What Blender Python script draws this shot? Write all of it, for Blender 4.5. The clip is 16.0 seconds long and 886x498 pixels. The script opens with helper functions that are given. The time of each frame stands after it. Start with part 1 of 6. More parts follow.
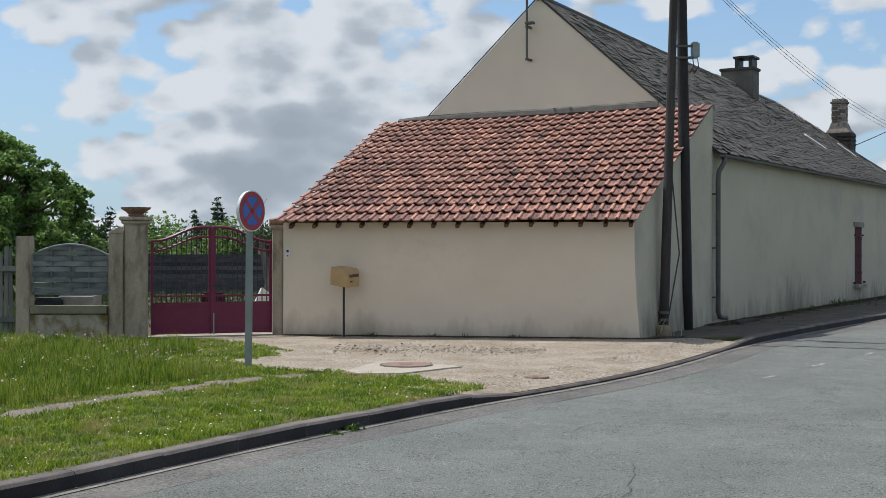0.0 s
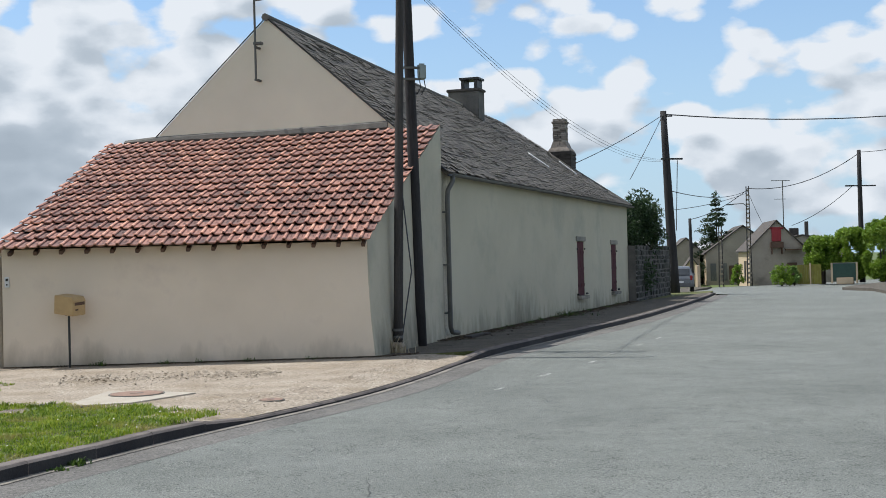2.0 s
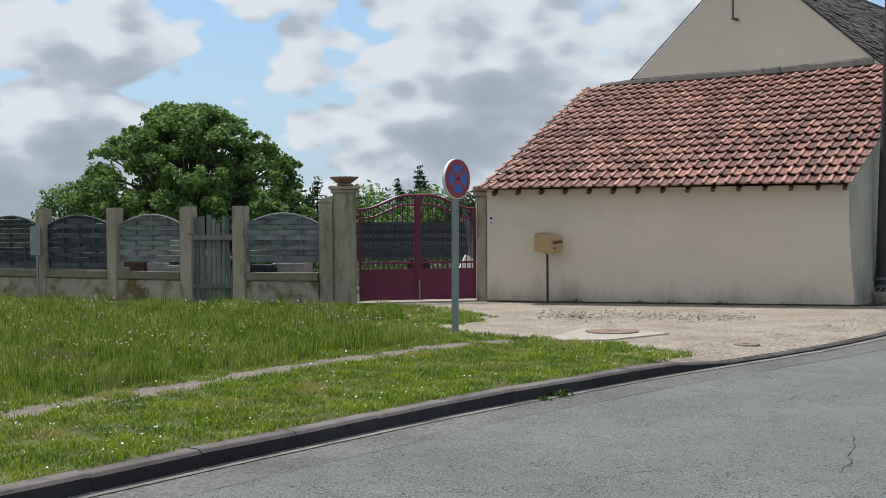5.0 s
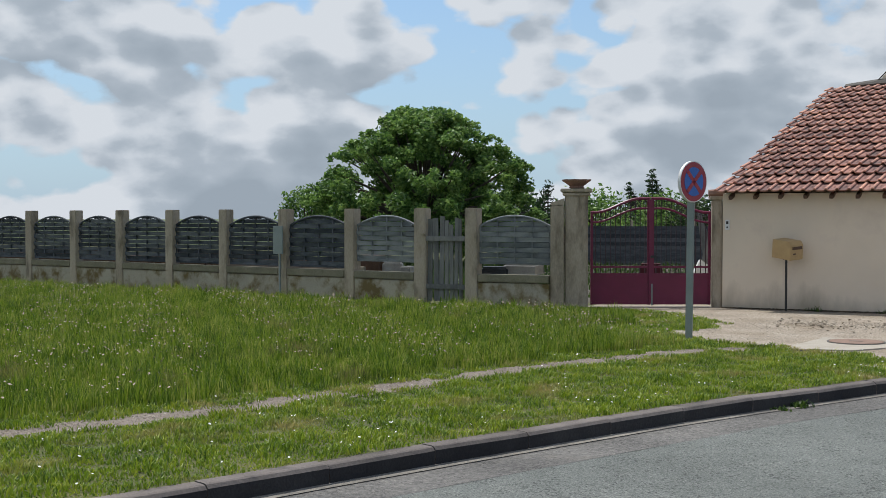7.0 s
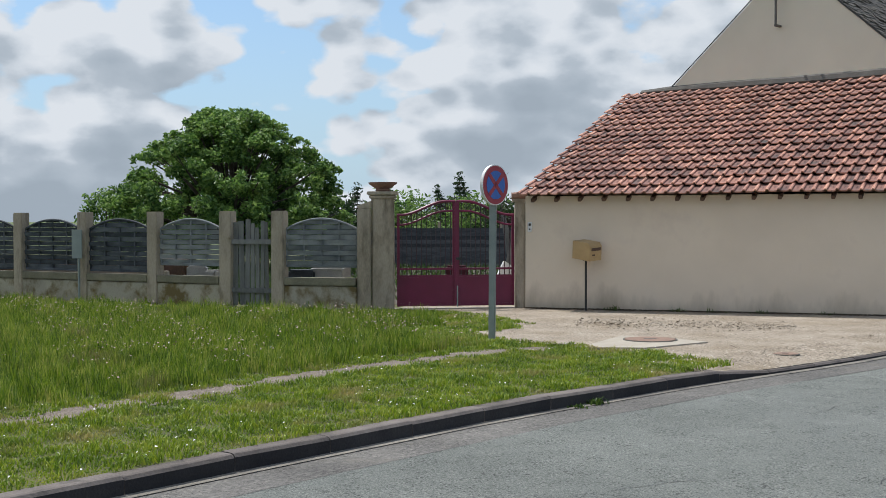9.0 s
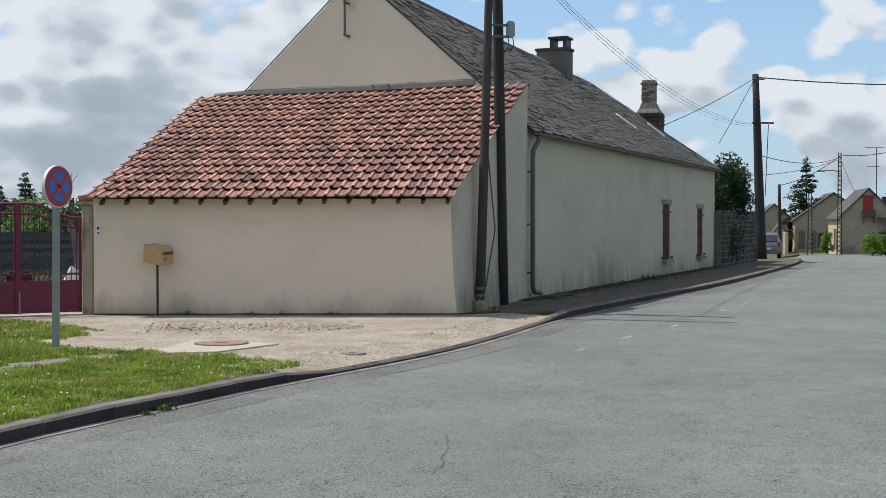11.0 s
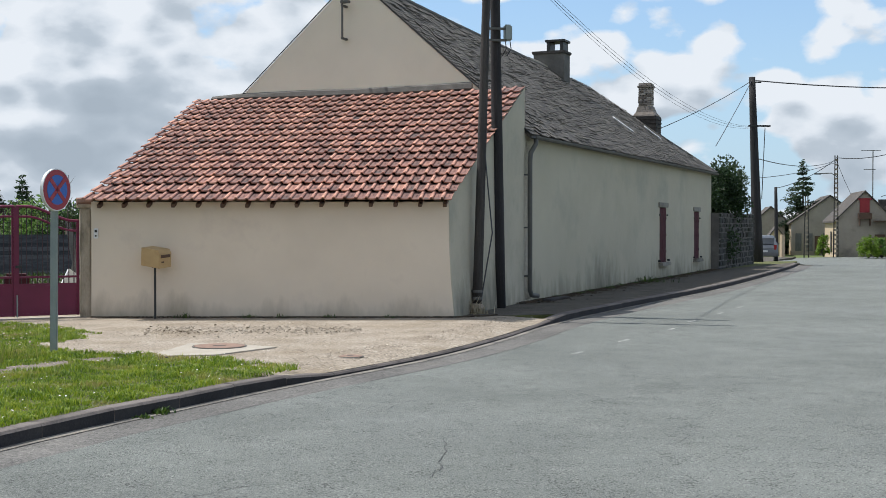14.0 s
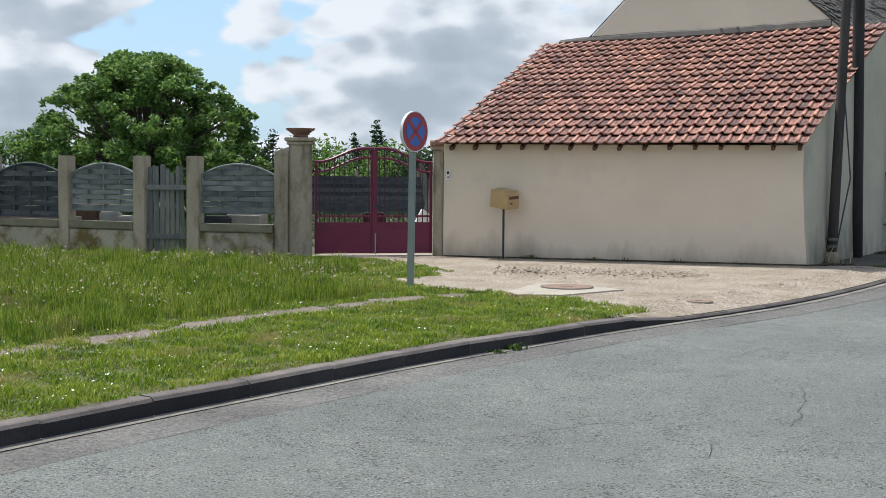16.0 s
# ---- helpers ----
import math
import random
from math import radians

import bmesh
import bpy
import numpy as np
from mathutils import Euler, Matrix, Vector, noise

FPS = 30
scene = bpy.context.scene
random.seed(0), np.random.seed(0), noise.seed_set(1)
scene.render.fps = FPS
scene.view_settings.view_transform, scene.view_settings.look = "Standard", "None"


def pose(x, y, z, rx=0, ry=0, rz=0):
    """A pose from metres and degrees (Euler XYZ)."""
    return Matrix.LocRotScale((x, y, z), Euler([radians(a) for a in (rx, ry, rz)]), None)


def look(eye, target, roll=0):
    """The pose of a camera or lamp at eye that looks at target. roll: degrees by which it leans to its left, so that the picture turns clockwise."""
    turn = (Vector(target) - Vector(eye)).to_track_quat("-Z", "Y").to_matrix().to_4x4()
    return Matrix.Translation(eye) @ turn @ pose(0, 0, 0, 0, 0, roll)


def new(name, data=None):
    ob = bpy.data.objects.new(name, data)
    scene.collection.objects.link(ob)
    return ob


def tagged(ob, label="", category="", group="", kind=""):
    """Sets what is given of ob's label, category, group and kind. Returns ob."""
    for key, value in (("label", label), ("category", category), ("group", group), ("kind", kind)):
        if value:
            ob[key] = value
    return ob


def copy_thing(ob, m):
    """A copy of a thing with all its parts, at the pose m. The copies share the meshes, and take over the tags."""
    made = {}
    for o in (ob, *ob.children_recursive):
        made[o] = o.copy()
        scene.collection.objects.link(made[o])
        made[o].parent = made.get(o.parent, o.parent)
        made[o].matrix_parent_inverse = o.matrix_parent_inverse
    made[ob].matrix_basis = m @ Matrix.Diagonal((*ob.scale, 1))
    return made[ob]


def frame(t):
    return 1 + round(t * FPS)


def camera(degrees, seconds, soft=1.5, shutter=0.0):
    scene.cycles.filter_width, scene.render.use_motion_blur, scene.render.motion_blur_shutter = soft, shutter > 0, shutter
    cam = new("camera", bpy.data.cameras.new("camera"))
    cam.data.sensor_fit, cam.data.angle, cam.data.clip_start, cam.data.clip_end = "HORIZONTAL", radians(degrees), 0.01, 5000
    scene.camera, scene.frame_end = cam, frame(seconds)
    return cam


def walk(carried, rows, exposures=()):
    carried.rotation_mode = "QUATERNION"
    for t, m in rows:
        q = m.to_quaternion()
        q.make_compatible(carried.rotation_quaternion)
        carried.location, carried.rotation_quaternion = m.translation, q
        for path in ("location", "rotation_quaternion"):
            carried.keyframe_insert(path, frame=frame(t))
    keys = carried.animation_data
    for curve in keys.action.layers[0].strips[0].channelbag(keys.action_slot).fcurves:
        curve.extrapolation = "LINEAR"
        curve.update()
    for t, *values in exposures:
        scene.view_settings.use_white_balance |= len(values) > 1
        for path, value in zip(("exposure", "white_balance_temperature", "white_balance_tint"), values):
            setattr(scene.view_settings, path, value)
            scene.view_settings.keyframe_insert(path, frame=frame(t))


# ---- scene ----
cam = camera(38.93, 16.0, 0.75)
EYE = 1.75
# seconds, x, y, z above the eye's height, yaw, pitch, roll
ROWS = [
    (0.0, 0.0, 0.0, 0.0, -0.0, -0.15, 0.0),
    (0.5, -0.01, 0.011, 0.008, -4.484, -1.186, -0.453),
    (1.0, 0.024, 0.017, 0.046, -8.679, -0.819, 0.287),
    (1.5, 0.059, 0.006, 0.019, -11.694, -0.101, 1.358),
    (2.0, 0.064, 0.006, 0.007, -11.983, 0.612, 1.513),
    (2.5, 0.037, 0.008, -0.002, -9.52, 0.464, 1.276),
    (3.0, 0.002, 0.012, -0.021, -4.317, -0.21, 0.652),
    (3.5, -0.055, -0.022, -0.024, 0.4, -0.674, 0.369),
    (4.0, -0.078, -0.029, 0.002, 3.484, -1.02, 0.016),
    (4.5, -0.096, -0.032, -0.002, 5.438, -0.901, 0.049),
    (5.0, -0.08, -0.037, 0.003, 9.072, -1.639, 0.552),
    (5.2, -0.105, -0.026, -0.015, 11.211, -1.815, 0.51),
    (7.3, -0.133, -0.0, -0.017, 19.614, -1.379, -0.01),
    (7.5, -0.114, 0.01, -0.012, 18.099, -1.426, 0.226),
    (8.0, -0.093, 0.006, -0.005, 14.569, -0.813, -0.391),
    (8.5, -0.103, -0.001, -0.012, 13.961, -1.494, -0.843),
    (9.0, -0.045, 0.008, -0.001, 10.921, -1.343, 0.168),
    (9.5, -0.003, 0.025, 0.006, 6.083, -0.942, 0.31),
    (10.0, 0.045, -0.003, -0.007, -1.666, -0.78, 0.259),
    (10.2, 0.068, 0.022, -0.014, -3.682, -1.537, 0.064),
    (12.3, 0.047, 0.013, 0.006, -9.98, 0.126, 0.509),
    (12.5, 0.056, -0.011, 0.02, -10.015, 0.283, 0.342),
    (13.0, 0.071, 0.005, 0.001, -12.235, -0.279, 0.741),
    (13.5, 0.06, 0.001, 0.01, -9.589, -0.607, 0.495),
    (14.0, 0.045, -0.017, 0.004, -8.316, -1.088, 0.026),
    (14.5, -0.048, -0.006, -0.034, -1.021, 0.041, -0.22),
    (15.0, -0.071, -0.006, -0.042, 3.575, -0.892, 0.025),
    (15.5, -0.081, -0.002, -0.056, 5.651, -2.278, -0.3),
    (16.0, -0.101, 0.016, -0.047, 7.072, -3.621, -0.439),
]
# the film brightens where it looks along the open street
EXPOSURES = [(t, e, 6280, 10) for t, e in ((0.0, -0.1), (0.5, -0.02), (1.0, 0.06), (1.5, 0.15), (2.0, 0.12), (2.5, 0.04), (3.0, 0.0), (3.5, -0.1), (5.0, -0.02), (7.5, -0.14), (8.5, -0.12), (9.0, -0.02), (9.5, -0.03), (10.0, 0.0), (12.5, 0.12), (13.0, 0.16), (14.0, 0.15), (14.5, 0.03), (15.0, 0.0), (15.5, 0.08), (16.0, 0.2))]
walk(cam, [(t, pose(x, y, EYE + z, 90 + pitch, roll, yaw)) for t, x, y, z, yaw, pitch, roll in ROWS],
     EXPOSURES)

# ---- light ----
SUN_AZ = (-0.872, 0.49)
SUN_EL = radians(62)
sun_dir = Vector((SUN_AZ[0] * math.cos(SUN_EL), SUN_AZ[1] * math.cos(SUN_EL), math.sin(SUN_EL)))
sun = new("sun", bpy.data.lights.new("sun", "SUN"))
sun.data.energy, sun.data.angle, sun.data.color = 4.6, radians(0.7), (1.0, 0.96, 0.89)
sun.matrix_world = look((0, 0, 30), Vector((0, 0, 30)) - sun_dir)


def ramp_of(tree, source, stops):
    node = tree.nodes.new("ShaderNodeValToRGB")
    node.color_ramp.elements[0].position, node.color_ramp.elements[1].position = stops[0][0], stops[-1][0]
    node.color_ramp.elements[0].color, node.color_ramp.elements[1].color = (*stops[0][1], 1), (*stops[-1][1], 1)
    for place, colour in stops[1:-1]:
        node.color_ramp.elements.new(place).color = (*colour, 1)
    tree.links.new(source, node.inputs["Fac"])
    return node.outputs["Color"]


def mix_of(tree, fac, a, b, blend="MIX"):
    node = tree.nodes.new("ShaderNodeMix")
    node.data_type, node.blend_type = "RGBA", blend
    for socket, value in ((node.inputs["Factor"], fac), (node.inputs["A"], a), (node.inputs["B"], b)):
        if hasattr(value, "links"):
            tree.links.new(value, socket)
        elif isinstance(value, tuple):
            socket.default_value = (*value, 1) if len(value) == 3 else value
        else:
            socket.default_value = value
    return node.outputs["Result"]


def maths(tree, how, a, b=0.0, clamp=False):
    node = tree.nodes.new("ShaderNodeMath")
    node.operation, node.use_clamp = how, clamp
    for k, value in enumerate((a, b)):
        if hasattr(value, "links"):
            tree.links.new(value, node.inputs[k])
        else:
            node.inputs[k].default_value = value
    return node.outputs[0]


def noise_of(tree, vector, scale, detail=5, rough=0.55, distortion=0.0):
    node = tree.nodes.new("ShaderNodeTexNoise")
    node.inputs["Scale"].default_value, node.inputs["Detail"].default_value = scale, detail
    node.inputs["Roughness"].default_value, node.inputs["Distortion"].default_value = rough, distortion
    tree.links.new(vector, node.inputs["Vector"])
    return node.outputs["Fac"]


world = bpy.data.worlds.new("sky")
scene.world = world
world.use_nodes = True
wt = world.node_tree
wt.nodes.clear()
sky = wt.nodes.new("ShaderNodeTexSky")
sky.sky_type, sky.sun_disc = "NISHITA", False
sky.sun_elevation, sky.sun_rotation = SUN_EL, math.atan2(SUN_AZ[0], SUN_AZ[1])
sky.air_density, sky.dust_density = 1.0, 0.6
coords = wt.nodes.new("ShaderNodeTexCoord")
split = wt.nodes.new("ShaderNodeSeparateXYZ")
wt.links.new(coords.outputs["Generated"], split.inputs[0])
# cumulus: broken cells flattened towards the horizon, thinner over the open street
def place(by):
    node = wt.nodes.new("ShaderNodeCombineXYZ")
    wt.links.new(maths(wt, "ADD", split.outputs[0], by[0]), node.inputs[0])
    wt.links.new(maths(wt, "ADD", split.outputs[1], by[1]), node.inputs[1])
    wt.links.new(maths(wt, "ADD", maths(wt, "MULTIPLY", split.outputs[2], 1.75), by[2]), node.inputs[2])
    return node.outputs[0]


def billow(vector, scale):
    node = wt.nodes.new("ShaderNodeTexVoronoi")
    node.feature = "SMOOTH_F1"
    node.inputs["Scale"].default_value, node.inputs["Smoothness"].default_value = scale, 0.3
    wt.links.new(vector, node.inputs["Vector"])
    return maths(wt, "SUBTRACT", 1.0, node.outputs["Distance"])


def thickness(vector):
    total = maths(wt, "MULTIPLY", noise_of(wt, vector, 5.2, 2, 0.5), 0.50)
    total = maths(wt, "ADD", total, maths(wt, "MULTIPLY", noise_of(wt, vector, 14.0, 8, 0.55), 0.30))
    total = maths(wt, "ADD", total, maths(wt, "MULTIPLY", billow(vector, 15.0), 0.20))
    return maths(wt, "ADD", total, maths(wt, "MULTIPLY", billow(vector, 34.0), 0.13))


open_sky = maths(wt, "MULTIPLY", maths(wt, "MINIMUM", maths(wt, "MAXIMUM", maths(wt, "ADD", split.outputs[0], 0.04), 0.0), 0.5), 0.1)
low_bank = maths(wt, "MULTIPLY", maths(wt, "MAXIMUM", maths(wt, "SUBTRACT", 0.11, split.outputs[2]), 0.0), 0.5)
lean = maths(wt, "SUBTRACT", low_bank, open_sky)
cover = maths(wt, "ADD", thickness(place((3.1, 0.4, 1.2))), lean)
cover_up = maths(wt, "ADD", thickness(place((3.085, 0.4, 1.24))), lean)
mask = ramp_of(wt, cover, [(0.503, (0, 0, 0)), (0.545, (1, 1, 1))])
# thin sunlit rims, grey where the cloud is thick and on its underside
depth_of = maths(wt, "MULTIPLY", maths(wt, "SUBTRACT", cover, 0.54), 3.9)
shade = maths(wt, "SUBTRACT", depth_of, maths(wt, "MULTIPLY", maths(wt, "SUBTRACT", cover, cover_up), 5.0))
shade = maths(wt, "ADD", shade, 0.1, clamp=True)
cloud = ramp_of(wt, shade, [(0.0, (0.745, 0.775, 0.805)), (0.22, (0.635, 0.68, 0.725)), (0.45, (0.465, 0.52, 0.575)), (0.75, (0.395, 0.452, 0.508)), (1.0, (0.36, 0.415, 0.47))])
blue = mix_of(wt, 1.0, sky.outputs[0], (0.112, 0.128, 0.142), "MULTIPLY")
haze = ramp_of(wt, split.outputs[2], [(0.0, (0.85, 0.85, 0.85)), (0.26, (0.08, 0.08, 0.08))])
blue = mix_of(wt, haze, blue, (0.43, 0.58, 0.72))
backing = wt.nodes.new("ShaderNodeBackground")
wt.links.new(mix_of(wt, mask, blue, cloud), backing.inputs[0])
out = wt.nodes.new("ShaderNodeOutputWorld")
wt.links.new(backing.outputs[0], out.inputs[0])


# ---- materials ----
def surface(name, stops, scale=4.0, rough=0.8, bump=0.2, fine=60.0, metal=0.0, patch=None, patch_scale=0.8, patch_at=(0.55, 0.7), per_piece=0.0, grain=(1, 1, 1), bump_size=0.01, island=False, weight=0.4):
    """Colour along stops by a broad and a fine noise, optional patches of another colour, and fine relief."""
    m = bpy.data.materials.new(name)
    m.use_nodes = True
    t = m.node_tree
    bsdf = t.nodes["Principled BSDF"]
    place = t.nodes.new("ShaderNodeNewGeometry")
    stretch = t.nodes.new("ShaderNodeMapping")
    stretch.inputs["Scale"].default_value = grain
    t.links.new(place.outputs["Position"], stretch.inputs["Vector"])
    where = stretch.outputs[0]
    broad, small = noise_of(t, where, scale), noise_of(t, where, fine, 3, 0.6)
    value = maths(t, "ADD", maths(t, "MULTIPLY", broad, 1 - weight), maths(t, "MULTIPLY", small, weight))
    if per_piece:
        if island:
            chance = place.outputs["Random Per Island"]
        else:
            chance = t.nodes.new("ShaderNodeObjectInfo").outputs["Random"]
        value = maths(t, "ADD", value, maths(t, "MULTIPLY", maths(t, "SUBTRACT", chance, 0.5), per_piece))
    count = len(stops) - 1
    colour = ramp_of(t, value, [(0.3 + 0.4 * k / count, c) for k, c in enumerate(stops)])
    if patch:
        spot = noise_of(t, where, patch_scale, 6, 0.62)
        fac = ramp_of(t, spot, [(patch_at[0], (0, 0, 0)), (patch_at[1], (1, 1, 1))])
        colour = mix_of(t, fac, colour, patch)
    t.links.new(colour, bsdf.inputs["Base Color"])
    bsdf.inputs["Roughness"].default_value, bsdf.inputs["Metallic"].default_value = rough, metal
    if bump:
        b = t.nodes.new("ShaderNodeBump")
        b.inputs["Strength"].default_value, b.inputs["Distance"].default_value = bump, bump_size
        t.links.new(small, b.inputs["Height"])
        t.links.new(b.outputs[0], bsdf.inputs["Normal"])
    return m


def leafy(name, stops, scale=1.2, **more):
    m = surface(name, stops, scale=scale, rough=0.55, bump=0, fine=9, per_piece=0.35, island=True, **more)
    t = m.node_tree
    bsdf = t.nodes["Principled BSDF"]
    glow = t.nodes.new("ShaderNodeBsdfTranslucent")
    t.links.new(bsdf.inputs["Base Color"].links[0].from_socket, glow.inputs[0])
    both = t.nodes.new("ShaderNodeMixShader")
    both.inputs[0].default_value = 0.35
    t.links.new(bsdf.outputs[0], both.inputs[1])
    t.links.new(glow.outputs[0], both.inputs[2])
    t.links.new(both.outputs[0], t.nodes["Material Output"].inputs[0])
    return m


M_RENDER = surface("cream render", [(0.635, 0.54, 0.43), (0.69, 0.588, 0.47), (0.74, 0.632, 0.508)], 0.9, 0.9, 0.35, 160, patch=(0.56, 0.465, 0.385), patch_scale=0.9, patch_at=(0.56, 0.78), bump_size=0.004)


def stained(m, colour, reach, strength):
    """Algae and splash dirt creeping up from the foot of a wall in ragged tongues."""
    t = m.node_tree
    bsdf = t.nodes["Principled BSDF"]
    base = bsdf.inputs["Base Color"].links[0].from_socket
    geo = t.nodes.new("ShaderNodeNewGeometry")
    squash = t.nodes.new("ShaderNodeMapping")
    squash.inputs["Scale"].default_value = (1, 1, 0.3)
    t.links.new(geo.outputs["Position"], squash.inputs["Vector"])
    parts = t.nodes.new("ShaderNodeSeparateXYZ")
    t.links.new(geo.outputs["Position"], parts.inputs[0])
    tongue = maths(t, "ADD", maths(t, "MULTIPLY", noise_of(t, squash.outputs[0], 0.55, 3), 0.6), maths(t, "MULTIPLY", noise_of(t, squash.outputs[0], 3.2, 6, 0.65), 0.45))
    level = maths(t, "SUBTRACT", tongue, maths(t, "MULTIPLY", parts.outputs[2], reach))
    fac = ramp_of(t, level, [(0.40, (0, 0, 0)), (0.66, (strength, strength, strength))])
    t.links.new(mix_of(t, fac, base, colour), bsdf.inputs["Base Color"])


def speckled(m, colour, scale, at, strength):
    """Small pits and grains of another colour strewn over a surface."""
    t = m.node_tree
    bsdf = t.nodes["Principled BSDF"]
    base = bsdf.inputs["Base Color"].links[0].from_socket
    geo = t.nodes.new("ShaderNodeNewGeometry")
    dots = maths(t, "ADD", maths(t, "MULTIPLY", noise_of(t, geo.outputs["Position"], scale, 2, 0.5), 0.75), maths(t, "MULTIPLY", noise_of(t, geo.outputs["Position"], scale * 0.06, 3, 0.5), 0.25))
    fac = ramp_of(t, dots, [(at[0], (0, 0, 0)), (at[1], (strength, strength, strength))])
    t.links.new(mix_of(t, fac, base, colour), bsdf.inputs["Base Color"])


stained(M_RENDER, (0.30, 0.25, 0.18), 0.42, 0.75)
M_GABLE = surface("grey beige render", [(0.655, 0.605, 0.495), (0.70, 0.65, 0.535), (0.74, 0.685, 0.56)], 0.8, 0.9, 0.3, 150, bump_size=0.004)
# darker than the gable: the street side's shade is mixed into this render
M_STREET = surface("shade toned wall render", [(0.41, 0.378, 0.285), (0.465, 0.43, 0.328), (0.515, 0.475, 0.365)], 0.7, 0.9, 0.35, 140, patch=(0.36, 0.345, 0.275), patch_scale=0.55, patch_at=(0.52, 0.75), bump_size=0.004)
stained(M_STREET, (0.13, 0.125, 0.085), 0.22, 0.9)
# base tone carries the side wall's shade; the stain at its foot is separate
M_SIDE = surface("shade toned stained side wall render", [(0.41, 0.375, 0.285), (0.465, 0.425, 0.328), (0.515, 0.47, 0.365)], 0.7, 0.9, 0.35, 140, patch=(0.36, 0.34, 0.27), patch_scale=0.8, patch_at=(0.5, 0.72), bump_size=0.004)
stained(M_SIDE, (0.10, 0.092, 0.066), 0.17, 0.9)
M_CEMENT = surface("grey cement", [(0.085, 0.08, 0.074), (0.125, 0.118, 0.108), (0.175, 0.165, 0.15)], 3, 0.95, 0.5, 50)
M_TILE = surface("clay roof tile", [(0.2, 0.093, 0.074), (0.35, 0.168, 0.125), (0.51, 0.262, 0.188), (0.75, 0.4, 0.27)], 3.0, 0.7, 0.5, 34, patch=(0.105, 0.075, 0.068), patch_scale=3.4, patch_at=(0.55, 0.72), per_piece=0.22)
M_TILES = surface("clay roof tile in rows", [(0.2, 0.093, 0.074), (0.35, 0.168, 0.125), (0.51, 0.262, 0.188), (0.75, 0.4, 0.27)], 3.0, 0.7, 0.5, 34, patch=(0.105, 0.075, 0.068), patch_scale=3.4, patch_at=(0.55, 0.72), per_piece=0.22, island=True)
M_PAN = surface("darker tile pan", [(0.1, 0.057, 0.05), (0.17, 0.09, 0.075), (0.25, 0.127, 0.102), (0.38, 0.19, 0.14)], 3.0, 0.85, 0.5, 34, patch=(0.07, 0.058, 0.055), patch_scale=3.4, patch_at=(0.52, 0.68), per_piece=0.25)
M_PANS = surface("darker tile pan in rows", [(0.1, 0.057, 0.05), (0.17, 0.09, 0.075), (0.25, 0.127, 0.102), (0.38, 0.19, 0.14)], 3.0, 0.85, 0.5, 34, patch=(0.07, 0.058, 0.055), patch_scale=3.4, patch_at=(0.52, 0.68), per_piece=0.25, island=True)
M_SLATE = surface("slate", [(0.04, 0.036, 0.032), (0.066, 0.06, 0.053), (0.098, 0.089, 0.077), (0.15, 0.136, 0.115)], 9, 0.9, 0.5, 40, patch=(0.2, 0.185, 0.155), patch_scale=26, patch_at=(0.62, 0.72), per_piece=0.34)
M_SLATES = surface("slates in rows", [(0.04, 0.036, 0.032), (0.066, 0.06, 0.053), (0.098, 0.089, 0.077), (0.15, 0.136, 0.115)], 9, 0.9, 0.5, 40, patch=(0.2, 0.185, 0.155), patch_scale=26, patch_at=(0.62, 0.72), per_piece=0.34, island=True)
M_WOOD_DARK = surface("dark eaves wood", [(0.07, 0.04, 0.03), (0.11, 0.065, 0.045), (0.15, 0.09, 0.06)], 6, 0.85, 0.4, 50)
M_CONCRETE = surface("weathered concrete", [(0.25, 0.208, 0.155), (0.37, 0.312, 0.24), (0.47, 0.40, 0.31)], 2.2, 0.95, 0.5, 45, patch=(0.15, 0.122, 0.086), patch_scale=3.0, patch_at=(0.52, 0.7), grain=(1, 1, 0.35))
M_PLINTH = surface("stained plinth render", [(0.25, 0.225, 0.175), (0.36, 0.325, 0.255), (0.44, 0.395, 0.31)], 1.8, 0.95, 0.5, 40, patch=(0.15, 0.11, 0.045), patch_scale=2.3, patch_at=(0.47, 0.62))
M_COPING = surface("mossy coping", [(0.12, 0.11, 0.075), (0.19, 0.175, 0.12), (0.27, 0.24, 0.17)], 3, 0.95, 0.5, 40)
M_PANEL_DARK = surface("weathered grey panel wood", [(0.028, 0.034, 0.043), (0.062, 0.071, 0.085), (0.12, 0.131, 0.147)], 3, 0.85, 0.4, 60, per_piece=0.35, grain=(1, 1, 4))
M_PANEL = surface("silvered panel wood", [(0.11, 0.122, 0.128), (0.185, 0.2, 0.207), (0.28, 0.292, 0.295)], 3, 0.85, 0.4, 60, per_piece=0.35, grain=(1, 1, 4))
M_STAKE = surface("silvered gate wood", [(0.085, 0.088, 0.085), (0.145, 0.147, 0.14), (0.22, 0.218, 0.205)], 4, 0.9, 0.4, 50, per_piece=0.3, grain=(3, 3, 0.6))
M_RED = surface("dark red gate paint", [(0.10, 0.003, 0.027), (0.135, 0.005, 0.037), (0.175, 0.009, 0.048)], 2, 0.45, 0.1, 60)
M_BAR = surface("dark gate bar paint", [(0.02, 0.006, 0.01), (0.03, 0.008, 0.013), (0.045, 0.01, 0.018)], 4, 0.5, 0.1, 60)
M_SHUTTER = surface("wine red shutter paint", [(0.045, 0.008, 0.012), (0.065, 0.012, 0.017), (0.085, 0.017, 0.022)], 5, 0.95, 0.2, 50)
M_TERRACOTTA = surface("weathered terracotta", [(0.15, 0.085, 0.065), (0.22, 0.125, 0.09), (0.28, 0.17, 0.12)], 8, 0.9, 0.3, 60)
M_ZINC = surface("aged zinc", [(0.075, 0.075, 0.07), (0.105, 0.104, 0.097), (0.14, 0.138, 0.128)], 4, 0.6, 0.1, 40, metal=0.2)
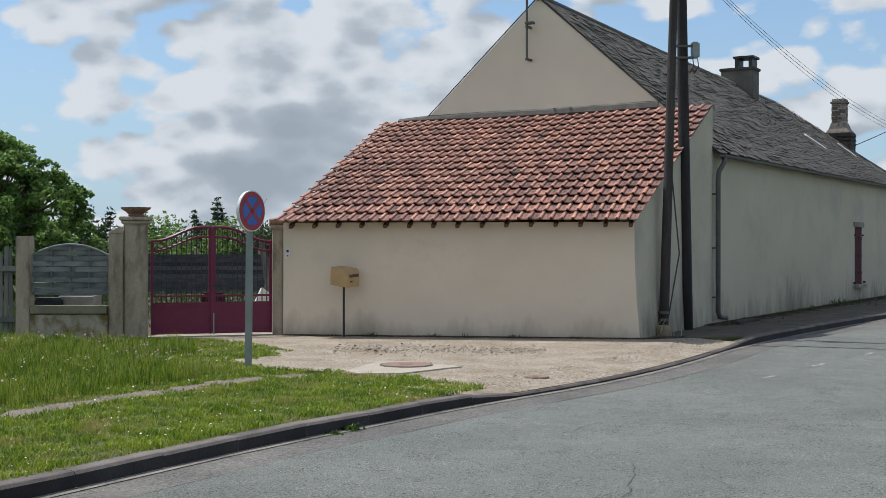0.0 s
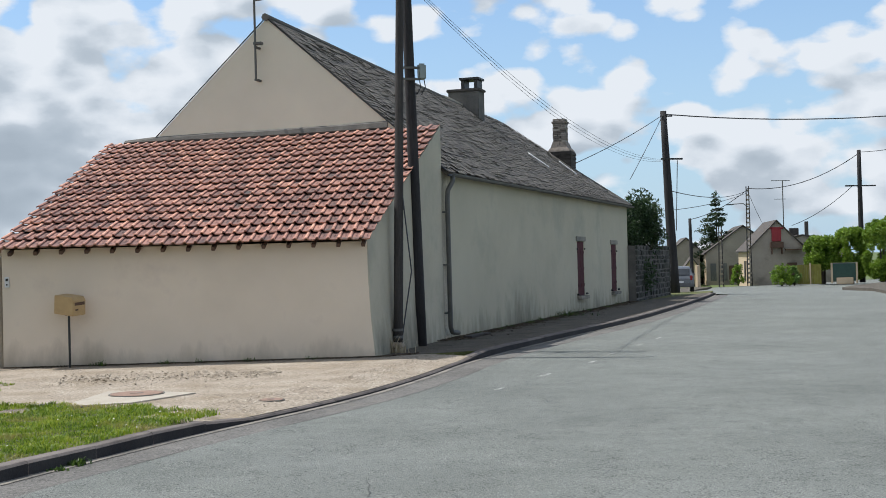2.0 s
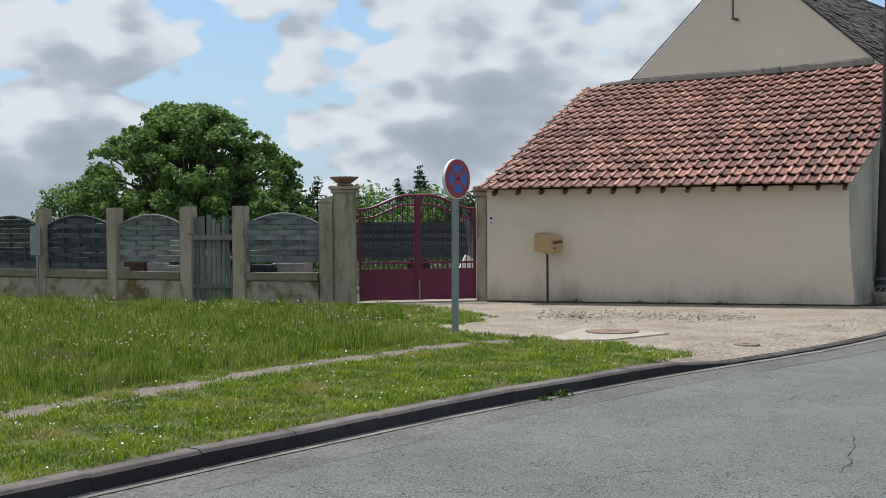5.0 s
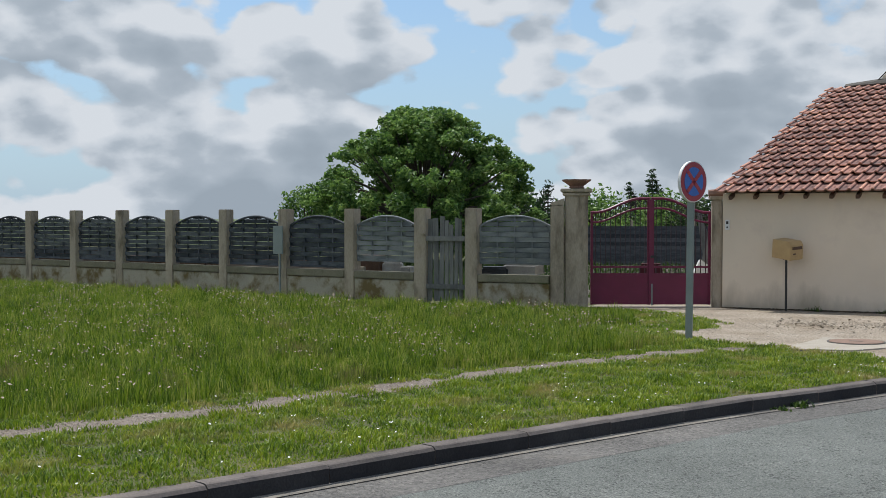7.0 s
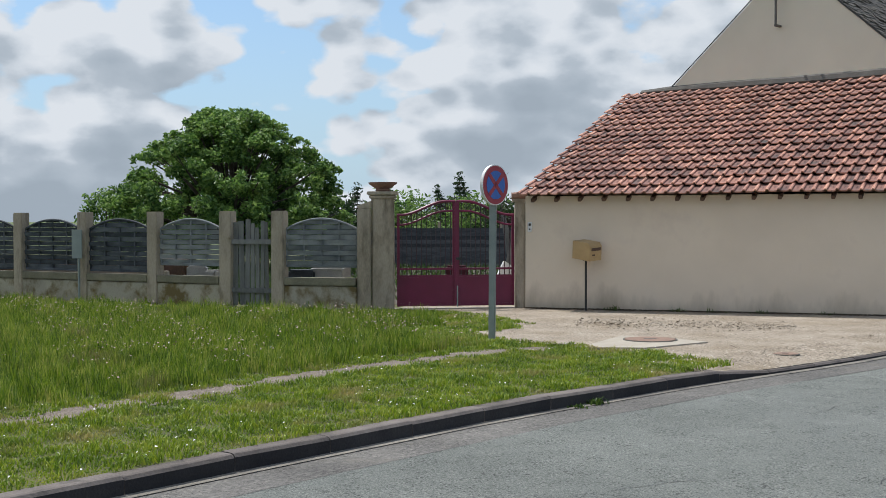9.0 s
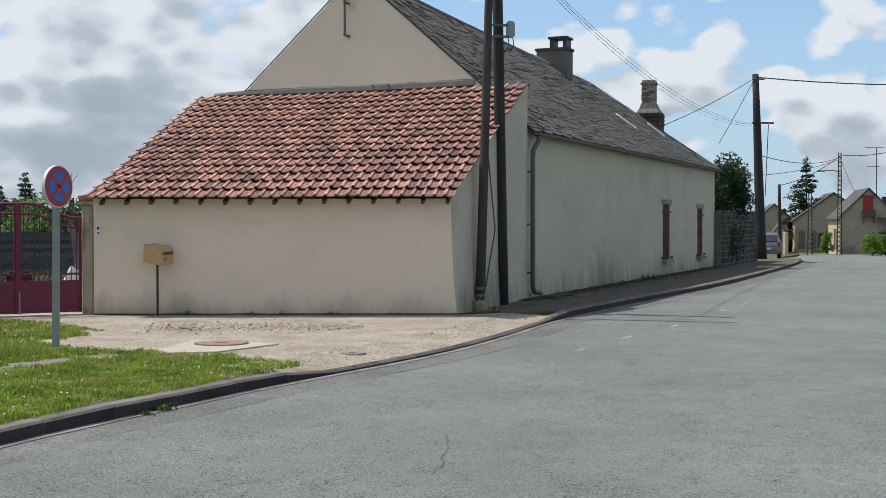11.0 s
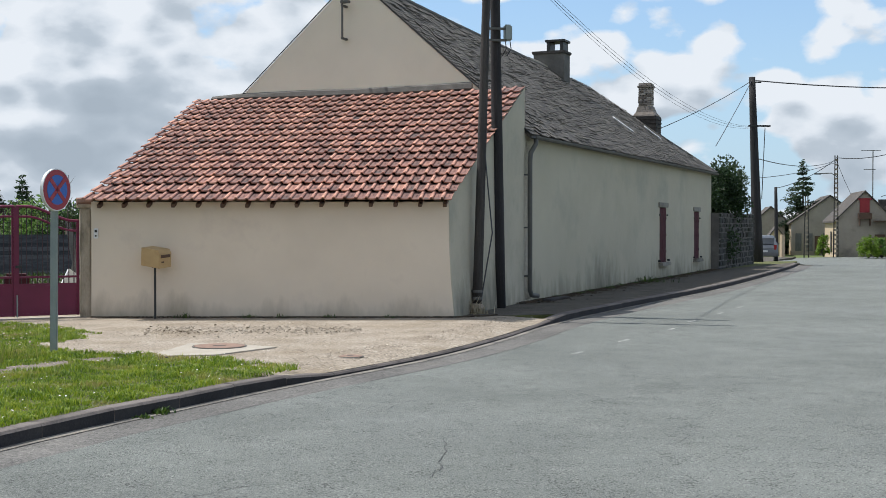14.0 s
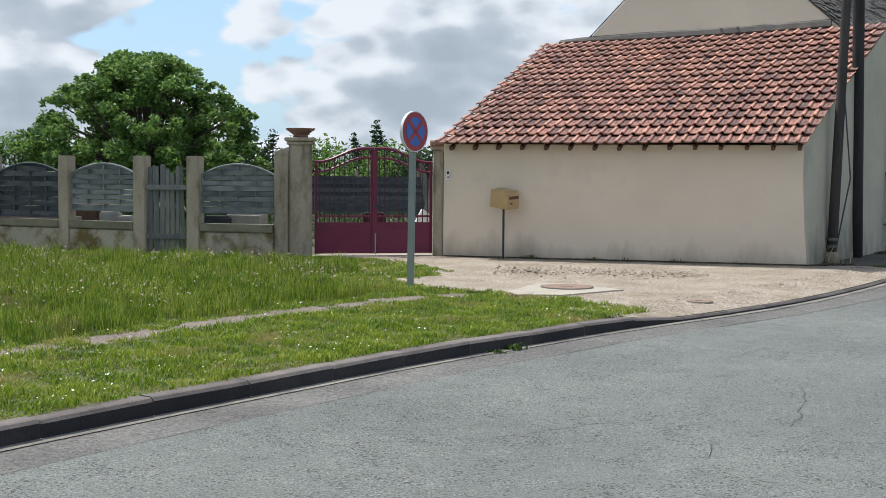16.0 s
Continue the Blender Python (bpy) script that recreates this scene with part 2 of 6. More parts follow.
M_GALV = surface("painted grey steel post", [(0.20, 0.235, 0.23), (0.245, 0.28, 0.27), (0.28, 0.315, 0.305)], 4, 0.5, 0.1, 70, metal=0.25)
M_BLUE = surface("faded blue sign film", [(0.02, 0.09, 0.36), (0.028, 0.115, 0.42), (0.04, 0.14, 0.47)], 6, 0.4, 0, 40)
M_SIGNRED = surface("faded red sign film", [(0.24, 0.018, 0.035), (0.30, 0.024, 0.042), (0.35, 0.034, 0.05)], 6, 0.4, 0, 40)
M_WHITE = surface("white rim", [(0.6, 0.6, 0.6), (0.68, 0.68, 0.68), (0.75, 0.75, 0.75)], 8, 0.5, 0.1, 60)
M_POLE = surface("tarred timber pole", [(0.013, 0.012, 0.014), (0.025, 0.023, 0.025), (0.045, 0.04, 0.04)], 3, 0.9, 0.6, 30, grain=(4, 4, 0.35), bump_size=0.02)
M_POLE_GREY = surface("weathered timber pole", [(0.026, 0.023, 0.023), (0.046, 0.041, 0.039), (0.08, 0.071, 0.065)], 3, 0.9, 0.6, 30, grain=(4, 4, 0.35), bump_size=0.02)
M_MAILBOX = surface("tan mailbox paint", [(0.40, 0.27, 0.125), (0.46, 0.315, 0.15), (0.52, 0.365, 0.18)], 7, 0.55, 0.15, 60)
M_BLACK = surface("black paint", [(0.012, 0.012, 0.013), (0.02, 0.02, 0.02), (0.03, 0.03, 0.03)], 8, 0.5, 0.1, 60)
M_WIRE = surface("black cable", [(0.03, 0.03, 0.035), (0.045, 0.045, 0.05), (0.06, 0.06, 0.065)], 8, 0.6, 0, 60)
M_ASPHALT = surface("old grey asphalt", [(0.052, 0.057, 0.052), (0.124, 0.134, 0.122), (0.188, 0.201, 0.183), (0.33, 0.345, 0.312)], 0.35, 0.9, 1.0, 70, patch=(0.19, 0.203, 0.19), patch_scale=0.12, patch_at=(0.5, 0.8), bump_size=0.02, weight=0.72)
M_GUTTER = surface("gutter asphalt strip", [(0.05, 0.048, 0.044), (0.1, 0.095, 0.088), (0.155, 0.147, 0.135), (0.26, 0.245, 0.22)], 0.9, 0.92, 0.9, 32, patch=(0.17, 0.155, 0.132), patch_scale=1.2, patch_at=(0.6, 0.8), bump_size=0.015, weight=0.65)
M_PAVE = surface("dusty footway", [(0.045, 0.037, 0.027), (0.08, 0.068, 0.052), (0.14, 0.12, 0.094)], 1.6, 0.95, 0.9, 36, patch=(0.04, 0.035, 0.022), patch_scale=1.9, patch_at=(0.52, 0.68), bump_size=0.02, weight=0.55)
M_GRAVEL = surface("pale limestone gravel", [(0.16, 0.125, 0.088), (0.27, 0.222, 0.168), (0.36, 0.305, 0.24), (0.46, 0.40, 0.325)], 1.4, 0.95, 1.0, 24, patch=(0.235, 0.185, 0.125), patch_scale=0.9, patch_at=(0.5, 0.7), bump_size=0.03, weight=0.6)
M_SLAB = surface("concrete slab", [(0.30, 0.265, 0.215), (0.37, 0.33, 0.272), (0.43, 0.385, 0.32)], 2.5, 0.92, 0.4, 60)
M_IRON = surface("rusty iron cover", [(0.16, 0.10, 0.075), (0.23, 0.145, 0.105), (0.30, 0.2, 0.15)], 6, 0.8, 0.5, 50)
M_KERB = surface("grey concrete kerb", [(0.085, 0.072, 0.065), (0.14, 0.119, 0.107), (0.195, 0.167, 0.15)], 2.5, 0.95, 0.5, 50, per_piece=0.15, patch=(0.055, 0.05, 0.047), patch_scale=3, patch_at=(0.55, 0.72))
# darker copy of the kerb concrete, with the shade of its road side in the colour
M_KERB_FACE = surface("shade darkened kerb face", [(0.016, 0.015, 0.016), (0.027, 0.025, 0.026), (0.045, 0.042, 0.041)], 2.5, 0.95, 0.5, 50, per_piece=0.15)
M_SOIL = surface("verge soil and thatch", [(0.05, 0.06, 0.018), (0.09, 0.1, 0.026), (0.16, 0.145, 0.05)], 1.6, 0.95, 0.9, 30, bump_size=0.03)
M_FIELD = surface("meadow ground", [(0.05, 0.075, 0.02), (0.085, 0.12, 0.03), (0.13, 0.15, 0.05)], 0.2, 0.95, 0.6, 6)
M_PATH = surface("worn gravel track", [(0.085, 0.066, 0.05), (0.155, 0.125, 0.1), (0.235, 0.195, 0.162), (0.32, 0.275, 0.23)], 2.0, 0.95, 1.0, 26, bump_size=0.03, weight=0.6)
M_GRASS = leafy("mown grass", [(0.07, 0.13, 0.008), (0.175, 0.27, 0.014), (0.335, 0.385, 0.035)], 1.6, patch=(0.36, 0.30, 0.105), patch_scale=1.1, patch_at=(0.54, 0.68))
M_TALL = leafy("meadow grass", [(0.04, 0.09, 0.006), (0.11, 0.19, 0.010), (0.22, 0.31, 0.02), (0.42, 0.42, 0.1)], 2.2, patch=(0.22, 0.18, 0.075), patch_scale=0.6, patch_at=(0.57, 0.72))
M_DAISY = surface("white flower", [(0.55, 0.55, 0.5), (0.7, 0.7, 0.66), (0.8, 0.8, 0.77)], 8, 0.7, 0, 30)
M_CLOVER = surface("pinkish seed head", [(0.24, 0.17, 0.14), (0.34, 0.25, 0.21), (0.44, 0.35, 0.28)], 8, 0.7, 0, 30)
M_LEAF = leafy("walnut leaves", [(0.04, 0.098, 0.022), (0.094, 0.19, 0.04), (0.18, 0.305, 0.064), (0.31, 0.44, 0.115)], 0.9)
M_LEAF_DARK = leafy("dark shrub leaves", [(0.014, 0.034, 0.012), (0.028, 0.06, 0.018), (0.05, 0.095, 0.026)], 0.8)
M_LEAF_LIGHT = leafy("clipped hedge leaves", [(0.08, 0.15, 0.010), (0.155, 0.26, 0.02), (0.26, 0.38, 0.035)], 0.9)
M_NEEDLE = leafy("conifer needles", [(0.02, 0.04, 0.018), (0.035, 0.062, 0.026), (0.06, 0.092, 0.038)], 0.8)
M_BARK = surface("bark", [(0.05, 0.04, 0.03), (0.085, 0.07, 0.055), (0.13, 0.11, 0.09)], 8, 0.95, 0.6, 30)
M_STONE = surface("rubble stone", [(0.15, 0.14, 0.12), (0.25, 0.235, 0.2), (0.35, 0.32, 0.275)], 2.2, 0.95, 0.7, 12, per_piece=0.25)
M_OLDHOUSE = surface("aged house render", [(0.27, 0.24, 0.2), (0.34, 0.30, 0.25), (0.41, 0.365, 0.3)], 0.8, 0.95, 0.3, 12, patch=(0.22, 0.195, 0.165), patch_scale=0.7)
M_TANHOUSE = surface("tan house render", [(0.45, 0.35, 0.24), (0.53, 0.415, 0.285), (0.58, 0.46, 0.325)], 0.8, 0.95, 0.3, 12)
M_OLDROOF = surface("brown old roof", [(0.05, 0.043, 0.038), (0.078, 0.067, 0.06), (0.115, 0.1, 0.09)], 1.2, 0.9, 0.5, 10)
M_BRICK = surface("sooty chimney brick", [(0.035, 0.031, 0.029), (0.065, 0.058, 0.053), (0.11, 0.1, 0.09)], 3, 0.95, 0.6, 14, per_piece=0.2)
M_BRIGHTRED = surface("red attic shutter", [(0.22, 0.014, 0.022), (0.28, 0.02, 0.028), (0.33, 0.03, 0.036)], 4, 0.6, 0.1, 30)
M_GLASS = surface("dark window glass", [(0.02, 0.024, 0.03), (0.03, 0.035, 0.042), (0.04, 0.046, 0.055)], 4, 0.08, 0, 30)
M_SILVER = surface("silver car paint", [(0.13, 0.137, 0.15), (0.16, 0.167, 0.18), (0.19, 0.198, 0.21)], 2, 0.3, 0, 40, metal=0.7)
M_TYRE = surface("tyre rubber", [(0.015, 0.015, 0.015), (0.022, 0.022, 0.022), (0.03, 0.03, 0.03)], 6, 0.9, 0.2, 60)
M_LAMPRED = surface("red lamp lens", [(0.25, 0.01, 0.01), (0.3, 0.015, 0.015), (0.34, 0.02, 0.02)], 6, 0.25, 0, 40)
M_GREENGATE = surface("dark green sheet", [(0.012, 0.045, 0.035), (0.018, 0.06, 0.045), (0.025, 0.075, 0.058)], 3, 0.5, 0.1, 30)
M_SILT = surface("pale silt", [(0.12, 0.108, 0.092), (0.2, 0.182, 0.155), (0.3, 0.272, 0.23)], 1.3, 0.95, 0.6, 30, patch=(0.11, 0.102, 0.092), patch_scale=1.6, patch_at=(0.48, 0.6))
M_LITTER = surface("dead leaf litter", [(0.02, 0.014, 0.009), (0.045, 0.032, 0.02), (0.1, 0.075, 0.045)], 6, 0.95, 0, 40, per_piece=0.3, island=True)
M_STRAW = leafy("dry straw", [(0.3, 0.25, 0.16), (0.42, 0.36, 0.25), (0.55, 0.48, 0.35)], 4)
M_WEED = leafy("dark weeds", [(0.02, 0.05, 0.008), (0.045, 0.09, 0.014), (0.085, 0.14, 0.022)], 3)
M_MARK = surface("worn road marking", [(0.28, 0.28, 0.26), (0.36, 0.36, 0.335), (0.44, 0.44, 0.41)], 5, 0.85, 0.4, 60, patch=(0.17, 0.178, 0.165), patch_scale=9, patch_at=(0.46, 0.54))
# darker than M_STONE, with the shade over the garden wall put into its colour
M_RUBBLE = surface("shade darkened rubble stone", [(0.03, 0.029, 0.027), (0.055, 0.053, 0.049), (0.1, 0.095, 0.085)], 2.6, 0.95, 0.8, 14, per_piece=0.4, patch=(0.025, 0.03, 0.018), patch_scale=1.2, patch_at=(0.5, 0.66))
M_PALEBRICK = surface("weathered pale brick", [(0.16, 0.135, 0.115), (0.26, 0.225, 0.195), (0.38, 0.34, 0.3)], 5, 0.95, 0.7, 30, per_piece=0.5, patch=(0.07, 0.062, 0.055), patch_scale=5, patch_at=(0.58, 0.7))
M_GRIT = surface("grey brown rubble", [(0.13, 0.1, 0.085), (0.2, 0.16, 0.135), (0.3, 0.25, 0.215)], 4, 0.95, 0.5, 30, per_piece=0.5)
M_GRANITE = surface("pale grey granite", [(0.26, 0.255, 0.245), (0.36, 0.352, 0.34), (0.46, 0.45, 0.435)], 5, 0.9, 0.5, 60)
M_OLIVE = surface("olive board fence", [(0.13, 0.12, 0.02), (0.19, 0.175, 0.03), (0.25, 0.23, 0.045)], 3, 0.8, 0.2, 30, per_piece=0.2)


speckled(M_ASPHALT, (0.03, 0.032, 0.03), 52, (0.55, 0.63), 0.85)
speckled(M_ASPHALT, (0.34, 0.345, 0.32), 60, (0.58, 0.65), 0.6)
speckled(M_GUTTER, (0.025, 0.024, 0.022), 48, (0.56, 0.64), 0.8)
speckled(M_GRAVEL, (0.13, 0.105, 0.08), 19, (0.555, 0.63), 0.75)
speckled(M_GRAVEL, (0.6, 0.54, 0.45), 25, (0.58, 0.65), 0.7)
speckled(M_PAVE, (0.24, 0.21, 0.165), 20, (0.6, 0.67), 0.7)
speckled(M_SLATES, (0.02, 0.018, 0.016), 17, (0.57, 0.64), 0.55)
speckled(M_SLATE, (0.02, 0.018, 0.016), 17, (0.57, 0.64), 0.55)
speckled(M_TILES, (0.07, 0.045, 0.04), 26, (0.57, 0.66), 0.6)
speckled(M_TILE, (0.07, 0.045, 0.04), 26, (0.57, 0.66), 0.6)


# ---- building blocks ----
def part(name, bm, material, parent=None, label="", smooth=False):
    """One mesh object out of a bmesh, under a thing or a part."""
    data = bpy.data.meshes.new(name)
    bmesh.ops.recalc_face_normals(bm, faces=bm.faces)
    bm.to_mesh(data)
    bm.free()
    data.materials.append(material)
    if smooth:
        for p in data.polygons:
            p.use_smooth = True
    ob = new(name, data)
    if parent:
        ob.parent = parent
    if label:
        tagged(ob, label)
    return ob


def raw(name, verts, faces, material, parent=None):
    data = bpy.data.meshes.new(name)
    data.from_pydata([tuple(v) for v in verts], [], [tuple(f) for f in faces])
    data.materials.append(material)
    ob = new(name, data)
    if parent:
        ob.parent = parent
    return ob


def thing(name, label, category, m=None, group="", kind=""):
    ob = new(name)
    ob.empty_display_size = 0.1
    if m is not None:
        ob.matrix_basis = m
    return tagged(ob, label, category, group, kind)


def box(size, centre=(0, 0, 0), bevel=0.0, bm=None, turn=None):
    bm = bm or bmesh.new()
    m = Matrix.Translation(centre) @ (turn or Matrix.Identity(4)) @ Matrix.Diagonal((*size, 1))
    made = bmesh.ops.create_cube(bm, size=1, matrix=m)
    if bevel:
        edges = list({e for v in made["verts"] for e in v.link_edges})
        bmesh.ops.bevel(bm, geom=edges, offset=bevel, segments=2, affect="EDGES")
    return bm


def prism(points, z0, z1, bm=None, bevel=0.0):
    """An upright solid over a plan outline; z0 and z1 may be functions of x and y."""
    bm = bm or bmesh.new()
    low = z0 if callable(z0) else (lambda x, y: z0)
    top = z1 if callable(z1) else (lambda x, y: z1)
    a = [bm.verts.new((x, y, low(x, y))) for x, y in points]
    b = [bm.verts.new((x, y, top(x, y))) for x, y in points]
    bm.faces.new(a[::-1])
    lid = bm.faces.new(b)
    for k in range(len(points)):
        j = (k + 1) % len(points)
        bm.faces.new((a[k], a[j], b[j], b[k]))
    if bevel:
        bmesh.ops.bevel(bm, geom=list(lid.edges), offset=bevel, segments=2, affect="EDGES")
    return bm


def tube(path, radii, sides=10, bm=None, caps=True):
    """A round bar along a path, with a radius at each point."""
    bm = bm or bmesh.new()
    pts = [Vector(p) for p in path]
    if not hasattr(radii, "__len__"):
        radii = [radii] * len(pts)
    rings = []
    for k, p in enumerate(pts):
        way = (pts[min(k + 1, len(pts) - 1)] - pts[max(k - 1, 0)]).normalized()
        side = way.cross(Vector((0.03, 1, 0.02)) if abs(way.y) < 0.9 else Vector((1, 0, 0))).normalized()
        up = side.cross(way)
        rings.append([bm.verts.new(p + radii[k] * (math.cos(a) * side + math.sin(a) * up)) for a in (2 * math.pi * i / sides for i in range(sides))])
    for a, b in zip(rings, rings[1:]):
        for i in range(sides):
            j = (i + 1) % sides
            bm.faces.new((a[i], a[j], b[j], b[i]))
    if caps:
        bm.faces.new(rings[0][::-1])
        bm.faces.new(rings[-1])
    return bm


def disc(radius, thick, sides=40, bm=None, m=None):
    bm = bm or bmesh.new()
    bmesh.ops.create_cone(bm, cap_ends=True, segments=sides, radius1=radius, radius2=radius, depth=thick, matrix=m or Matrix.Identity(4))
    return bm


def along(p, q, z=0.0):
    """A pose at p whose x axis runs towards q, and the length between them."""
    d = Vector((q[0] - p[0], q[1] - p[1]))
    return pose(p[0], p[1], z, 0, 0, math.degrees(math.atan2(d.y, d.x))), d.length


def ground_z(x, y):
    """The street falls gently beyond the bend."""
    return -1.0 * min(1.0, max(0.0, (math.hypot(x, y) - 62) / 45))


# ---- ground, road, kerb ----
KERB = [(-30, -40), (-9.6, -3), (-7.0, 1.9), (-5.6, 4.6), (-4.44, 6.8), (-3.64, 8.35), (-3.06, 9.4), (-2.48, 10.42), (-1.95, 11.38), (-1.36, 12.33), (-0.75, 13.2), (0.1, 14.52), (1.6, 16.4), (2.82, 18.15), (4.22, 20.7), (5.2, 22.8), (7.13, 26.0), (9.54, 29.6), (12.8, 34.4), (17.1, 41.5), (22.7, 51.3), (25.1, 55.8)]
RIGHT = [(-18, -46), (-3, -8), (1.6, 0.4), (8.0, 11.0), (16.5, 25.5), (29.3, 47.4), (32.7, 54.7), (37.0, 65.0), (46, 80), (60, 99), (90, 130)]


def resample(points, step):
    out, carry = [Vector(points[0])], 0.0
    for p, q in zip(points, points[1:]):
        p, q = Vector(p), Vector(q)
        length = (q - p).length
        d = step - carry
        while d <= length:
            out.append(p.lerp(q, d / length))
            d += step
        carry = length - (d - step)
    return out


def smooth(points, rounds=2):
    for _ in range(rounds):
        new_points = [points[0]]
        for p, q in zip(points, points[1:]):
            new_points += [tuple(Vector(p).lerp(Vector(q), 0.25)), tuple(Vector(p).lerp(Vector(q), 0.75))]
        points = new_points + [points[-1]]
    return points


def offset(points, d):
    """The line moved d to its right."""
    out = []
    for k, p in enumerate(points):
        way = Vector(points[min(k + 1, len(points) - 1)]) - Vector(points[max(k - 1, 0)])
        way.normalize()
        out.append((p[0] + way.y * d, p[1] - way.x * d))
    return out




KERB = smooth(KERB)
bm = bmesh.new()
rings = []
for r in (2, 30, 62, 70, 80, 90, 100, 107, 140, 300, 900, 3000):
    rings.append([bm.verts.new((r * math.cos(a), r * math.sin(a), -0.34 + ground_z(r, 0))) for a in (2 * math.pi * i / 48 for i in range(48))])
bm.faces.new(rings[0])
for a, b in zip(rings, rings[1:]):
    for i in range(48):
        bm.faces.new((a[i], a[(i + 1) % 48], b[(i + 1) % 48], b[i]))
tagged(part("ground", bm, M_FIELD), "green meadow ground reaching the horizon", "ground", kind="structure")


def strip(name, left, right, z, material, label, category, steps=90):
    """A sheet between two lines."""
    def even(points):
        lengths = [0.0]
        for p, q in zip(points, points[1:]):
            lengths.append(lengths[-1] + (Vector(q) - Vector(p)).length)
        return [(float(np.interp(s, lengths, [p[0] for p in points])), float(np.interp(s, lengths, [p[1] for p in points]))) for s in np.linspace(0, lengths[-1], steps)]
    bm = bmesh.new()
    rows = []
    for p, q in zip(even(left), even(right)):
        rows.append([bm.verts.new((*Vector(p).lerp(Vector(q), k / 4), z + ground_z(*Vector(p).lerp(Vector(q), k / 4)))) for k in range(5)])
    for a, b in zip(rows, rows[1:]):
        for k in range(4):
            bm.faces.new((a[k], a[k + 1], b[k + 1], b[k]))
    return tagged(part(name, bm, material), label, category, kind="structure")


FAR_LEFT = [(26.0, 57.6), (27.0, 61), (30.5, 70), (37, 86), (46.8, 104.5)]
LEFT = offset(KERB, 0.66)
strip("road", LEFT + FAR_LEFT + [(58, 108)], RIGHT, -0.125, M_ASPHALT, "worn grey asphalt road with fine cracks", "road")
strip("gutter", KERB, offset(KERB, 0.70), -0.14, M_GUTTER, "darker asphalt gutter strip along the kerb", "gutter")
EDGE = offset(KERB, -0.15)
bm = prism([p for p in EDGE if p[1] < 15.2] + [(-0.2, 16.6), (-0.6, 18.5), (2.6, 22.2), (4.2, 23.6)] + [p for p in EDGE if p[1] > 23.7] + [(26, 58), (17, 56), (-90, 80), (-90, -40)], -0.33, -0.004)
tagged(part("verge", bm, M_SOIL), "roadside verge of thatchy soil under the grass", "verge", kind="structure")
bm = prism([(18, 50.5), (25.1, 55.9), (26.0, 57.7), (27, 61), (30.4, 70), (36.9, 86), (46.7, 104.5), (38, 108), (24, 80), (15, 55)], lambda x, y: -0.4 + ground_z(x, y), lambda x, y: -0.06 + ground_z(x, y))
tagged(part("side_pavement", bm, M_PAVE), "dusty pale footway round the street corner", "pavement", kind="structure")
bm = prism(offset(RIGHT, 8) [::-1] + RIGHT, lambda x, y: -0.3 + ground_z(x, y), lambda x, y: 0.02 + ground_z(x, y))
tagged(part("far_pavement", bm, M_PAVE), "pale footway across the street", "pavement", kind="structure")

strip("kerb_sediment", offset(KERB, -0.01), offset(KERB, 0.115), -0.133, M_SILT, "pale silt line at the foot of the kerb", "silt")

strip("asphalt_edge", offset(KERB, 0.645), offset(KERB, 0.668), -0.1215, M_GUTTER, "dark ragged edge of the road surface", "road edge", 400)

# kerb stones, lowered along the driveway
kerb = thing("kerb", "grey concrete kerb stones, lowered at the driveway", "kerb", kind="structure")
stones = resample([p for p in KERB if p[1] > -12], 1.0)


def kerb_top(x, y):
    return float(np.interp(y, [14.7, 15.3, 22.8, 23.9], [0.0, -0.085, -0.085, 0.0]))


for k, (p, q) in enumerate(zip(stones, stones[1:])):
    way = (q - p).normalized()
    out = Vector((way.y, -way.x))
    a, b = p + way * 0.004, q - way * 0.004
    h0, h1 = kerb_top(*p) + random.uniform(-0.006, 0.006), kerb_top(*q) + random.uniform(-0.006, 0.006)
    bm = bmesh.new()
    ends = []
    for c, h in ((a, h0), (b, h1)):
        shape = [(0.0, -0.2), (0.0, h - 0.03), (-0.022, h - 0.006), (-0.045, h), (-0.16, h), (-0.16, -0.2)]
        ends.append([bm.verts.new((c.x + out.x * s, c.y + out.y * s, z)) for s, z in shape])
    for i in range(6):
        j = (i + 1) % 6
        bm.faces.new((ends[0][i], ends[0][j], ends[1][j], ends[1][i]))
    bm.faces.new(ends[0][::-1])
    bm.faces.new(ends[1])
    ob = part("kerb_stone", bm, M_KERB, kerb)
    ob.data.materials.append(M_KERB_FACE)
    # faces turned to the road get the colour with shade painted in
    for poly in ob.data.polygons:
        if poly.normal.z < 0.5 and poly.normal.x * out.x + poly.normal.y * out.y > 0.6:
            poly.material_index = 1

# driveway of pale gravel, and the worn track through the grass
PAD_LEFT = [(-5.6, 24.2), (-5.5, 23.75), (-4.7, 23.35), (-4.1, 22.9), (-3.55, 22.1), (-2.9, 21.0), (-2.75, 19.9), (-3.3, 19.2), (-3.0, 18.4), (-2.3, 17.75), (-1.5, 17.1), (-0.7, 16.65), (0.0, 16.05)]
PAD_RIGHT = [(4.9, 23.62), (3.5, 23.75), (-3.2, 24.7), (-3.3, 25.4), (-5.6, 24.9)]
MOUTH = [p for p in KERB if 14.55 < p[1] < 23.5]
PAD = PAD_LEFT + [(0.4, 15.4)] + [p for p in offset(MOUTH, -0.05) if p[1] > 15.2] + PAD_RIGHT
tagged(part("driveway", prism(PAD_LEFT + [p for p in offset(MOUTH, -0.95) if 16.1 < p[1] < 23.2] + PAD_RIGHT, -0.2, 0.004), M_GRAVEL), "pale limestone gravel driveway before the gate", "driveway", kind="structure")
bm = bmesh.new()
rows = []
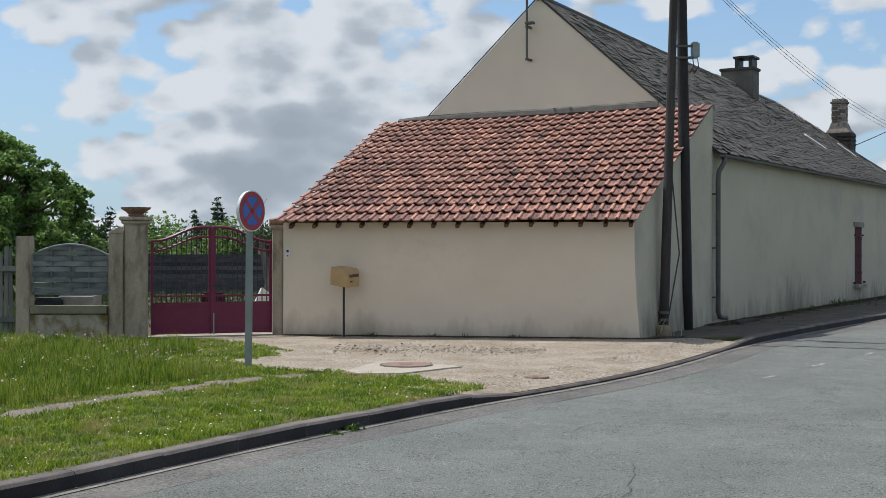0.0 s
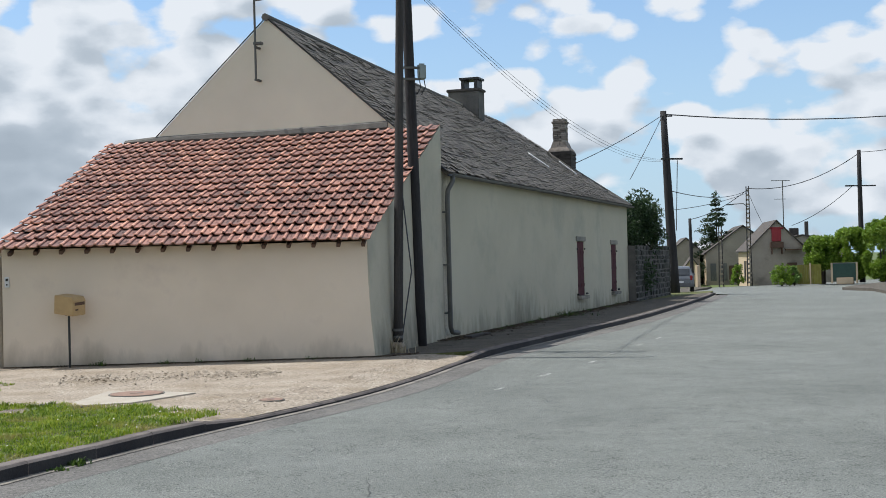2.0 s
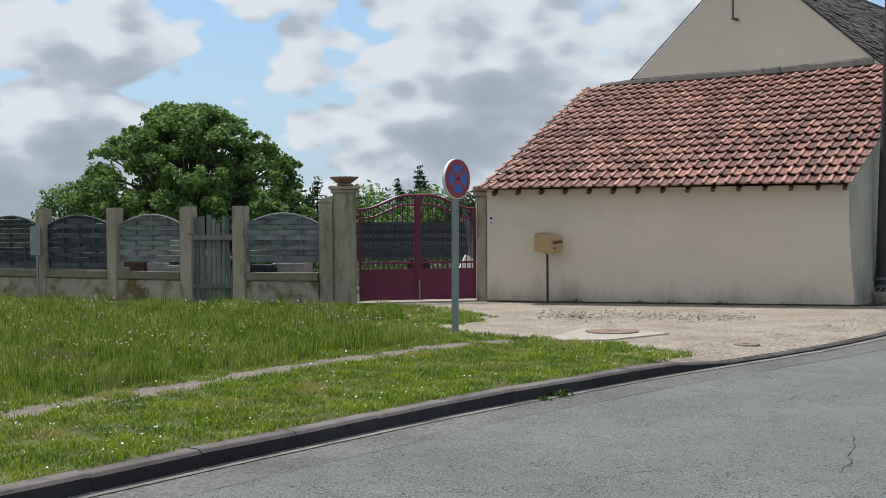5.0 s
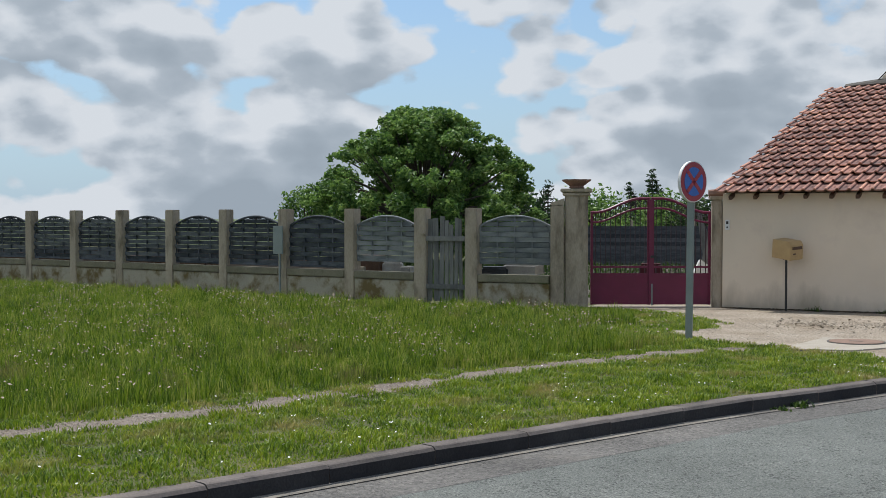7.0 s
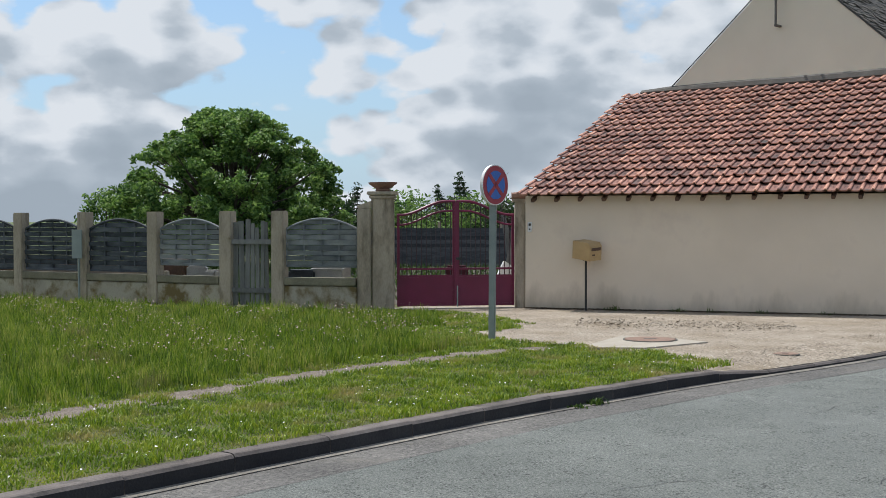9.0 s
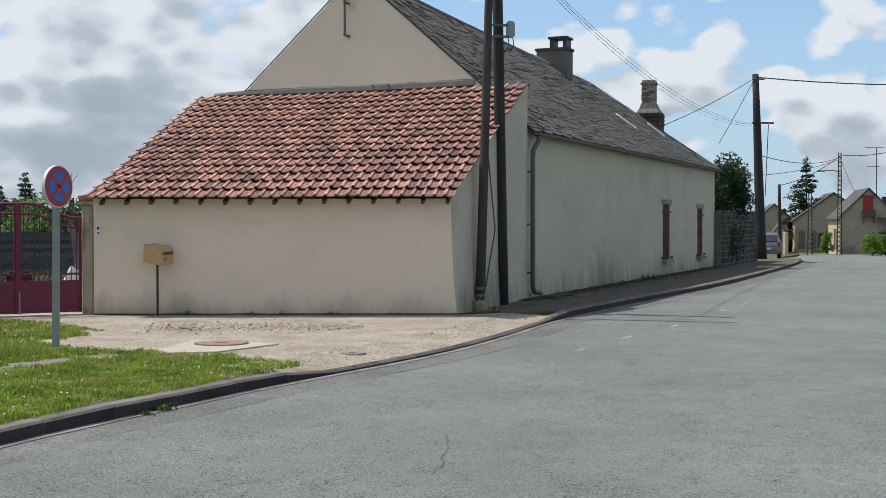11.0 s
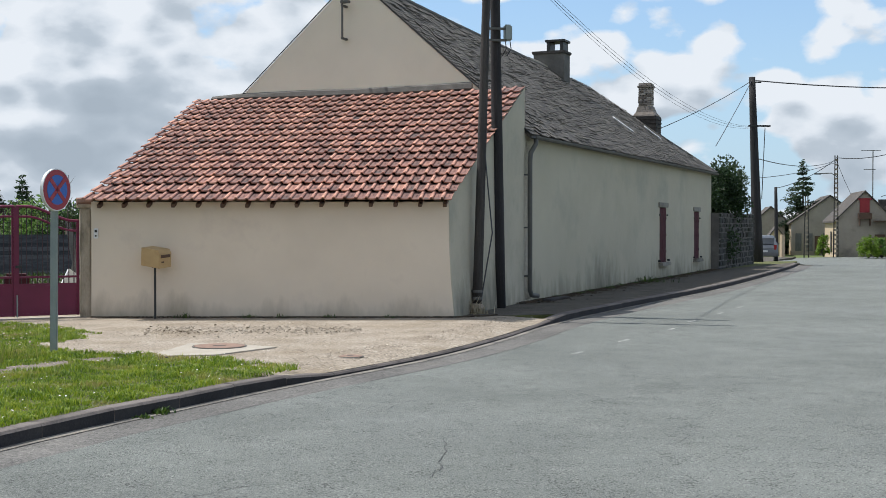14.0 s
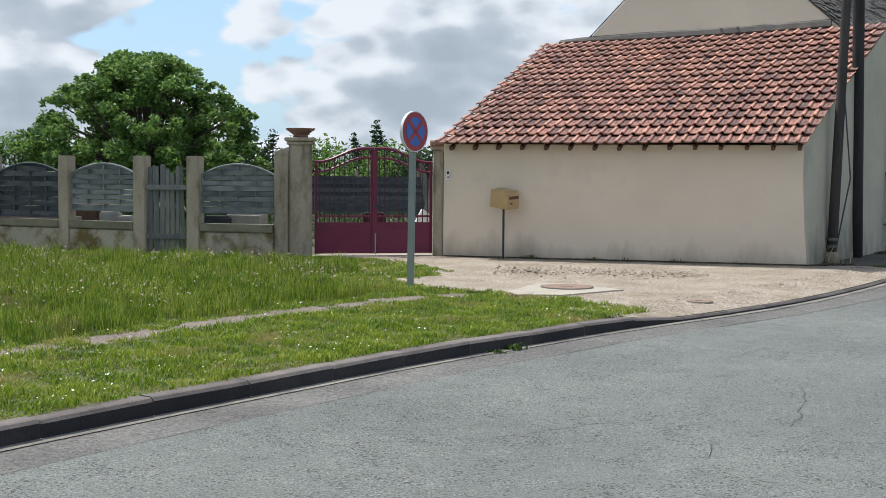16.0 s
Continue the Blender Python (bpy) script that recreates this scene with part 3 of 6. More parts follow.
for p, q in zip(offset(MOUTH, -0.05), offset(MOUTH, -0.98)):
    rows.append([bm.verts.new((*Vector(p).lerp(Vector(q), k / 4), (kerb_top(*p) + 0.009) * (1 - (k / 4) ** 0.8) + 0.005 * k / 4)) for k in range(5)])
for a, b in zip(rows, rows[1:]):
    for k in range(4):
        bm.faces.new((a[k], a[k + 1], b[k + 1], b[k]))
tagged(part("driveway_mouth", bm, M_GRAVEL), "pale gravel sloping down over the lowered kerb", "driveway", kind="structure")
YARD = [(-5.5, 24.6), (-3.2, 25.3), (-2.4, 29), (-1.2, 33), (-2, 47), (-14, 47), (-9, 33), (-6.5, 26)]
tagged(part("yard", prism(YARD, -0.1, 0.002), M_PAVE), "dusty gravel yard behind the gate", "yard", kind="structure")
TRACK = [(-9.6, 4.0), (-7.6, 6.9), (-6.51, 8.66), (-5.86, 9.8), (-5.3, 11.0), (-4.68, 12.25), (-4.1, 13.7), (-3.4, 15.0), (-2.63, 16.3), (-1.9, 16.9)]
TRACK = smooth(TRACK, 1)
strip("track", offset(TRACK, -0.27), offset(TRACK, 0.25), 0.003, M_PATH, "narrow worn gravel track through the grass", "path", 40)
FOOT = [p for p in KERB if 23.75 < p[1] < 56]
bm = prism(offset(FOOT, -0.15) + [(17.4, 46.6), (12.0, 37.5), (6.0, 28.0), (3.6, 23.6)], -0.1, 0.003)
tagged(part("footway", bm, M_PAVE), "dusty grey footway along the house", "pavement", kind="structure")

# concrete slab with round covers
bm = prism([(-1.45, 16.95), (-0.55, 17.02), (0.28, 17.98), (-0.5, 18.72), (-0.98, 18.75)], -0.05, 0.022, bevel=0.006)
tagged(part("concrete_slab", bm, M_SLAB), "pale concrete slab round a manhole in the gravel", "slab")
for name, c, r, label in (("manhole_cover", (-0.53, 18.15, 0.026), 0.36, "round rusty iron manhole cover in concrete"), ("manhole_cover", (-1.2, 17.22, 0.006), 0.3, "round dark iron cover at the grass edge"), ("drain_cover", (1.25, 16.95, -0.024), 0.17, "small rusty drain cover in the driveway")):
    cover = thing(name, label, "manhole cover", Matrix.Translation(c))
    part("lid", disc(r, 0.02, 32), M_IRON, cover)
    part("lifting_plate", box((r * 0.5, 0.07, 0.006), (0, 0, 0.012), 0.002), M_KERB, cover)
    bm = bmesh.new()
    tube([(r * 1.06 * math.cos(a), r * 1.06 * math.sin(a), 0.0) for a in (2 * math.pi * i / 32 for i in range(33))], 0.009, 5, bm, False)
    part("rim", bm, M_CEMENT, cover)

# ---- the long house ----
C0, YAW = (6.0, 27.95), 59.0
HOUSE = pose(*C0, 0, 0, 0, YAW)
LONG, DEEP, EAVE, RIDGE = 22.6, 8.62, 3.92, 7.66
HALF = DEEP / 2
PITCH = (RIDGE - EAVE) / HALF
RIDGE_END, FALL = 20.6, 0.034
house = thing("house", "long low village house with slate roof and cream render", "house", HOUSE)
WINDOWS = [(13.62, 0.52, 1.0, 1.82), (19.25, 0.50, 0.95, 1.76)]
bm = bmesh.new()
cuts = [0.0]
for x, z, w, h in WINDOWS:
    cuts += [x, x + w]
cuts.append(LONG)
for k in range(0, len(cuts), 2):
    box((cuts[k + 1] - cuts[k], 0.45, EAVE + 0.2), ((cuts[k] + cuts[k + 1]) / 2, 0.225, (EAVE - 0.2) / 2), 0, bm)
for x, z, w, h in WINDOWS:
    box((w, 0.45, z + 0.2), (x + w / 2, 0.225, (z - 0.2) / 2), 0, bm)
    box((w, 0.45, EAVE - z - h), (x + w / 2, 0.225, (EAVE + z + h) / 2), 0, bm)
bmesh.ops.remove_doubles(bm, verts=bm.verts, dist=0.0005)
part("street_wall", bm, M_STREET, house, "cream render toned down for shade, damp stained at its foot")
bm = bmesh.new()
outline = [(0.0, -0.2), (DEEP, -0.2), (DEEP, EAVE + 0.02), (HALF, RIDGE + 0.04), (0.0, EAVE + 0.02)]
a = [bm.verts.new((-0.03, y, z)) for y, z in outline]
b = [bm.verts.new((0.4, y, z)) for y, z in outline]
bm.faces.new(a)
bm.faces.new(b[::-1])
for k in range(5):
    bm.faces.new((a[k], a[(k + 1) % 5], b[(k + 1) % 5], b[k]))
part("gable_wall", bm, M_GABLE, house, "smooth grey beige render")
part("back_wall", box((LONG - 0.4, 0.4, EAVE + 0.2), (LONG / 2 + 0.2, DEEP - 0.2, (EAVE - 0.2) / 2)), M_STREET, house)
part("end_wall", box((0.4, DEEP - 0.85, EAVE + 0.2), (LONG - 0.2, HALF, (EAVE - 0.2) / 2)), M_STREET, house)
# roof boarding under the slates, hipped at the far end
OVER = 0.16
ez = EAVE - OVER * PITCH + 0.03
bm = bmesh.new()


def slab_face(*points):
    top = [bm.verts.new(p) for p in points]
    low = [bm.verts.new((x, y, z - 0.09)) for x, y, z in points]
    bm.faces.new(top)
    bm.faces.new(low[::-1])
    for i in range(len(points)):
        j = (i + 1) % len(points)
        bm.faces.new((top[i], low[i], low[j], top[j]))


def ridge_at(x):
    return (x, HALF, RIDGE + 0.06 - FALL * max(0.0, x))


steps = [0.0] + [RIDGE_END * k / 12 for k in range(1, 13)]
for xa, xb in zip(steps, steps[1:]):
    slab_face((xa, -OVER, ez), (xb, -OVER, ez), ridge_at(xb), ridge_at(xa))
    slab_face((xb, DEEP + OVER, ez), (xa, DEEP + OVER, ez), ridge_at(xa), ridge_at(xb))
slab_face((RIDGE_END, -OVER, ez), (LONG + 0.2, -OVER, ez), ridge_at(RIDGE_END))
slab_face((LONG + 0.2, -OVER, ez), (LONG + 0.2, DEEP + OVER, ez), ridge_at(RIDGE_END))
slab_face((LONG + 0.2, DEEP + OVER, ez), (RIDGE_END, DEEP + OVER, ez), ridge_at(RIDGE_END))
bmesh.ops.remove_doubles(bm, verts=bm.verts, dist=0.0005)
roof = part("roof", bm, M_SLATES, house, "dark weathered slate roof")
GAUGE, SW = 0.145, 0.19
slope_len = math.hypot(HALF + OVER, RIDGE + 0.06 - ez)
ay, az = (HALF + OVER) / slope_len, (RIDGE + 0.06 - ez) / slope_len
verts, faces, singles = [], [], []
slate_rng = random.Random(4)
rows = int(slope_len / GAUGE)
for r in range(rows):
    s0 = r * GAUGE
    x_end = LONG + 0.2 - (LONG + 0.2 - RIDGE_END) * s0 / slope_len
    x = -0.05 - (SW / 2 if r % 2 else 0)
    while x < x_end - 0.05:
        x0, x1 = max(x, -0.05) + 0.004, min(x + SW, x_end) - 0.004
        x += SW
        if x1 - x0 < 0.05:
            continue
        lift = 0.014 + 0.04 * slate_rng.random() ** 5
        drop = slate_rng.uniform(-0.03, 0.03)
        wave = 0.015 * noise.noise(Vector((x0 * 0.35, s0 * 0.5, 0)))
        if r < 30 and x0 < 1.8:
            singles.append((x0, x1, s0 + drop, lift + wave + 0.02 - FALL * x0 * (s0 / slope_len) * ay))
            continue
        n = len(verts)
        for xx, s, h in ((x0, s0 + drop, lift), (x1, s0 + drop, lift), (x1, s0 + GAUGE + 0.02, 0.012), (x0, s0 + GAUGE + 0.02, 0.012), (x0, s0 + drop, lift - 0.02), (x1, s0 + drop, lift - 0.02)):
            h += wave + 0.02 - FALL * min(xx, RIDGE_END) * (s / slope_len) * ay
            verts.append((xx, -OVER + s * ay - h * az, ez + s * az + h * ay))
        faces += [(n, n + 1, n + 2, n + 3), (n + 4, n + 5, n + 1, n)]
tagged(raw("slating", verts, faces, M_SLATES, roof), kind="stuff")
slate_mesh = bpy.data.meshes.new("slate")
slate_mesh.from_pydata([(0, 0, 0.024), (1, 0, 0.024), (1, GAUGE + 0.02, 0.008), (0, GAUGE + 0.02, 0.008), (0, 0, 0), (1, 0, 0), (1, GAUGE + 0.02, 0), (0, GAUGE + 0.02, 0)], [], [(0, 1, 2, 3), (4, 5, 1, 0), (5, 6, 2, 1), (6, 7, 3, 2), (7, 4, 0, 3), (7, 6, 5, 4)])
slate_mesh.materials.append(M_SLATE)
tilt = Matrix(((1, 0, 0), (0, ay, -az), (0, az, ay))).to_4x4()
for x0, x1, s, h in singles:
    ob = new("slate", slate_mesh)
    ob.parent = roof
    ob.matrix_basis = Matrix.Translation((x0, -OVER + s * ay - (h - 0.022) * az, ez + s * az + (h - 0.022) * ay)) @ tilt @ Matrix.Diagonal((x1 - x0, 1, 1, 1))
bm = tube([(-0.1, HALF, RIDGE + 0.07), (6, HALF, RIDGE + 0.05 - 6 * FALL), (12, HALF, RIDGE + 0.07 - 12 * FALL), (RIDGE_END, HALF, RIDGE + 0.05 - RIDGE_END * FALL)], 0.09, 8)
tube([(RIDGE_END, HALF, RIDGE + 0.05 - RIDGE_END * FALL), (LONG + 0.2, -OVER, ez + 0.02)], 0.05, 6, bm)
part("ridge", bm, M_CEMENT, roof)
part("verge_board", tube([(-0.04, -OVER, ez + 0.02), (-0.04, HALF, RIDGE + 0.07), (-0.04, DEEP + OVER, ez + 0.02)], 0.02, 6), M_BLACK, roof)
for p, q in (((13.35, 1.49, 5.31), (13.98, 0.98, 4.87)), ((18.06, 1.59, 5.36), (18.47, 1.06, 4.90))):
    p, q = Vector(p), Vector(q)
    way = (q - p).normalized()
    side = Vector((1, 0, 0)) - way * way.x
    side.normalize()
    turn = Matrix((way, side, way.cross(side))).transposed().to_4x4()
    part("skylight_strip", box(((q - p).length, 0.17, 0.03), p.lerp(q, 0.5), 0.008, turn=turn), M_WHITE, roof, "pale flashing strip on the slates")
part("ridge_mortar", tube([(12.9, HALF - 0.02, RIDGE + 0.1 - 12.9 * FALL), (14.0, HALF, RIDGE + 0.13 - 14 * FALL), (15.7, HALF - 0.02, RIDGE + 0.1 - 15.7 * FALL)], 0.075, 7), M_SLAB, roof, "pale mortar along the ridge")
# gutter and downpipe
bm = bmesh.new()
half_round = [(0.07 * math.cos(a), 0.07 * math.sin(a)) for a in (math.pi + math.pi * i / 8 for i in range(9))]
for flip in (1, 0.86):
    for i in range(8):
        quad = []
        for x, (c, s) in ((0.05, half_round[i]), (LONG + 0.1, half_round[i]), (LONG + 0.1, half_round[i + 1]), (0.05, half_round[i + 1])):
            quad.append(bm.verts.new((x, -OVER - 0.06 + c * flip, ez - 0.03 + s * flip)))
        bm.faces.new(quad)
part("gutter_pipe", bm, M_ZINC, house, "half-round zinc gutter")
pipe = part("downpipe", tube([(0.18, -0.22, ez - 0.09), (0.18, -0.22, ez - 0.2), (0.02, -0.15, ez - 0.42), (0.0, -0.14, ez - 0.6), (0.0, -0.14, 0.28), (0.08, -0.15, 0.16), (0.33, -0.22, 0.13)], 0.055, 10), M_ZINC, house, "grey zinc downpipe", True)
for z in (0.6, 1.7, 2.9):
    part("pipe_clip", box((0.15, 0.16, 0.035), (0.0, -0.08, z), 0.006), M_ZINC, pipe)
plank = part("fallen_board", box((1.5, 0.22, 0.05), (1.1, -0.42, 0.03), 0.008), M_POLE_GREY)
plank.matrix_basis = HOUSE
tagged(plank, "dark rotten board lying at the foot of the wall", "board")
# shuttered windows
for x, z, w, h in WINDOWS:
    win = new("window")
    win.parent = house
    win.location = (x, 0, z)
    part("pane", box((w, 0.03, h), (w / 2, 0.3, h / 2)), M_GLASS, win)
    part("lintel", box((w + 0.34, 0.12, 0.16), (w / 2, 0.02, h + 0.08), 0.01), M_STONE, win, "grey stone lintel")
    part("sill", box((w + 0.26, 0.22, 0.11), (w / 2, -0.04, -0.055), 0.012), M_STONE, win, "grey stone sill")
    for side in (0, 1):
        shut = part("shutter", box((w / 2 - 0.01, 0.045, h - 0.02), (w * (0.25 + 0.5 * side), 0.035, h / 2), 0.004), M_SHUTTER, win, "closed wine red shutter")
        for zz in (0.2, 0.5, 0.8):
            box_bm = box((w / 2 - 0.05, 0.03, 0.09), (w * (0.25 + 0.5 * side), 0.006, h * zz), 0.004)
            part("batten", box_bm, M_SHUTTER, shut)
        part("hinge", box((0.07, 0.05, 0.05), (w * side + (0.04 if side else -0.04), -0.02, h * 0.86), 0.006), M_BLACK, shut)
        part("shutter_catch", box((0.05, 0.09, 0.06), (w * side + (0.16 if side else -0.16), -0.04, 0.06), 0.006), M_BLACK, win)
# chimneys
CH = RIDGE - 15.2 * FALL
chim = part("chimney", box((0.7, 1.12, 1.6), (15.2, HALF - 0.1, CH - 0.17), 0.02), M_CEMENT, house, "wide rendered chimney with a raised cap")
part("chimney_rim", box((0.8, 1.22, 0.1), (15.2, HALF - 0.1, CH + 0.64), 0.02), M_BRICK, chim)
for dy in (-0.5, -0.02):
    part("cap_leg", box((0.6, 0.12, 0.34), (15.2, HALF - 0.05 + dy, CH + 0.84), 0.01), M_BLACK, chim)
part("cap_slab", box((0.7, 0.72, 0.08), (15.2, HALF - 0.32, CH + 1.04), 0.01), M_BLACK, chim)
stack = part("chimney", box((0.9, 0.8, 1.9), (21.9, 2.35, 5.1), 0.02), M_BRICK, house, "leaning stack of weathered pale brick on a sooty base")
for k in range(3):
    part("brick_course", box((0.94, 0.84, 0.13), (21.9, 2.35, 5.62 + 0.16 * k), 0.02), M_BRICK, stack)
bm = bmesh.new()
rows = [[bm.verts.new((21.9 + dx + sx * r, 2.42 + sy * r, z)) for sx, sy in ((-1, -1), (1, -1), (1, 1), (-1, 1))] for r, z, dx in ((0.44, 6.03, 0.0), (0.43, 6.09, 0.0), (0.34, 6.2, -0.05), (0.27, 6.42, -0.1))]
for p, q in zip(rows, rows[1:]):
    for i in range(4):
        bm.faces.new((p[i], p[(i + 1) % 4], q[(i + 1) % 4], q[i]))
bm.faces.new(rows[-1])
part("shoulder", bm, M_PALEBRICK, stack)
brick_rng = random.Random(41)
for k in range(10):
    z = 6.45 + 0.075 * k
    for sx, sy in ((-1, -1), (1, -1), (1, 1), (-1, 1)):
        long_x = (k % 2 == 0) == (sx * sy > 0)
        size = (0.3, 0.17, 0.062) if long_x else (0.17, 0.3, 0.062)
        at = (21.8 + sx * (0.25 - size[0] / 2), 2.42 + sy * (0.25 - size[1] / 2), z)
        part("brick", box(size, (at[0] + brick_rng.uniform(-0.012, 0.012), at[1] + brick_rng.uniform(-0.012, 0.012), z)), M_PALEBRICK, stack)
part("mortar_core", box((0.36, 0.36, 0.8), (21.8, 2.42, 6.75)), M_CEMENT, stack)
part("cap_course", box((0.58, 0.58, 0.08), (21.79, 2.42, 7.2), 0.012), M_PALEBRICK, stack)
part("cap_course", box((0.5, 0.5, 0.1), (21.79, 2.42, 7.29), 0.02), M_PALEBRICK, stack)
# tv mast on the gable
mast = thing("aerial_mast", "grey steel aerial mast bracketed to the gable", "aerial", HOUSE)
part("tube", tube([(-0.26, 4.5, 6.2), (-0.26, 4.5, 9.1)], 0.028, 8), M_ZINC, mast)
part("bracket", box((0.3, 0.06, 0.05), (-0.14, 4.5, 6.22), 0.006), M_ZINC, mast)
part("bracket", box((0.3, 0.06, 0.05), (-0.14, 4.5, 7.0), 0.006), M_ZINC, mast)
part("clamp", box((0.12, 0.22, 0.06), (-0.26, 4.42, 7.08), 0.006), M_ZINC, mast)
part("arm", tube([(-0.26, 4.5, 8.1), (-0.26, 4.1, 8.12), (-0.26, 3.7, 8.25)], 0.015, 6), M_ZINC, mast)

# ---- the tiled outbuilding ----
A, B = (-3.12, 24.5), (3.60, 23.55)
shed = thing("outbuilding", "cream rendered outbuilding with a red clay tile roof", "outbuilding")


def house_point(y, z, x=0.0):
    return HOUSE @ Vector((x, y, z))


E0, E1 = Vector((-3.24, 24.22, 2.2)), Vector((3.62, 23.27, 2.22))
T0, T1 = house_point(8.72, 4.93, -0.03), house_point(-0.02, 4.90, -0.03)


def on_roof(a, b):
    sag = -0.05 * math.sin(math.pi * a) * b * b + 0.015 * noise.noise(Vector((a * 5, b * 3, 1.7)))
    return E0.lerp(E1, a).lerp(T0.lerp(T1, a), b) + Vector((0, 0, sag))


front = Vector((A[0] - B[0], A[1] - B[1])).normalized()
inner = Vector((front.y, -front.x))
if inner.y < 0:
    inner = -inner
bm = bmesh.new()
foot = [(A[0] - 0.03, A[1] - 0.03), (B[0] + 0.1, B[1] - 0.08)]
head = [A, B]
rear = [(A[0] + inner.x * 0.4, A[1] + inner.y * 0.4), (B[0] + inner.x * 0.4, B[1] + inner.y * 0.4)]
stations = 12
cols = []
for k in range(stations + 1):
    f = k / stations
    lo, hi, re = (Vector(p).lerp(Vector(q), f) for p, q in (foot, head, rear))
    flare = max(0, (f - 0.9) * 10) ** 2
    lowpt = hi.lerp(lo, 0.25 + 0.75 * flare)
    cols.append([bm.verts.new((lowpt.x, lowpt.y, -0.1)), bm.verts.new((*hi.lerp(lowpt, 0.35), 0.7)), bm.verts.new((*hi, 1.5)), bm.verts.new((*hi, 2.2)), bm.verts.new((*re, 2.2)), bm.verts.new((*re, -0.1))])
for a, b in zip(cols, cols[1:]):
    for i in range(6):
        bm.faces.new((a[i], b[i], b[(i + 1) % 6], a[(i + 1) % 6]))
bm.faces.new(cols[0])
bm.faces.new(cols[-1][::-1])
part("front_wall", bm, M_RENDER, shed)


def raked_wall(name, p, p_low, q, z_p, z_q, side):
    """A wall whose head climbs from p to q."""
    bm = bmesh.new()
    s = Vector((-(q[1] - p[1]), q[0] - p[0])).normalized() * side
    cols = []
    for f in (0, 0.12, 0.5, 1.0):
        top = Vector(p).lerp(Vector(q), f)
        low = Vector(p_low).lerp(Vector(q), f)
        z = z_p + (z_q - z_p) * f
        cols.append([bm.verts.new((*low, -0.1)), bm.verts.new((*low.lerp(top, 0.7), 0.9)), bm.verts.new((*top, z)), bm.verts.new((*(top + s), z)), bm.verts.new((*(low + s), -0.1))])
    for a, b in zip(cols, cols[1:]):
        for i in range(5):
            bm.faces.new((a[i], b[i], b[(i + 1) % 5], a[(i + 1) % 5]))
    bm.faces.new(cols[0])
    bm.faces.new(cols[-1][::-1])
    return part(name, bm, M_SIDE, shed)


corner = house_point(-0.02, 0, -0.03)
raked_wall("side_wall", (B[0] + 0.004, B[1] + 0.003), (B[0] + 0.104, B[1] - 0.077), (corner.x, corner.y), 2.22, 4.86, 0.3)
back_left = house_point(8.6, 0, -0.03)
raked_wall("yard_wall", (A[0] + 0.01, A[1] + 0.13), (A[0] + 0.01, A[1] + 0.13), (back_left.x, back_left.y), 2.2, 4.85, -0.3)
bm = bmesh.new()
grid = [[bm.verts.new(on_roof(0.012 + 0.972 * a / 10, 0.035 + 0.965 * b / 8) - Vector((0, 0, 0.03))) for a in range(11)] for b in range(9)]
under = [[bm.verts.new(v.co - Vector((0, 0, 0.05))) for v in row] for row in grid]
for b in range(8):
    for a in range(10):
        bm.faces.new((grid[b][a], grid[b][a + 1], grid[b + 1][a + 1], grid[b + 1][a]))
        bm.faces.new((under[b][a], under[b + 1][a], under[b + 1][a + 1], under[b][a + 1]))
for a in range(10):
    bm.faces.new((grid[0][a], under[0][a], under[0][a + 1], grid[0][a + 1]))
for b in range(8):
    bm.faces.new((grid[b][10], under[b][10], under[b + 1][10], grid[b + 1][10]))
    bm.faces.new((grid[b][0], grid[b + 1][0], under[b + 1][0], under[b][0]))
tiled = part("roof", bm, M_WOOD_DARK, shed, "red clay tile roof, sooty in places")
for k in range(15):
    a = 0.035 + k * 0.0668
    p, q = on_roof(a, 0.014), on_roof(a, 0.12)
    w, h = 0.07, 0.075
    way = (q - p).normalized()
    side = Vector((front.x, front.y, 0))
    m = Matrix((side, way, side.cross(way))).transposed().to_4x4()
    m.translation = p.lerp(q, 0.5) - Vector((0, 0, 0.125))
    ob = part("rafter", box((w, (q - p).length, h), (0, 0, 0), 0.006), M_WOOD_DARK, shed)
    ob.matrix_basis = m
# tiles with one strong rib, a flat pan and a raised lozenge in it
PROFILE = [(0, 0.006), (0.035, 0.024), (0.09, 0.036), (0.23, 0.036), (0.31, 0.022), (0.36, 0.001), (0.55, 0.0), (0.88, 0.0), (0.94, 0.01), (1.0, 0.006)]
tv, tf = [], []
for y, lift in ((0.0, 0.064), (1.12, 0.0)):
    tv += [(x, y, z + lift) for x, z in PROFILE]
tv += [(x, 0.0, z + 0.039) for x, z in PROFILE]
k = len(PROFILE)
for i in range(k - 1):
    tf += [(i, i + 1, k + i + 1, k + i), (2 * k + i, 2 * k + i + 1, i + 1, i)]
tf += [(3 * k - 1, 2 * k - 1, k - 1)]
n = len(tv)
tv += [(0.66, 0.16, 0.048), (0.82, 0.5, 0.03), (0.66, 0.84, 0.012), (0.50, 0.5, 0.03), (0.66, 0.5, 0.052)]
tf += [(n, n + 1, n + 4), (n + 1, n + 2, n + 4), (n + 2, n + 3, n + 4), (n + 3, n, n + 4)]
tile_mesh = bpy.data.meshes.new("tile")
tile_mesh.from_pydata(tv, [], tf)
tile_mesh.materials.append(M_TILE)
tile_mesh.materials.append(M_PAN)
# pans and lozenges take a darker clay colour than the ribs
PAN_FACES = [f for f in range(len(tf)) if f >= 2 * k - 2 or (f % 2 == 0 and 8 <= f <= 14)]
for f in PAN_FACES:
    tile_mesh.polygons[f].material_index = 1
COLS, ROWS_T = 34, 16
tile_rng = random.Random(12)
rest_v, rest_f = [], []
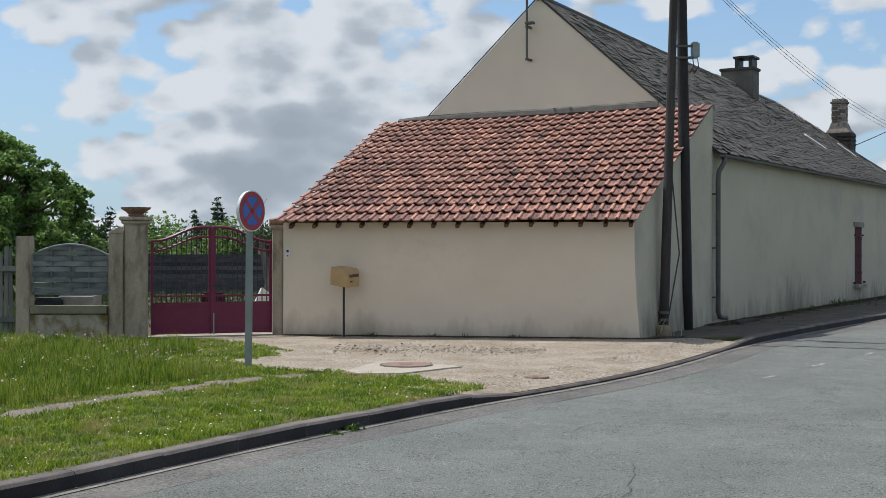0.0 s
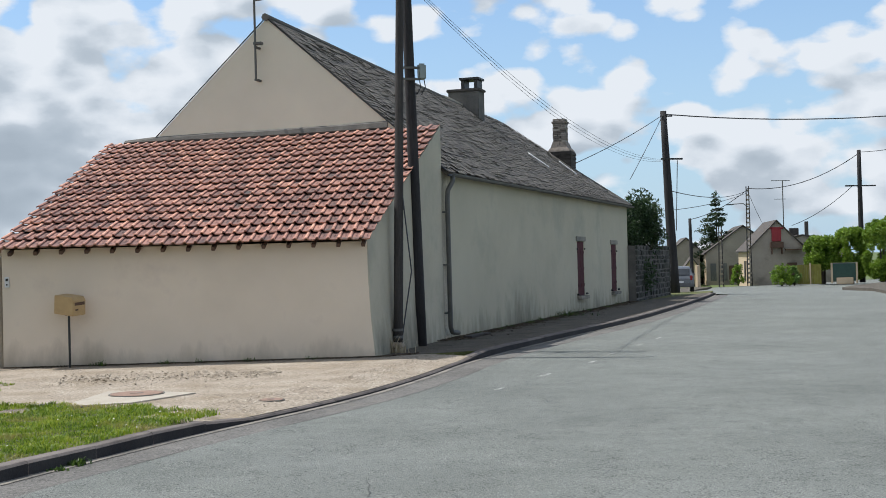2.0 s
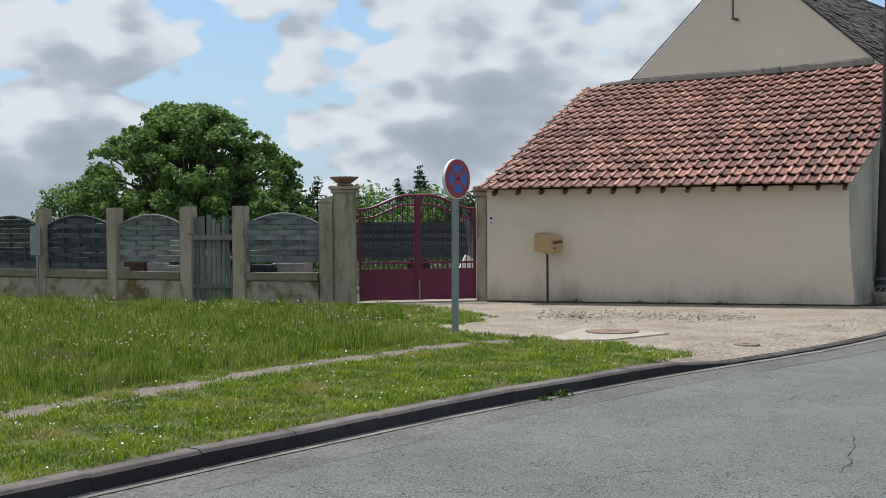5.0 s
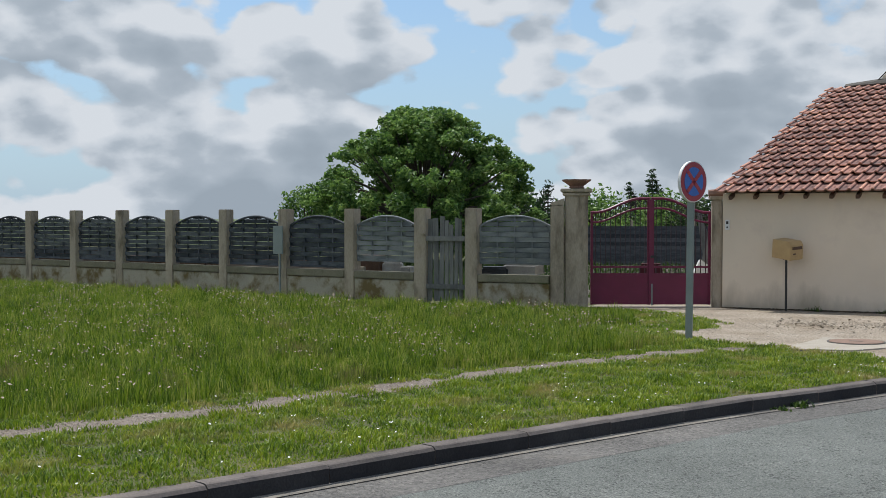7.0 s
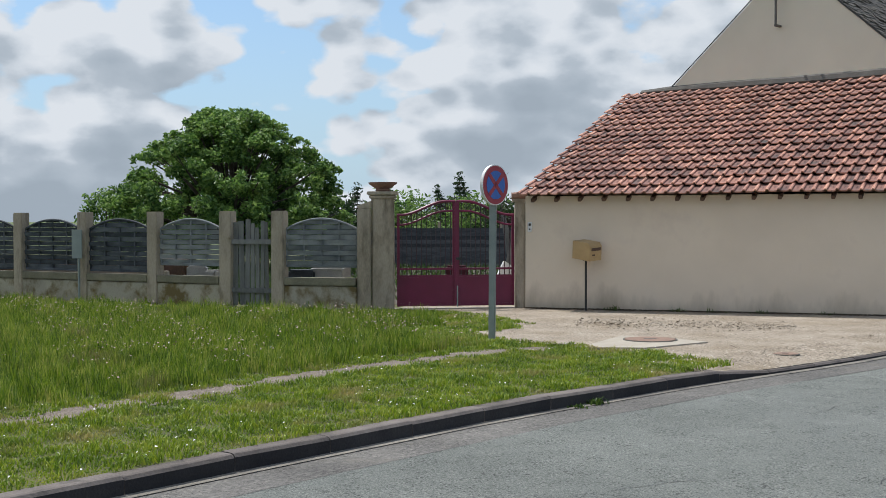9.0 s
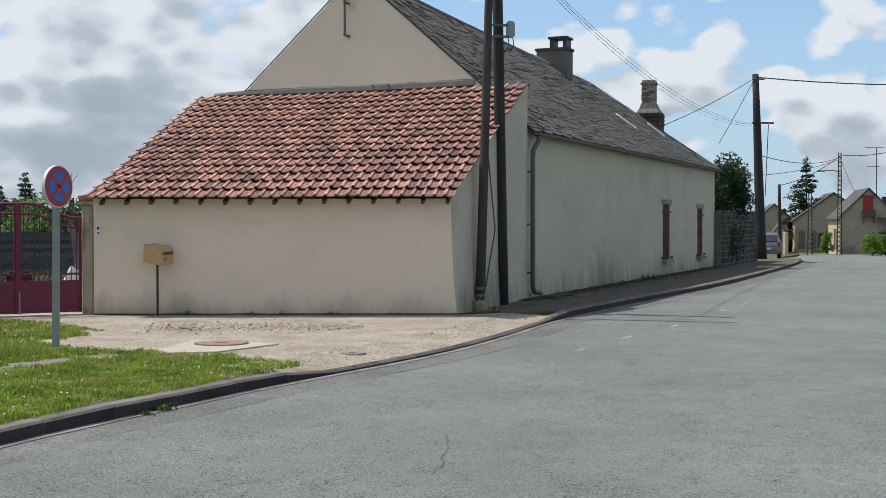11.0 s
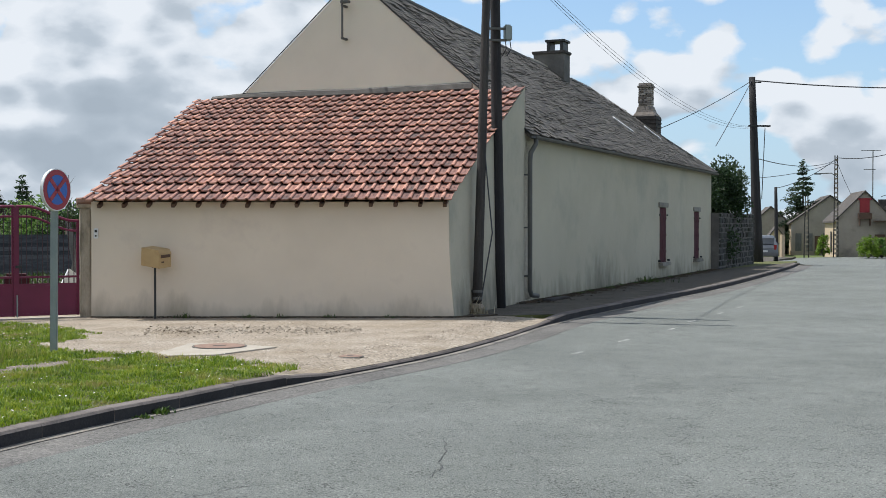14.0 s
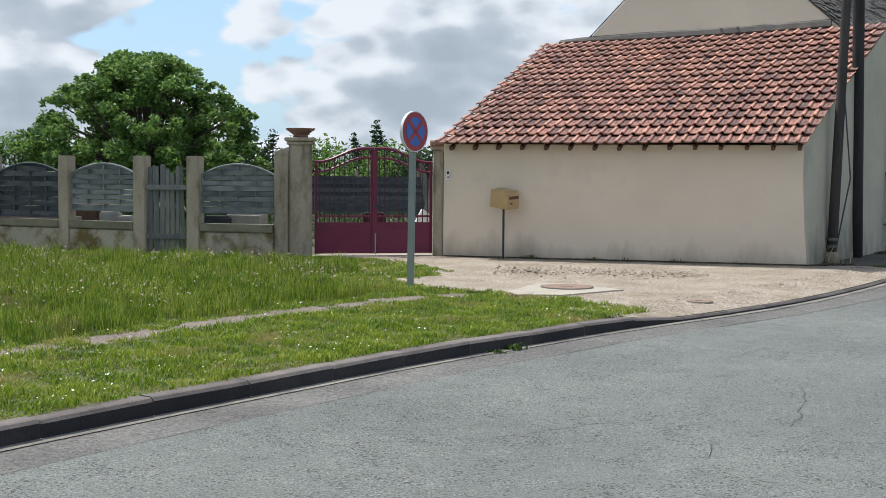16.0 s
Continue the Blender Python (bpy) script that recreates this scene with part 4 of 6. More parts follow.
for r in range(ROWS_T):
    for c in range(COLS):
        a0, a1, b0, b1 = c / COLS, (c + 1) / COLS, r / ROWS_T - 0.008, (r + 1) / ROWS_T - 0.008
        a_shift = 0.002 * noise.noise(Vector((r * 0.7, 0.3, 4)))
        p = on_roof(a0 + a_shift, b0)
        ex, ey = on_roof(a1 + a_shift, b0) - p, on_roof(a0 + a_shift, b1) - p
        up = ex.cross(ey).normalized()
        jitter = tile_rng.uniform(-0.004, 0.005)
        m = Matrix((ex * 1.015, ey, up)).transposed().to_4x4()
        m.translation = p + up * jitter + ey * tile_rng.uniform(-0.01, 0.01)
        if r < 8:
            ob = new("tile", tile_mesh)
            ob.parent = tiled
            ob.matrix_basis = m
        else:
            n = len(rest_v)
            rest_v += [m @ Vector(v) for v in tv]
            rest_f += [tuple(i + n for i in f) for f in tf]
upper = tagged(raw("upper_tiling", rest_v, rest_f, M_TILES, tiled), kind="stuff")
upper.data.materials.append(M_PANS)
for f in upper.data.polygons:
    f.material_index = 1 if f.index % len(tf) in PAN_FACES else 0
# cement flashing against the gable
bm = bmesh.new()
pts = [(8.3, 4.97, 5.0), (7.4, 4.97, 5.05), (5.8, 4.94, 5.06), (4.4, 4.93, 5.04), (2.6, 4.93, 5.05), (1.25, 4.94, 5.07)]
rows = []
for y, z0, z1 in pts:
    rows.append([bm.verts.new(house_point(y, z0 - 0.03, -0.1)), bm.verts.new(house_point(y, z1 - 0.04, -0.07)), bm.verts.new(house_point(y, z1, -0.024)), bm.verts.new(house_point(y, z0 - 0.1, -0.024))])
for a, b in zip(rows, rows[1:]):
    for i in range(4):
        bm.faces.new((a[i], b[i], b[(i + 1) % 4], a[(i + 1) % 4]))
bm.faces.new(rows[0])
bm.faces.new(rows[-1][::-1])
part("flashing", bm, M_CEMENT, shed, "rough grey cement flashing")

# ---- twin poles and wires ----
def pole(name, label, path, r0, r1, material, sides=12):
    ob = thing(name, label, "utility pole")
    count = 7
    pts = [Vector(path[0]).lerp(Vector(path[1]), k / (count - 1)) for k in range(count)]
    part("shaft", tube(pts, [r0 + (r1 - r0) * k / (count - 1) for k in range(count)], sides), material, ob, smooth=True)
    return ob


pa = pole("utility_pole", "leaning weathered timber pole of a twin pair", ((4.30, 24.50, -0.3), (4.60, 24.62, 8.9)), 0.1, 0.075, M_POLE_GREY)
part("foot_collar", tube([(4.3, 24.49, -0.1), (4.305, 24.49, 0.12), (4.31, 24.49, 0.2)], [0.17, 0.16, 0.11], 12), M_CONCRETE, pa, "chipped pale concrete foot")
for z in (0.28, 0.42):
    part("steel_band", tube([(4.31, 24.495, z), (4.31, 24.495, z + 0.05)], 0.112, 12), M_ZINC, pa)
part("cable_drop", tube([(4.46, 24.5, 3.3), (4.52, 24.48, 2.6), (4.62, 24.5, 1.6), (4.5, 24.5, 0.9), (4.4, 24.5, 0.3), (4.36, 24.5, 0.0)], 0.014, 6), M_WIRE, pa)
pb = pole("utility_pole", "dark tarred timber pole of a twin pair", ((5.08, 26.1, -0.3), (4.90, 25.9, 8.9)), 0.135, 0.095, M_POLE)
part("junction_box", box((0.17, 0.14, 0.34), (5.2, 25.85, 5.78), 0.03), M_GALV, pb, "pale grey junction box")
part("bracket", box((0.5, 0.05, 0.05), (4.92, 25.82, 5.62), 0.008), M_ZINC, pb)
part("bracket", box((0.5, 0.05, 0.05), (4.92, 25.82, 5.86), 0.008), M_ZINC, pb)
for k, dx in enumerate((-0.05, 0.05)):
    part("lead", tube([(5.2 + dx, 25.85, 5.6), (5.22 + dx, 25.85, 5.45), (5.14 + dx, 25.9, 5.3)], 0.01, 6), M_WIRE, pb)
p2 = pole("utility_pole", "tall dark timber pole at the street corner", ((23.6, 57.05, -0.3), (23.28, 57.1, 8.8)), 0.27, 0.15, M_POLE)
part("crossarm", box((1.1, 0.08, 0.08), (23.6, 56.95, 6.47), 0.01), M_BLACK, p2)
part("crossarm", box((0.6, 0.08, 0.06), (23.4, 57.0, 8.55), 0.01), M_BLACK, p2)


def cable(p, q, sag, r=0.02, label="thin black overhead cable"):
    p, q = Vector(p), Vector(q)
    pts = [p.lerp(q, k / 14) - Vector((0, 0, sag * 4 * (k / 14) * (1 - k / 14))) for k in range(15)]
    ob = part("overhead_cable", tube(pts, r, 5), M_WIRE)
    return tagged(ob, label, "cable", "overhead cables")


cable((4.75, 25.3, 7.65), (23.1, 57.1, 6.42), 0.95, 0.0065)
cable((4.75, 25.3, 7.6), (23.1, 57.1, 6.36), 1.02, 0.005)
cable((4.75, 25.3, 7.7), (23.1, 57.1, 6.46), 0.88, 0.005)
cable((23.3, 57.1, 8.65), house_point(2.0, 5.6, 22.4), 0.12, 0.016)
cable((23.3, 57.1, 8.7), (18.6, 49.4, 5.0), 0.05, 0.016)


# ---- fence, pillars, gates ----
POSTS = [(-7.87, 23.6), (-9.02, 23.8), (-10.82, 24.38), (-12.72, 25.05), (-14.6, 25.72), (-16.4, 26.32), (-18.2, 26.9), (-20.0, 27.5), (-21.85, 28.1), (-23.7, 28.7), (-25.55, 29.3), (-27.4, 29.9), (-29.25, 30.5)]
SIDE_POST = (-6.12, 23.46)
post_mesh = None
for k, (x, y) in enumerate(POSTS):
    m = pose(x, y, 0, 0, 0, 162 + (8 if k < 2 else 0))
    if post_mesh is None:
        bm = box((0.27, 0.24, 2.2), (0, 0, 0.83), 0.015)
        post_mesh = tagged(part("fence_post", bm, M_CONCRETE), "square weathered concrete fence post", "fence post", "fence posts")
        post_mesh.matrix_basis = m
    else:
        copy_thing(post_mesh, m)


def low_wall(p, q, h=0.58):
    m, length = along(p, q)
    wall = thing("low_wall", "low stained render wall with a mossy coping", "garden wall", m, "low walls")
    part("plinth", box((length - 0.26, 0.18, h + 0.12), (length / 2, 0, (h - 0.36) / 2), 0.01), M_PLINTH, wall)
    part("coping", box((length - 0.265, 0.25, 0.15), (length / 2, 0, h - 0.03), 0.015), M_COPING, wall)
    return wall


def panel(material, label, z0, slat):
    """A woven panel with an arched top, one metre wide, scaled to its bay."""
    ob = thing("woven_screen", label, "garden screen", None, "arched garden screens")
    edge, rise = 1.57, 0.2
    arch = lambda x: edge + rise * (1 - (2 * x - 1) ** 2)
    rng = random.Random(3)
    z, k = z0, 0
    while z < edge + rise - 0.05:
        zt = z + slat
        xs = [i / 16 for i in range(17)]
        bm = bmesh.new()
        cols = []
        for x in xs:
            lim = arch(x) - 0.02
            if z > lim - 0.02:
                continue
            bend = 0.034 * math.cos(4 * math.pi * x) * (1 if k % 2 else -1)
            top = min(zt, lim)
            cols.append([bm.verts.new((x, bend + d, zz)) for d, zz in ((-0.018, z), (0.0, z), (0.016, top), (-0.002, top))])
        for a, b in zip(cols, cols[1:]):
            for i in range(4):
                bm.faces.new((a[i], b[i], b[(i + 1) % 4], a[(i + 1) % 4]))
        if len(cols) > 1:
            bm.faces.new(cols[0])
            bm.faces.new(cols[-1][::-1])
            part("slat", bm, material, ob)
        else:
            bm.free()
        z += 0.101
        k += 1
    for x in (0.0, 0.25, 0.5, 0.75, 1.0):
        part("batten", box((0.02, 0.022, arch(x) - z0), (x, 0.0, (arch(x) + z0) / 2), 0.003), material, ob)
    part("arched_rail", tube([(x / 14, 0, arch(x / 14)) for x in range(15)], 0.026, 6), material, ob)
    part("bottom_rail", box((1.0, 0.045, 0.05), (0.5, 0, z0 - 0.01), 0.005), material, ob)
    return ob


dark_panel = panel(M_PANEL_DARK, "dark weathered woven wood panel with an arched top", 0.70, 0.096)
light_panel = panel(M_PANEL, "silver grey woven wood panel with an arched top", 0.86, 0.092)


def hang_panel(which, p, q, first):
    m, length = along(p, q)
    m = m @ pose(0.15, 0.0, 0)
    if first:
        which.matrix_basis = m @ Matrix.Diagonal((length - 0.3, 1, 1, 1))
        return which
    return copy_thing(which, m @ Matrix.Diagonal(((length - 0.3) / which.scale[0], 1, 1, 1)))


used = set()
for k, (p, q) in enumerate([((SIDE_POST), POSTS[0])] + list(zip(POSTS[1:], POSTS[2:]))):
    low_wall(p, q)
    which = light_panel if k < 2 else dark_panel
    hang_panel(which, p, q, which.name not in used)
    used.add(which.name)

# garden gate of split stakes
m, length = along(POSTS[1], POSTS[0])
gate = thing("garden_gate", "closed garden gate of weathered grey stakes", "garden gate", m)
stake_rng = random.Random(5)
x = 0.2
while x < length - 0.18:
    h = 1.62 + stake_rng.uniform(-0.08, 0.1)
    w = stake_rng.uniform(0.075, 0.12)
    bm = box((w, 0.025, h), (x, -0.03, h / 2 + 0.06), 0.004, turn=Matrix.Rotation(stake_rng.uniform(-0.02, 0.02), 4, "Y"))
    part("stake", bm, M_STAKE, gate)
    x += w + stake_rng.uniform(0.006, 0.03)
for z in (0.36, 1.32):
    part("rail", box((length - 0.28, 0.05, 0.1), (length / 2, -0.075, z), 0.006), M_STAKE, gate)
part("hook", box((0.12, 0.1, 0.07), (0.08, -0.12, 1.42), 0.02), M_CONCRETE, gate)

# gate pillar with a planter bowl
pillar = thing("gate_pillar", "tall concrete gate pillar with a capital", "pillar", pose(-5.80, 23.68, 0, 0, 0, 12))
part("shaft", box((0.44, 0.44, 2.3), (0, 0, 1.05), 0.03), M_CONCRETE, pillar)
part("collar", box((0.52, 0.52, 0.06), (0, 0, 2.19), 0.012), M_CONCRETE, pillar)
part("capital", box((0.6, 0.6, 0.07), (0, 0, 2.26), 0.015), M_CONCRETE, pillar)
bowl = bmesh.new()
prof = [(0.1, 0.0), (0.15, 0.02), (0.13, 0.05), (0.2, 0.1), (0.26, 0.15), (0.27, 0.18), (0.24, 0.18), (0.2, 0.13), (0.02, 0.12)]
ringsb = []
for r, z in prof:
    ringsb.append([bowl.verts.new(((r + (0.02 * math.cos(8 * a) if 0.14 < z < 0.185 else 0)) * math.cos(a), (r + (0.02 * math.cos(8 * a) if 0.14 < z < 0.185 else 0)) * math.sin(a), z)) for a in (2 * math.pi * i / 32 for i in range(32))])
for a, b in zip(ringsb, ringsb[1:]):
    for i in range(32):
        bowl.faces.new((a[i], a[(i + 1) % 32], b[(i + 1) % 32], b[i]))
bowl.faces.new(ringsb[0][::-1])
bowl.faces.new(ringsb[-1])
pot = part("planter_bowl", bowl, M_TERRACOTTA)
pot.matrix_basis = pose(-5.80, 23.68, 2.295)
tagged(pot, "fluted brown terracotta bowl on the gate pillar", "planter")
side = thing("gate_side_post", "narrow concrete post against the gate pillar", "pillar", pose(*SIDE_POST, 0, 0, 0, 12))
part("shaft", box((0.26, 0.28, 2.1), (0, 0, 0.93), 0.02), M_CONCRETE, side)
part("sloped_top", prism([(-0.13, -0.14), (0.13, -0.14), (0.13, 0.14), (-0.13, 0.14)], 1.98, lambda x, y: 2.02 + 0.35 * (x + 0.13)), M_CONCRETE, side)
jamb = thing("gate_jamb", "slim concrete gate post beside the outbuilding", "pillar", pose(-3.26, 24.72, 0, 0, 0, 12))
part("shaft", box((0.2, 0.3, 2.2), (0, 0, 0.99), 0.02), M_CONCRETE, jamb)
part("cap", box((0.3, 0.38, 0.07), (0, 0, 2.12), 0.015), M_CONCRETE, jamb)
part("ridge_tile", tube([(-0.16, 0, 2.19), (0.2, 0, 2.22)], 0.09, 8), M_TERRACOTTA, jamb)

# red double gate
GATE_L, GATE_R = (-5.60, 23.93), (-3.36, 24.72)
m, GW = along(GATE_L, GATE_R)
red = thing("driveway_gate", "closed dark red steel double gate with an arched top", "gate", m)


def gate_top(x):
    f = min(x, GW - x) / (GW / 2)
    s = max(0.0, min(1.0, (f - 0.08) / 0.75))
    return 1.84 + 0.27 * (s * s * (3 - 2 * s))


for leaf in (0, 1):
    lx0, lx1 = (0.02, GW / 2 - 0.012) if leaf == 0 else (GW / 2 + 0.012, GW - 0.02)
    one = new("gate_leaf")
    one.parent = red
    part("kick_panel", box((lx1 - lx0 - 0.04, 0.02, 0.61), ((lx0 + lx1) / 2, 0, 0.355), 0.003), M_RED, one, "solid red sheet panel")
    for z, h in ((0.075, 0.05), (0.60, 0.045), (0.78, 0.04)):
        part("rail", box((lx1 - lx0, 0.045, h), ((lx0 + lx1) / 2, 0, z), 0.004), M_RED, one)
    for x in (lx0 + 0.025, lx1 - 0.025):
        part("stile", box((0.05 if (x < 0.3 or x > GW - 0.3) else 0.06, 0.05, gate_top(x) - 0.04), (x, 0, (gate_top(x) + 0.05) / 2), 0.005), M_RED, one)
    xs = [lx0 + (lx1 - lx0) * i / 16 for i in range(17)]
    part("top_rail", tube([(x, 0, gate_top(x)) for x in xs], 0.027, 6), M_RED, one)
    part("lower_arch", tube([(x, 0, gate_top(x) - 0.19) for x in xs], 0.022, 6), M_RED, one)
    bars = 11
    for i in range(1, bars + 1):
        x = lx0 + (lx1 - lx0) * i / (bars + 1)
        part("bar", box((0.014, 0.014, gate_top(x) - 0.8), (x, 0, (gate_top(x) + 0.8) / 2)), M_BAR, one)
        part("short_bar", box((0.018, 0.018, 0.16), (x, 0, 0.69)), M_BAR, one)
        bm = bmesh.new()
        tube([(x + 0.04 * math.cos(a), 0, gate_top(x) - 0.095 + 0.06 * math.sin(a)) for a in (2 * math.pi * j / 12 for j in range(13))], 0.005, 4, bm, False)
        part("ring", bm, M_BAR, one)
part("hasp", box((0.12, 0.03, 0.05), (GW / 2 + 0.05, -0.06, 0.98), 0.006), M_BLACK, red)
part("slam_bar", box((0.085, 0.03, 2.02), (GW / 2, -0.035, 1.08), 0.006), M_RED, red)
part("drop_bolt", box((0.025, 0.025, 0.42), (GW / 2 + 0.02, -0.06, 0.24), 0.005), M_GALV, red)
part("threshold", box((GW + 0.1, 0.35, 0.06), (GW / 2, 0.05, -0.02), 0.01), M_SLAB, red)

# ---- road sign, mailbox, intercom ----
sign = thing("road_sign", "round no stopping sign, red cross on blue", "road sign", pose(-2.79, 17.9, 0, 0, 0.6, 0))
part("post", box((0.1, 0.06, 2.75), (0, 0.05, 1.05), 0.012), M_GALV, sign, "grey painted steel post")
face = Matrix.Translation((0.0, 0.0, 2.245)) @ pose(0, 0, 0, 0, 0, 59) @ pose(0, 0, 0, 90, 0, 0)
forward = lambda d: face @ Matrix.Translation((0, 0, d))
part("rim", disc(0.292, 0.045, 48, m=forward(0.03)), M_WHITE, sign, "white folded rim")
part("border", disc(0.278, 0.004, 48, m=forward(0.0545)), M_SIGNRED, sign)
part("field", disc(0.205, 0.004, 48, m=forward(0.0585)), M_BLUE, sign)
for a in (45, -45):
    part("cross_bar", box((0.41, 0.06, 0.003), (0, 0, 0), 0, turn=forward(0.062) @ Matrix.Rotation(radians(a), 4, "Z")), M_SIGNRED, sign)
for z in (2.12, 2.36):
    part("clamp", box((0.14, 0.09, 0.04), (0, 0.04, z), 0.006), M_GALV, sign)
part("cap", box((0.11, 0.07, 0.03), (0, 0.05, 2.435), 0.006), M_BLACK, sign)

mail = thing("mailbox", "tilted tan mailbox on a thin black post", "mailbox", pose(-1.90, 24.0, 0))
part("post", tube([(0, 0, -0.1), (0, 0, 0.97)], 0.022, 8), M_BLACK, mail)
shape = Matrix.Translation((0.03, 0, 1.155)) @ pose(0, 0, 0, 4, 7, -38) @ Matrix.Scale(1.14, 4)
bm = bmesh.new()
side_shape = [(-0.21, -0.15), (0.19, -0.15), (0.19, 0.09), (0.14, 0.15), (-0.21, 0.15)]
a = [bm.verts.new(shape @ Vector((x, -0.145, z))) for x, z in side_shape]
b = [bm.verts.new(shape @ Vector((x, 0.145, z))) for x, z in side_shape]
bm.faces.new(a)
bm.faces.new(b[::-1])
for k in range(5):
    bm.faces.new((a[k], a[(k + 1) % 5], b[(k + 1) % 5], b[k]))
bmesh.ops.bevel(bm, geom=list(bm.edges), offset=0.008, segments=2, affect="EDGES")
body = part("box_body", bm, M_MAILBOX, mail)
part("slot_flap", box((0.012, 0.22, 0.05), (0, 0, 0), 0.003, turn=shape @ Matrix.Translation((0.194, 0, 0.045))), M_WOOD_DARK, body, "brown letter slot flap")
part("name_plate", box((0.01, 0.06, 0.025), (0, 0, 0), 0.002, turn=shape @ Matrix.Translation((0.194, -0.06, -0.05))), M_WOOD_DARK, body)
part("saddle", box((0.12, 0.1, 0.03), (0, 0, 0.975), 0.004), M_BLACK, mail)

bell = thing("intercom", "small white intercom plate on the wall corner", "intercom", pose(-3.03, 24.47, 1.6, 0, 0, -8))
part("plate", box((0.085, 0.03, 0.19), (0, 0, 0), 0.006), M_WHITE, bell)
part("speaker", box((0.045, 0.01, 0.05), (0, -0.018, 0.045), 0.003), M_BLACK, bell)
part("button", box((0.03, 0.01, 0.03), (0, -0.018, -0.045), 0.003), M_BLACK, bell)

# notice plate on a stake by the fence
plate = thing("notice_plate", "blank pale grey plate on a stake by the fence", "sign", pose(-12.78, 24.86, 0, 0, 0, -18))
part("stake", box((0.05, 0.03, 1.0), (0, 0, 0.5), 0.004), M_GALV, plate)
part("plate", box((0.3, 0.02, 0.62), (-0.03, -0.02, 1.25), 0.006), M_GALV, plate)

# ---- things in the yard ----
board = thing("board_fence", "dark grey board fence across the yard", "fence", pose(-13.6, 45.4, 0, 0, 0, 3))
for k in range(10):
    part("board", box((11.6, 0.03, 0.148), (5.6, 0, 0.08 + k * 0.142), 0.004), M_PANEL_DARK, board)
for x in (0, 2.3, 4.6, 6.9, 9.2, 11.3):
    part("post", box((0.1, 0.1, 1.6), (x, 0.08, 0.85), 0.008), M_CONCRETE, board)


def block(name, label, category, size, at, yaw=0, material=M_STONE, tip=0):
    ob = part(name, box(size, (0, 0, size[2] / 2), min(size) * 0.12), material)
    ob.matrix_basis = pose(*at, tip, 0, yaw)
    return tagged(ob, label, category)


trough = thing("stone_trough", "pale granite trough behind the low wall", "trough", pose(-7.05, 24.35, 0, 0, 0, -12))
part("pedestal", box((0.5, 0.3, 0.6), (0, 0, 0.3), 0.02), M_CONCRETE, trough)
part("basin", prism([(-0.36, -0.18), (0.36, -0.18), (0.36, 0.18), (-0.36, 0.18)], 0.6, lambda x, y: 0.8 + (0.06 if y > 0 else 0), bevel=0.03), M_GRANITE, trough)
block("crate", "dark plastic crate behind the low wall", "crate", (0.55, 0.35, 0.75), (-7.62, 24.25, 0), 10, M_PANEL_DARK)
block("granite_block", "rough pale granite block behind the fence", "stone block", (0.42, 0.3, 0.8), (-10.05, 24.75, 0), 14, M_GRANITE)
block("granite_block", "smaller pale granite block behind the fence", "stone block", (0.25, 0.3, 0.72), (-9.65, 24.6, 0), -8, M_GRANITE)
block("timber_beam", "bleached timber beam lying behind the fence", "timber", (1.9, 0.12, 0.12), (-13.9, 26.3, 0.56), 12, M_SLAB, 0)
block("timber_stack", "low dark timber stack behind the fence", "timber", (2.4, 0.5, 0.56), (-13.9, 26.35, 0), 12, M_WOOD_DARK)
block("timber_beam", "pale beam lying on the timber stack", "timber", (1.6, 0.12, 0.13), (-11.9, 25.8, 0.52), -6, M_SLAB)
block("timber_stack", "dark stacked planks behind the fence", "timber", (1.8, 0.4, 0.52), (-11.9, 25.8, 0), 16, M_WOOD_DARK)
# added dark blocks, one a bay, to darken the gap under the panels
for k in range(2, 10):
    p = Vector(POSTS[k]).lerp(Vector(POSTS[k + 1]), 0.5)
    block("timber_stack", "dark block standing in for clutter behind the fence", "timber", (1.75, 0.5, 0.8 + 0.05 * (k % 3)), (p.x + 0.3, p.y + 1.5, 0), 162, M_WOOD_DARK)
slab = block("stone_slab", "white stone slab leaning in the yard", "stone slab", (0.3, 0.07, 0.55), (-3.95, 26.6, 0.34), 30, M_WHITE, -18)
slab.rotation_euler[1] = 0.6
block("rubble_plinth", "low heap of pale rubble in the yard", "rubble", (0.8, 0.6, 0.4), (-3.95, 26.7, 0), 12, M_SLAB)
heap_rng = random.Random(21)
for k in range(130):
    s = heap_rng.uniform(0.09, 0.27)
    bm = bmesh.new()
    bmesh.ops.create_icosphere(bm, subdivisions=1, radius=s * 0.6)
    for v in bm.verts:
        v.co *= heap_rng.uniform(0.75, 1.15)
        v.co.z *= 0.7
    f = heap_rng.random()
    ob = part("rubble_stone", bm, M_GRIT)
    ob.matrix_basis = pose(-5.9 + 2.7 * f, 26.0 + 0.6 * f + heap_rng.uniform(0, 3.2), s * 0.32 + 0.005, 0, 0, heap_rng.uniform(0, 360))
    tagged(ob, "grey brown rubble stone on the yard gravel", "stone", "rubble stones")
barrel = block("garden_bin", "dark red metal bin in the yard", "bin", (0.5, 0.4, 0.75), (-4.95, 27.0, 0), 10, M_SHUTTER)
for k, (x, y, lean, h) in enumerate(((-4.1, 27.6, 14, 2.0), (-3.75, 27.8, -9, 1.9), (-3.5, 27.5, 22, 1.7), (-3.3, 27.9, -24, 1.8))):
    ob = part("leaning_plank", box((0.12, 0.035, h), (0, 0, h / 2), 0.004), M_STAKE)
    ob.matrix_basis = pose(x, y, 0, -8, lean, 5)
    tagged(ob, "grey plank leaning in the yard", "plank", "leaning planks")


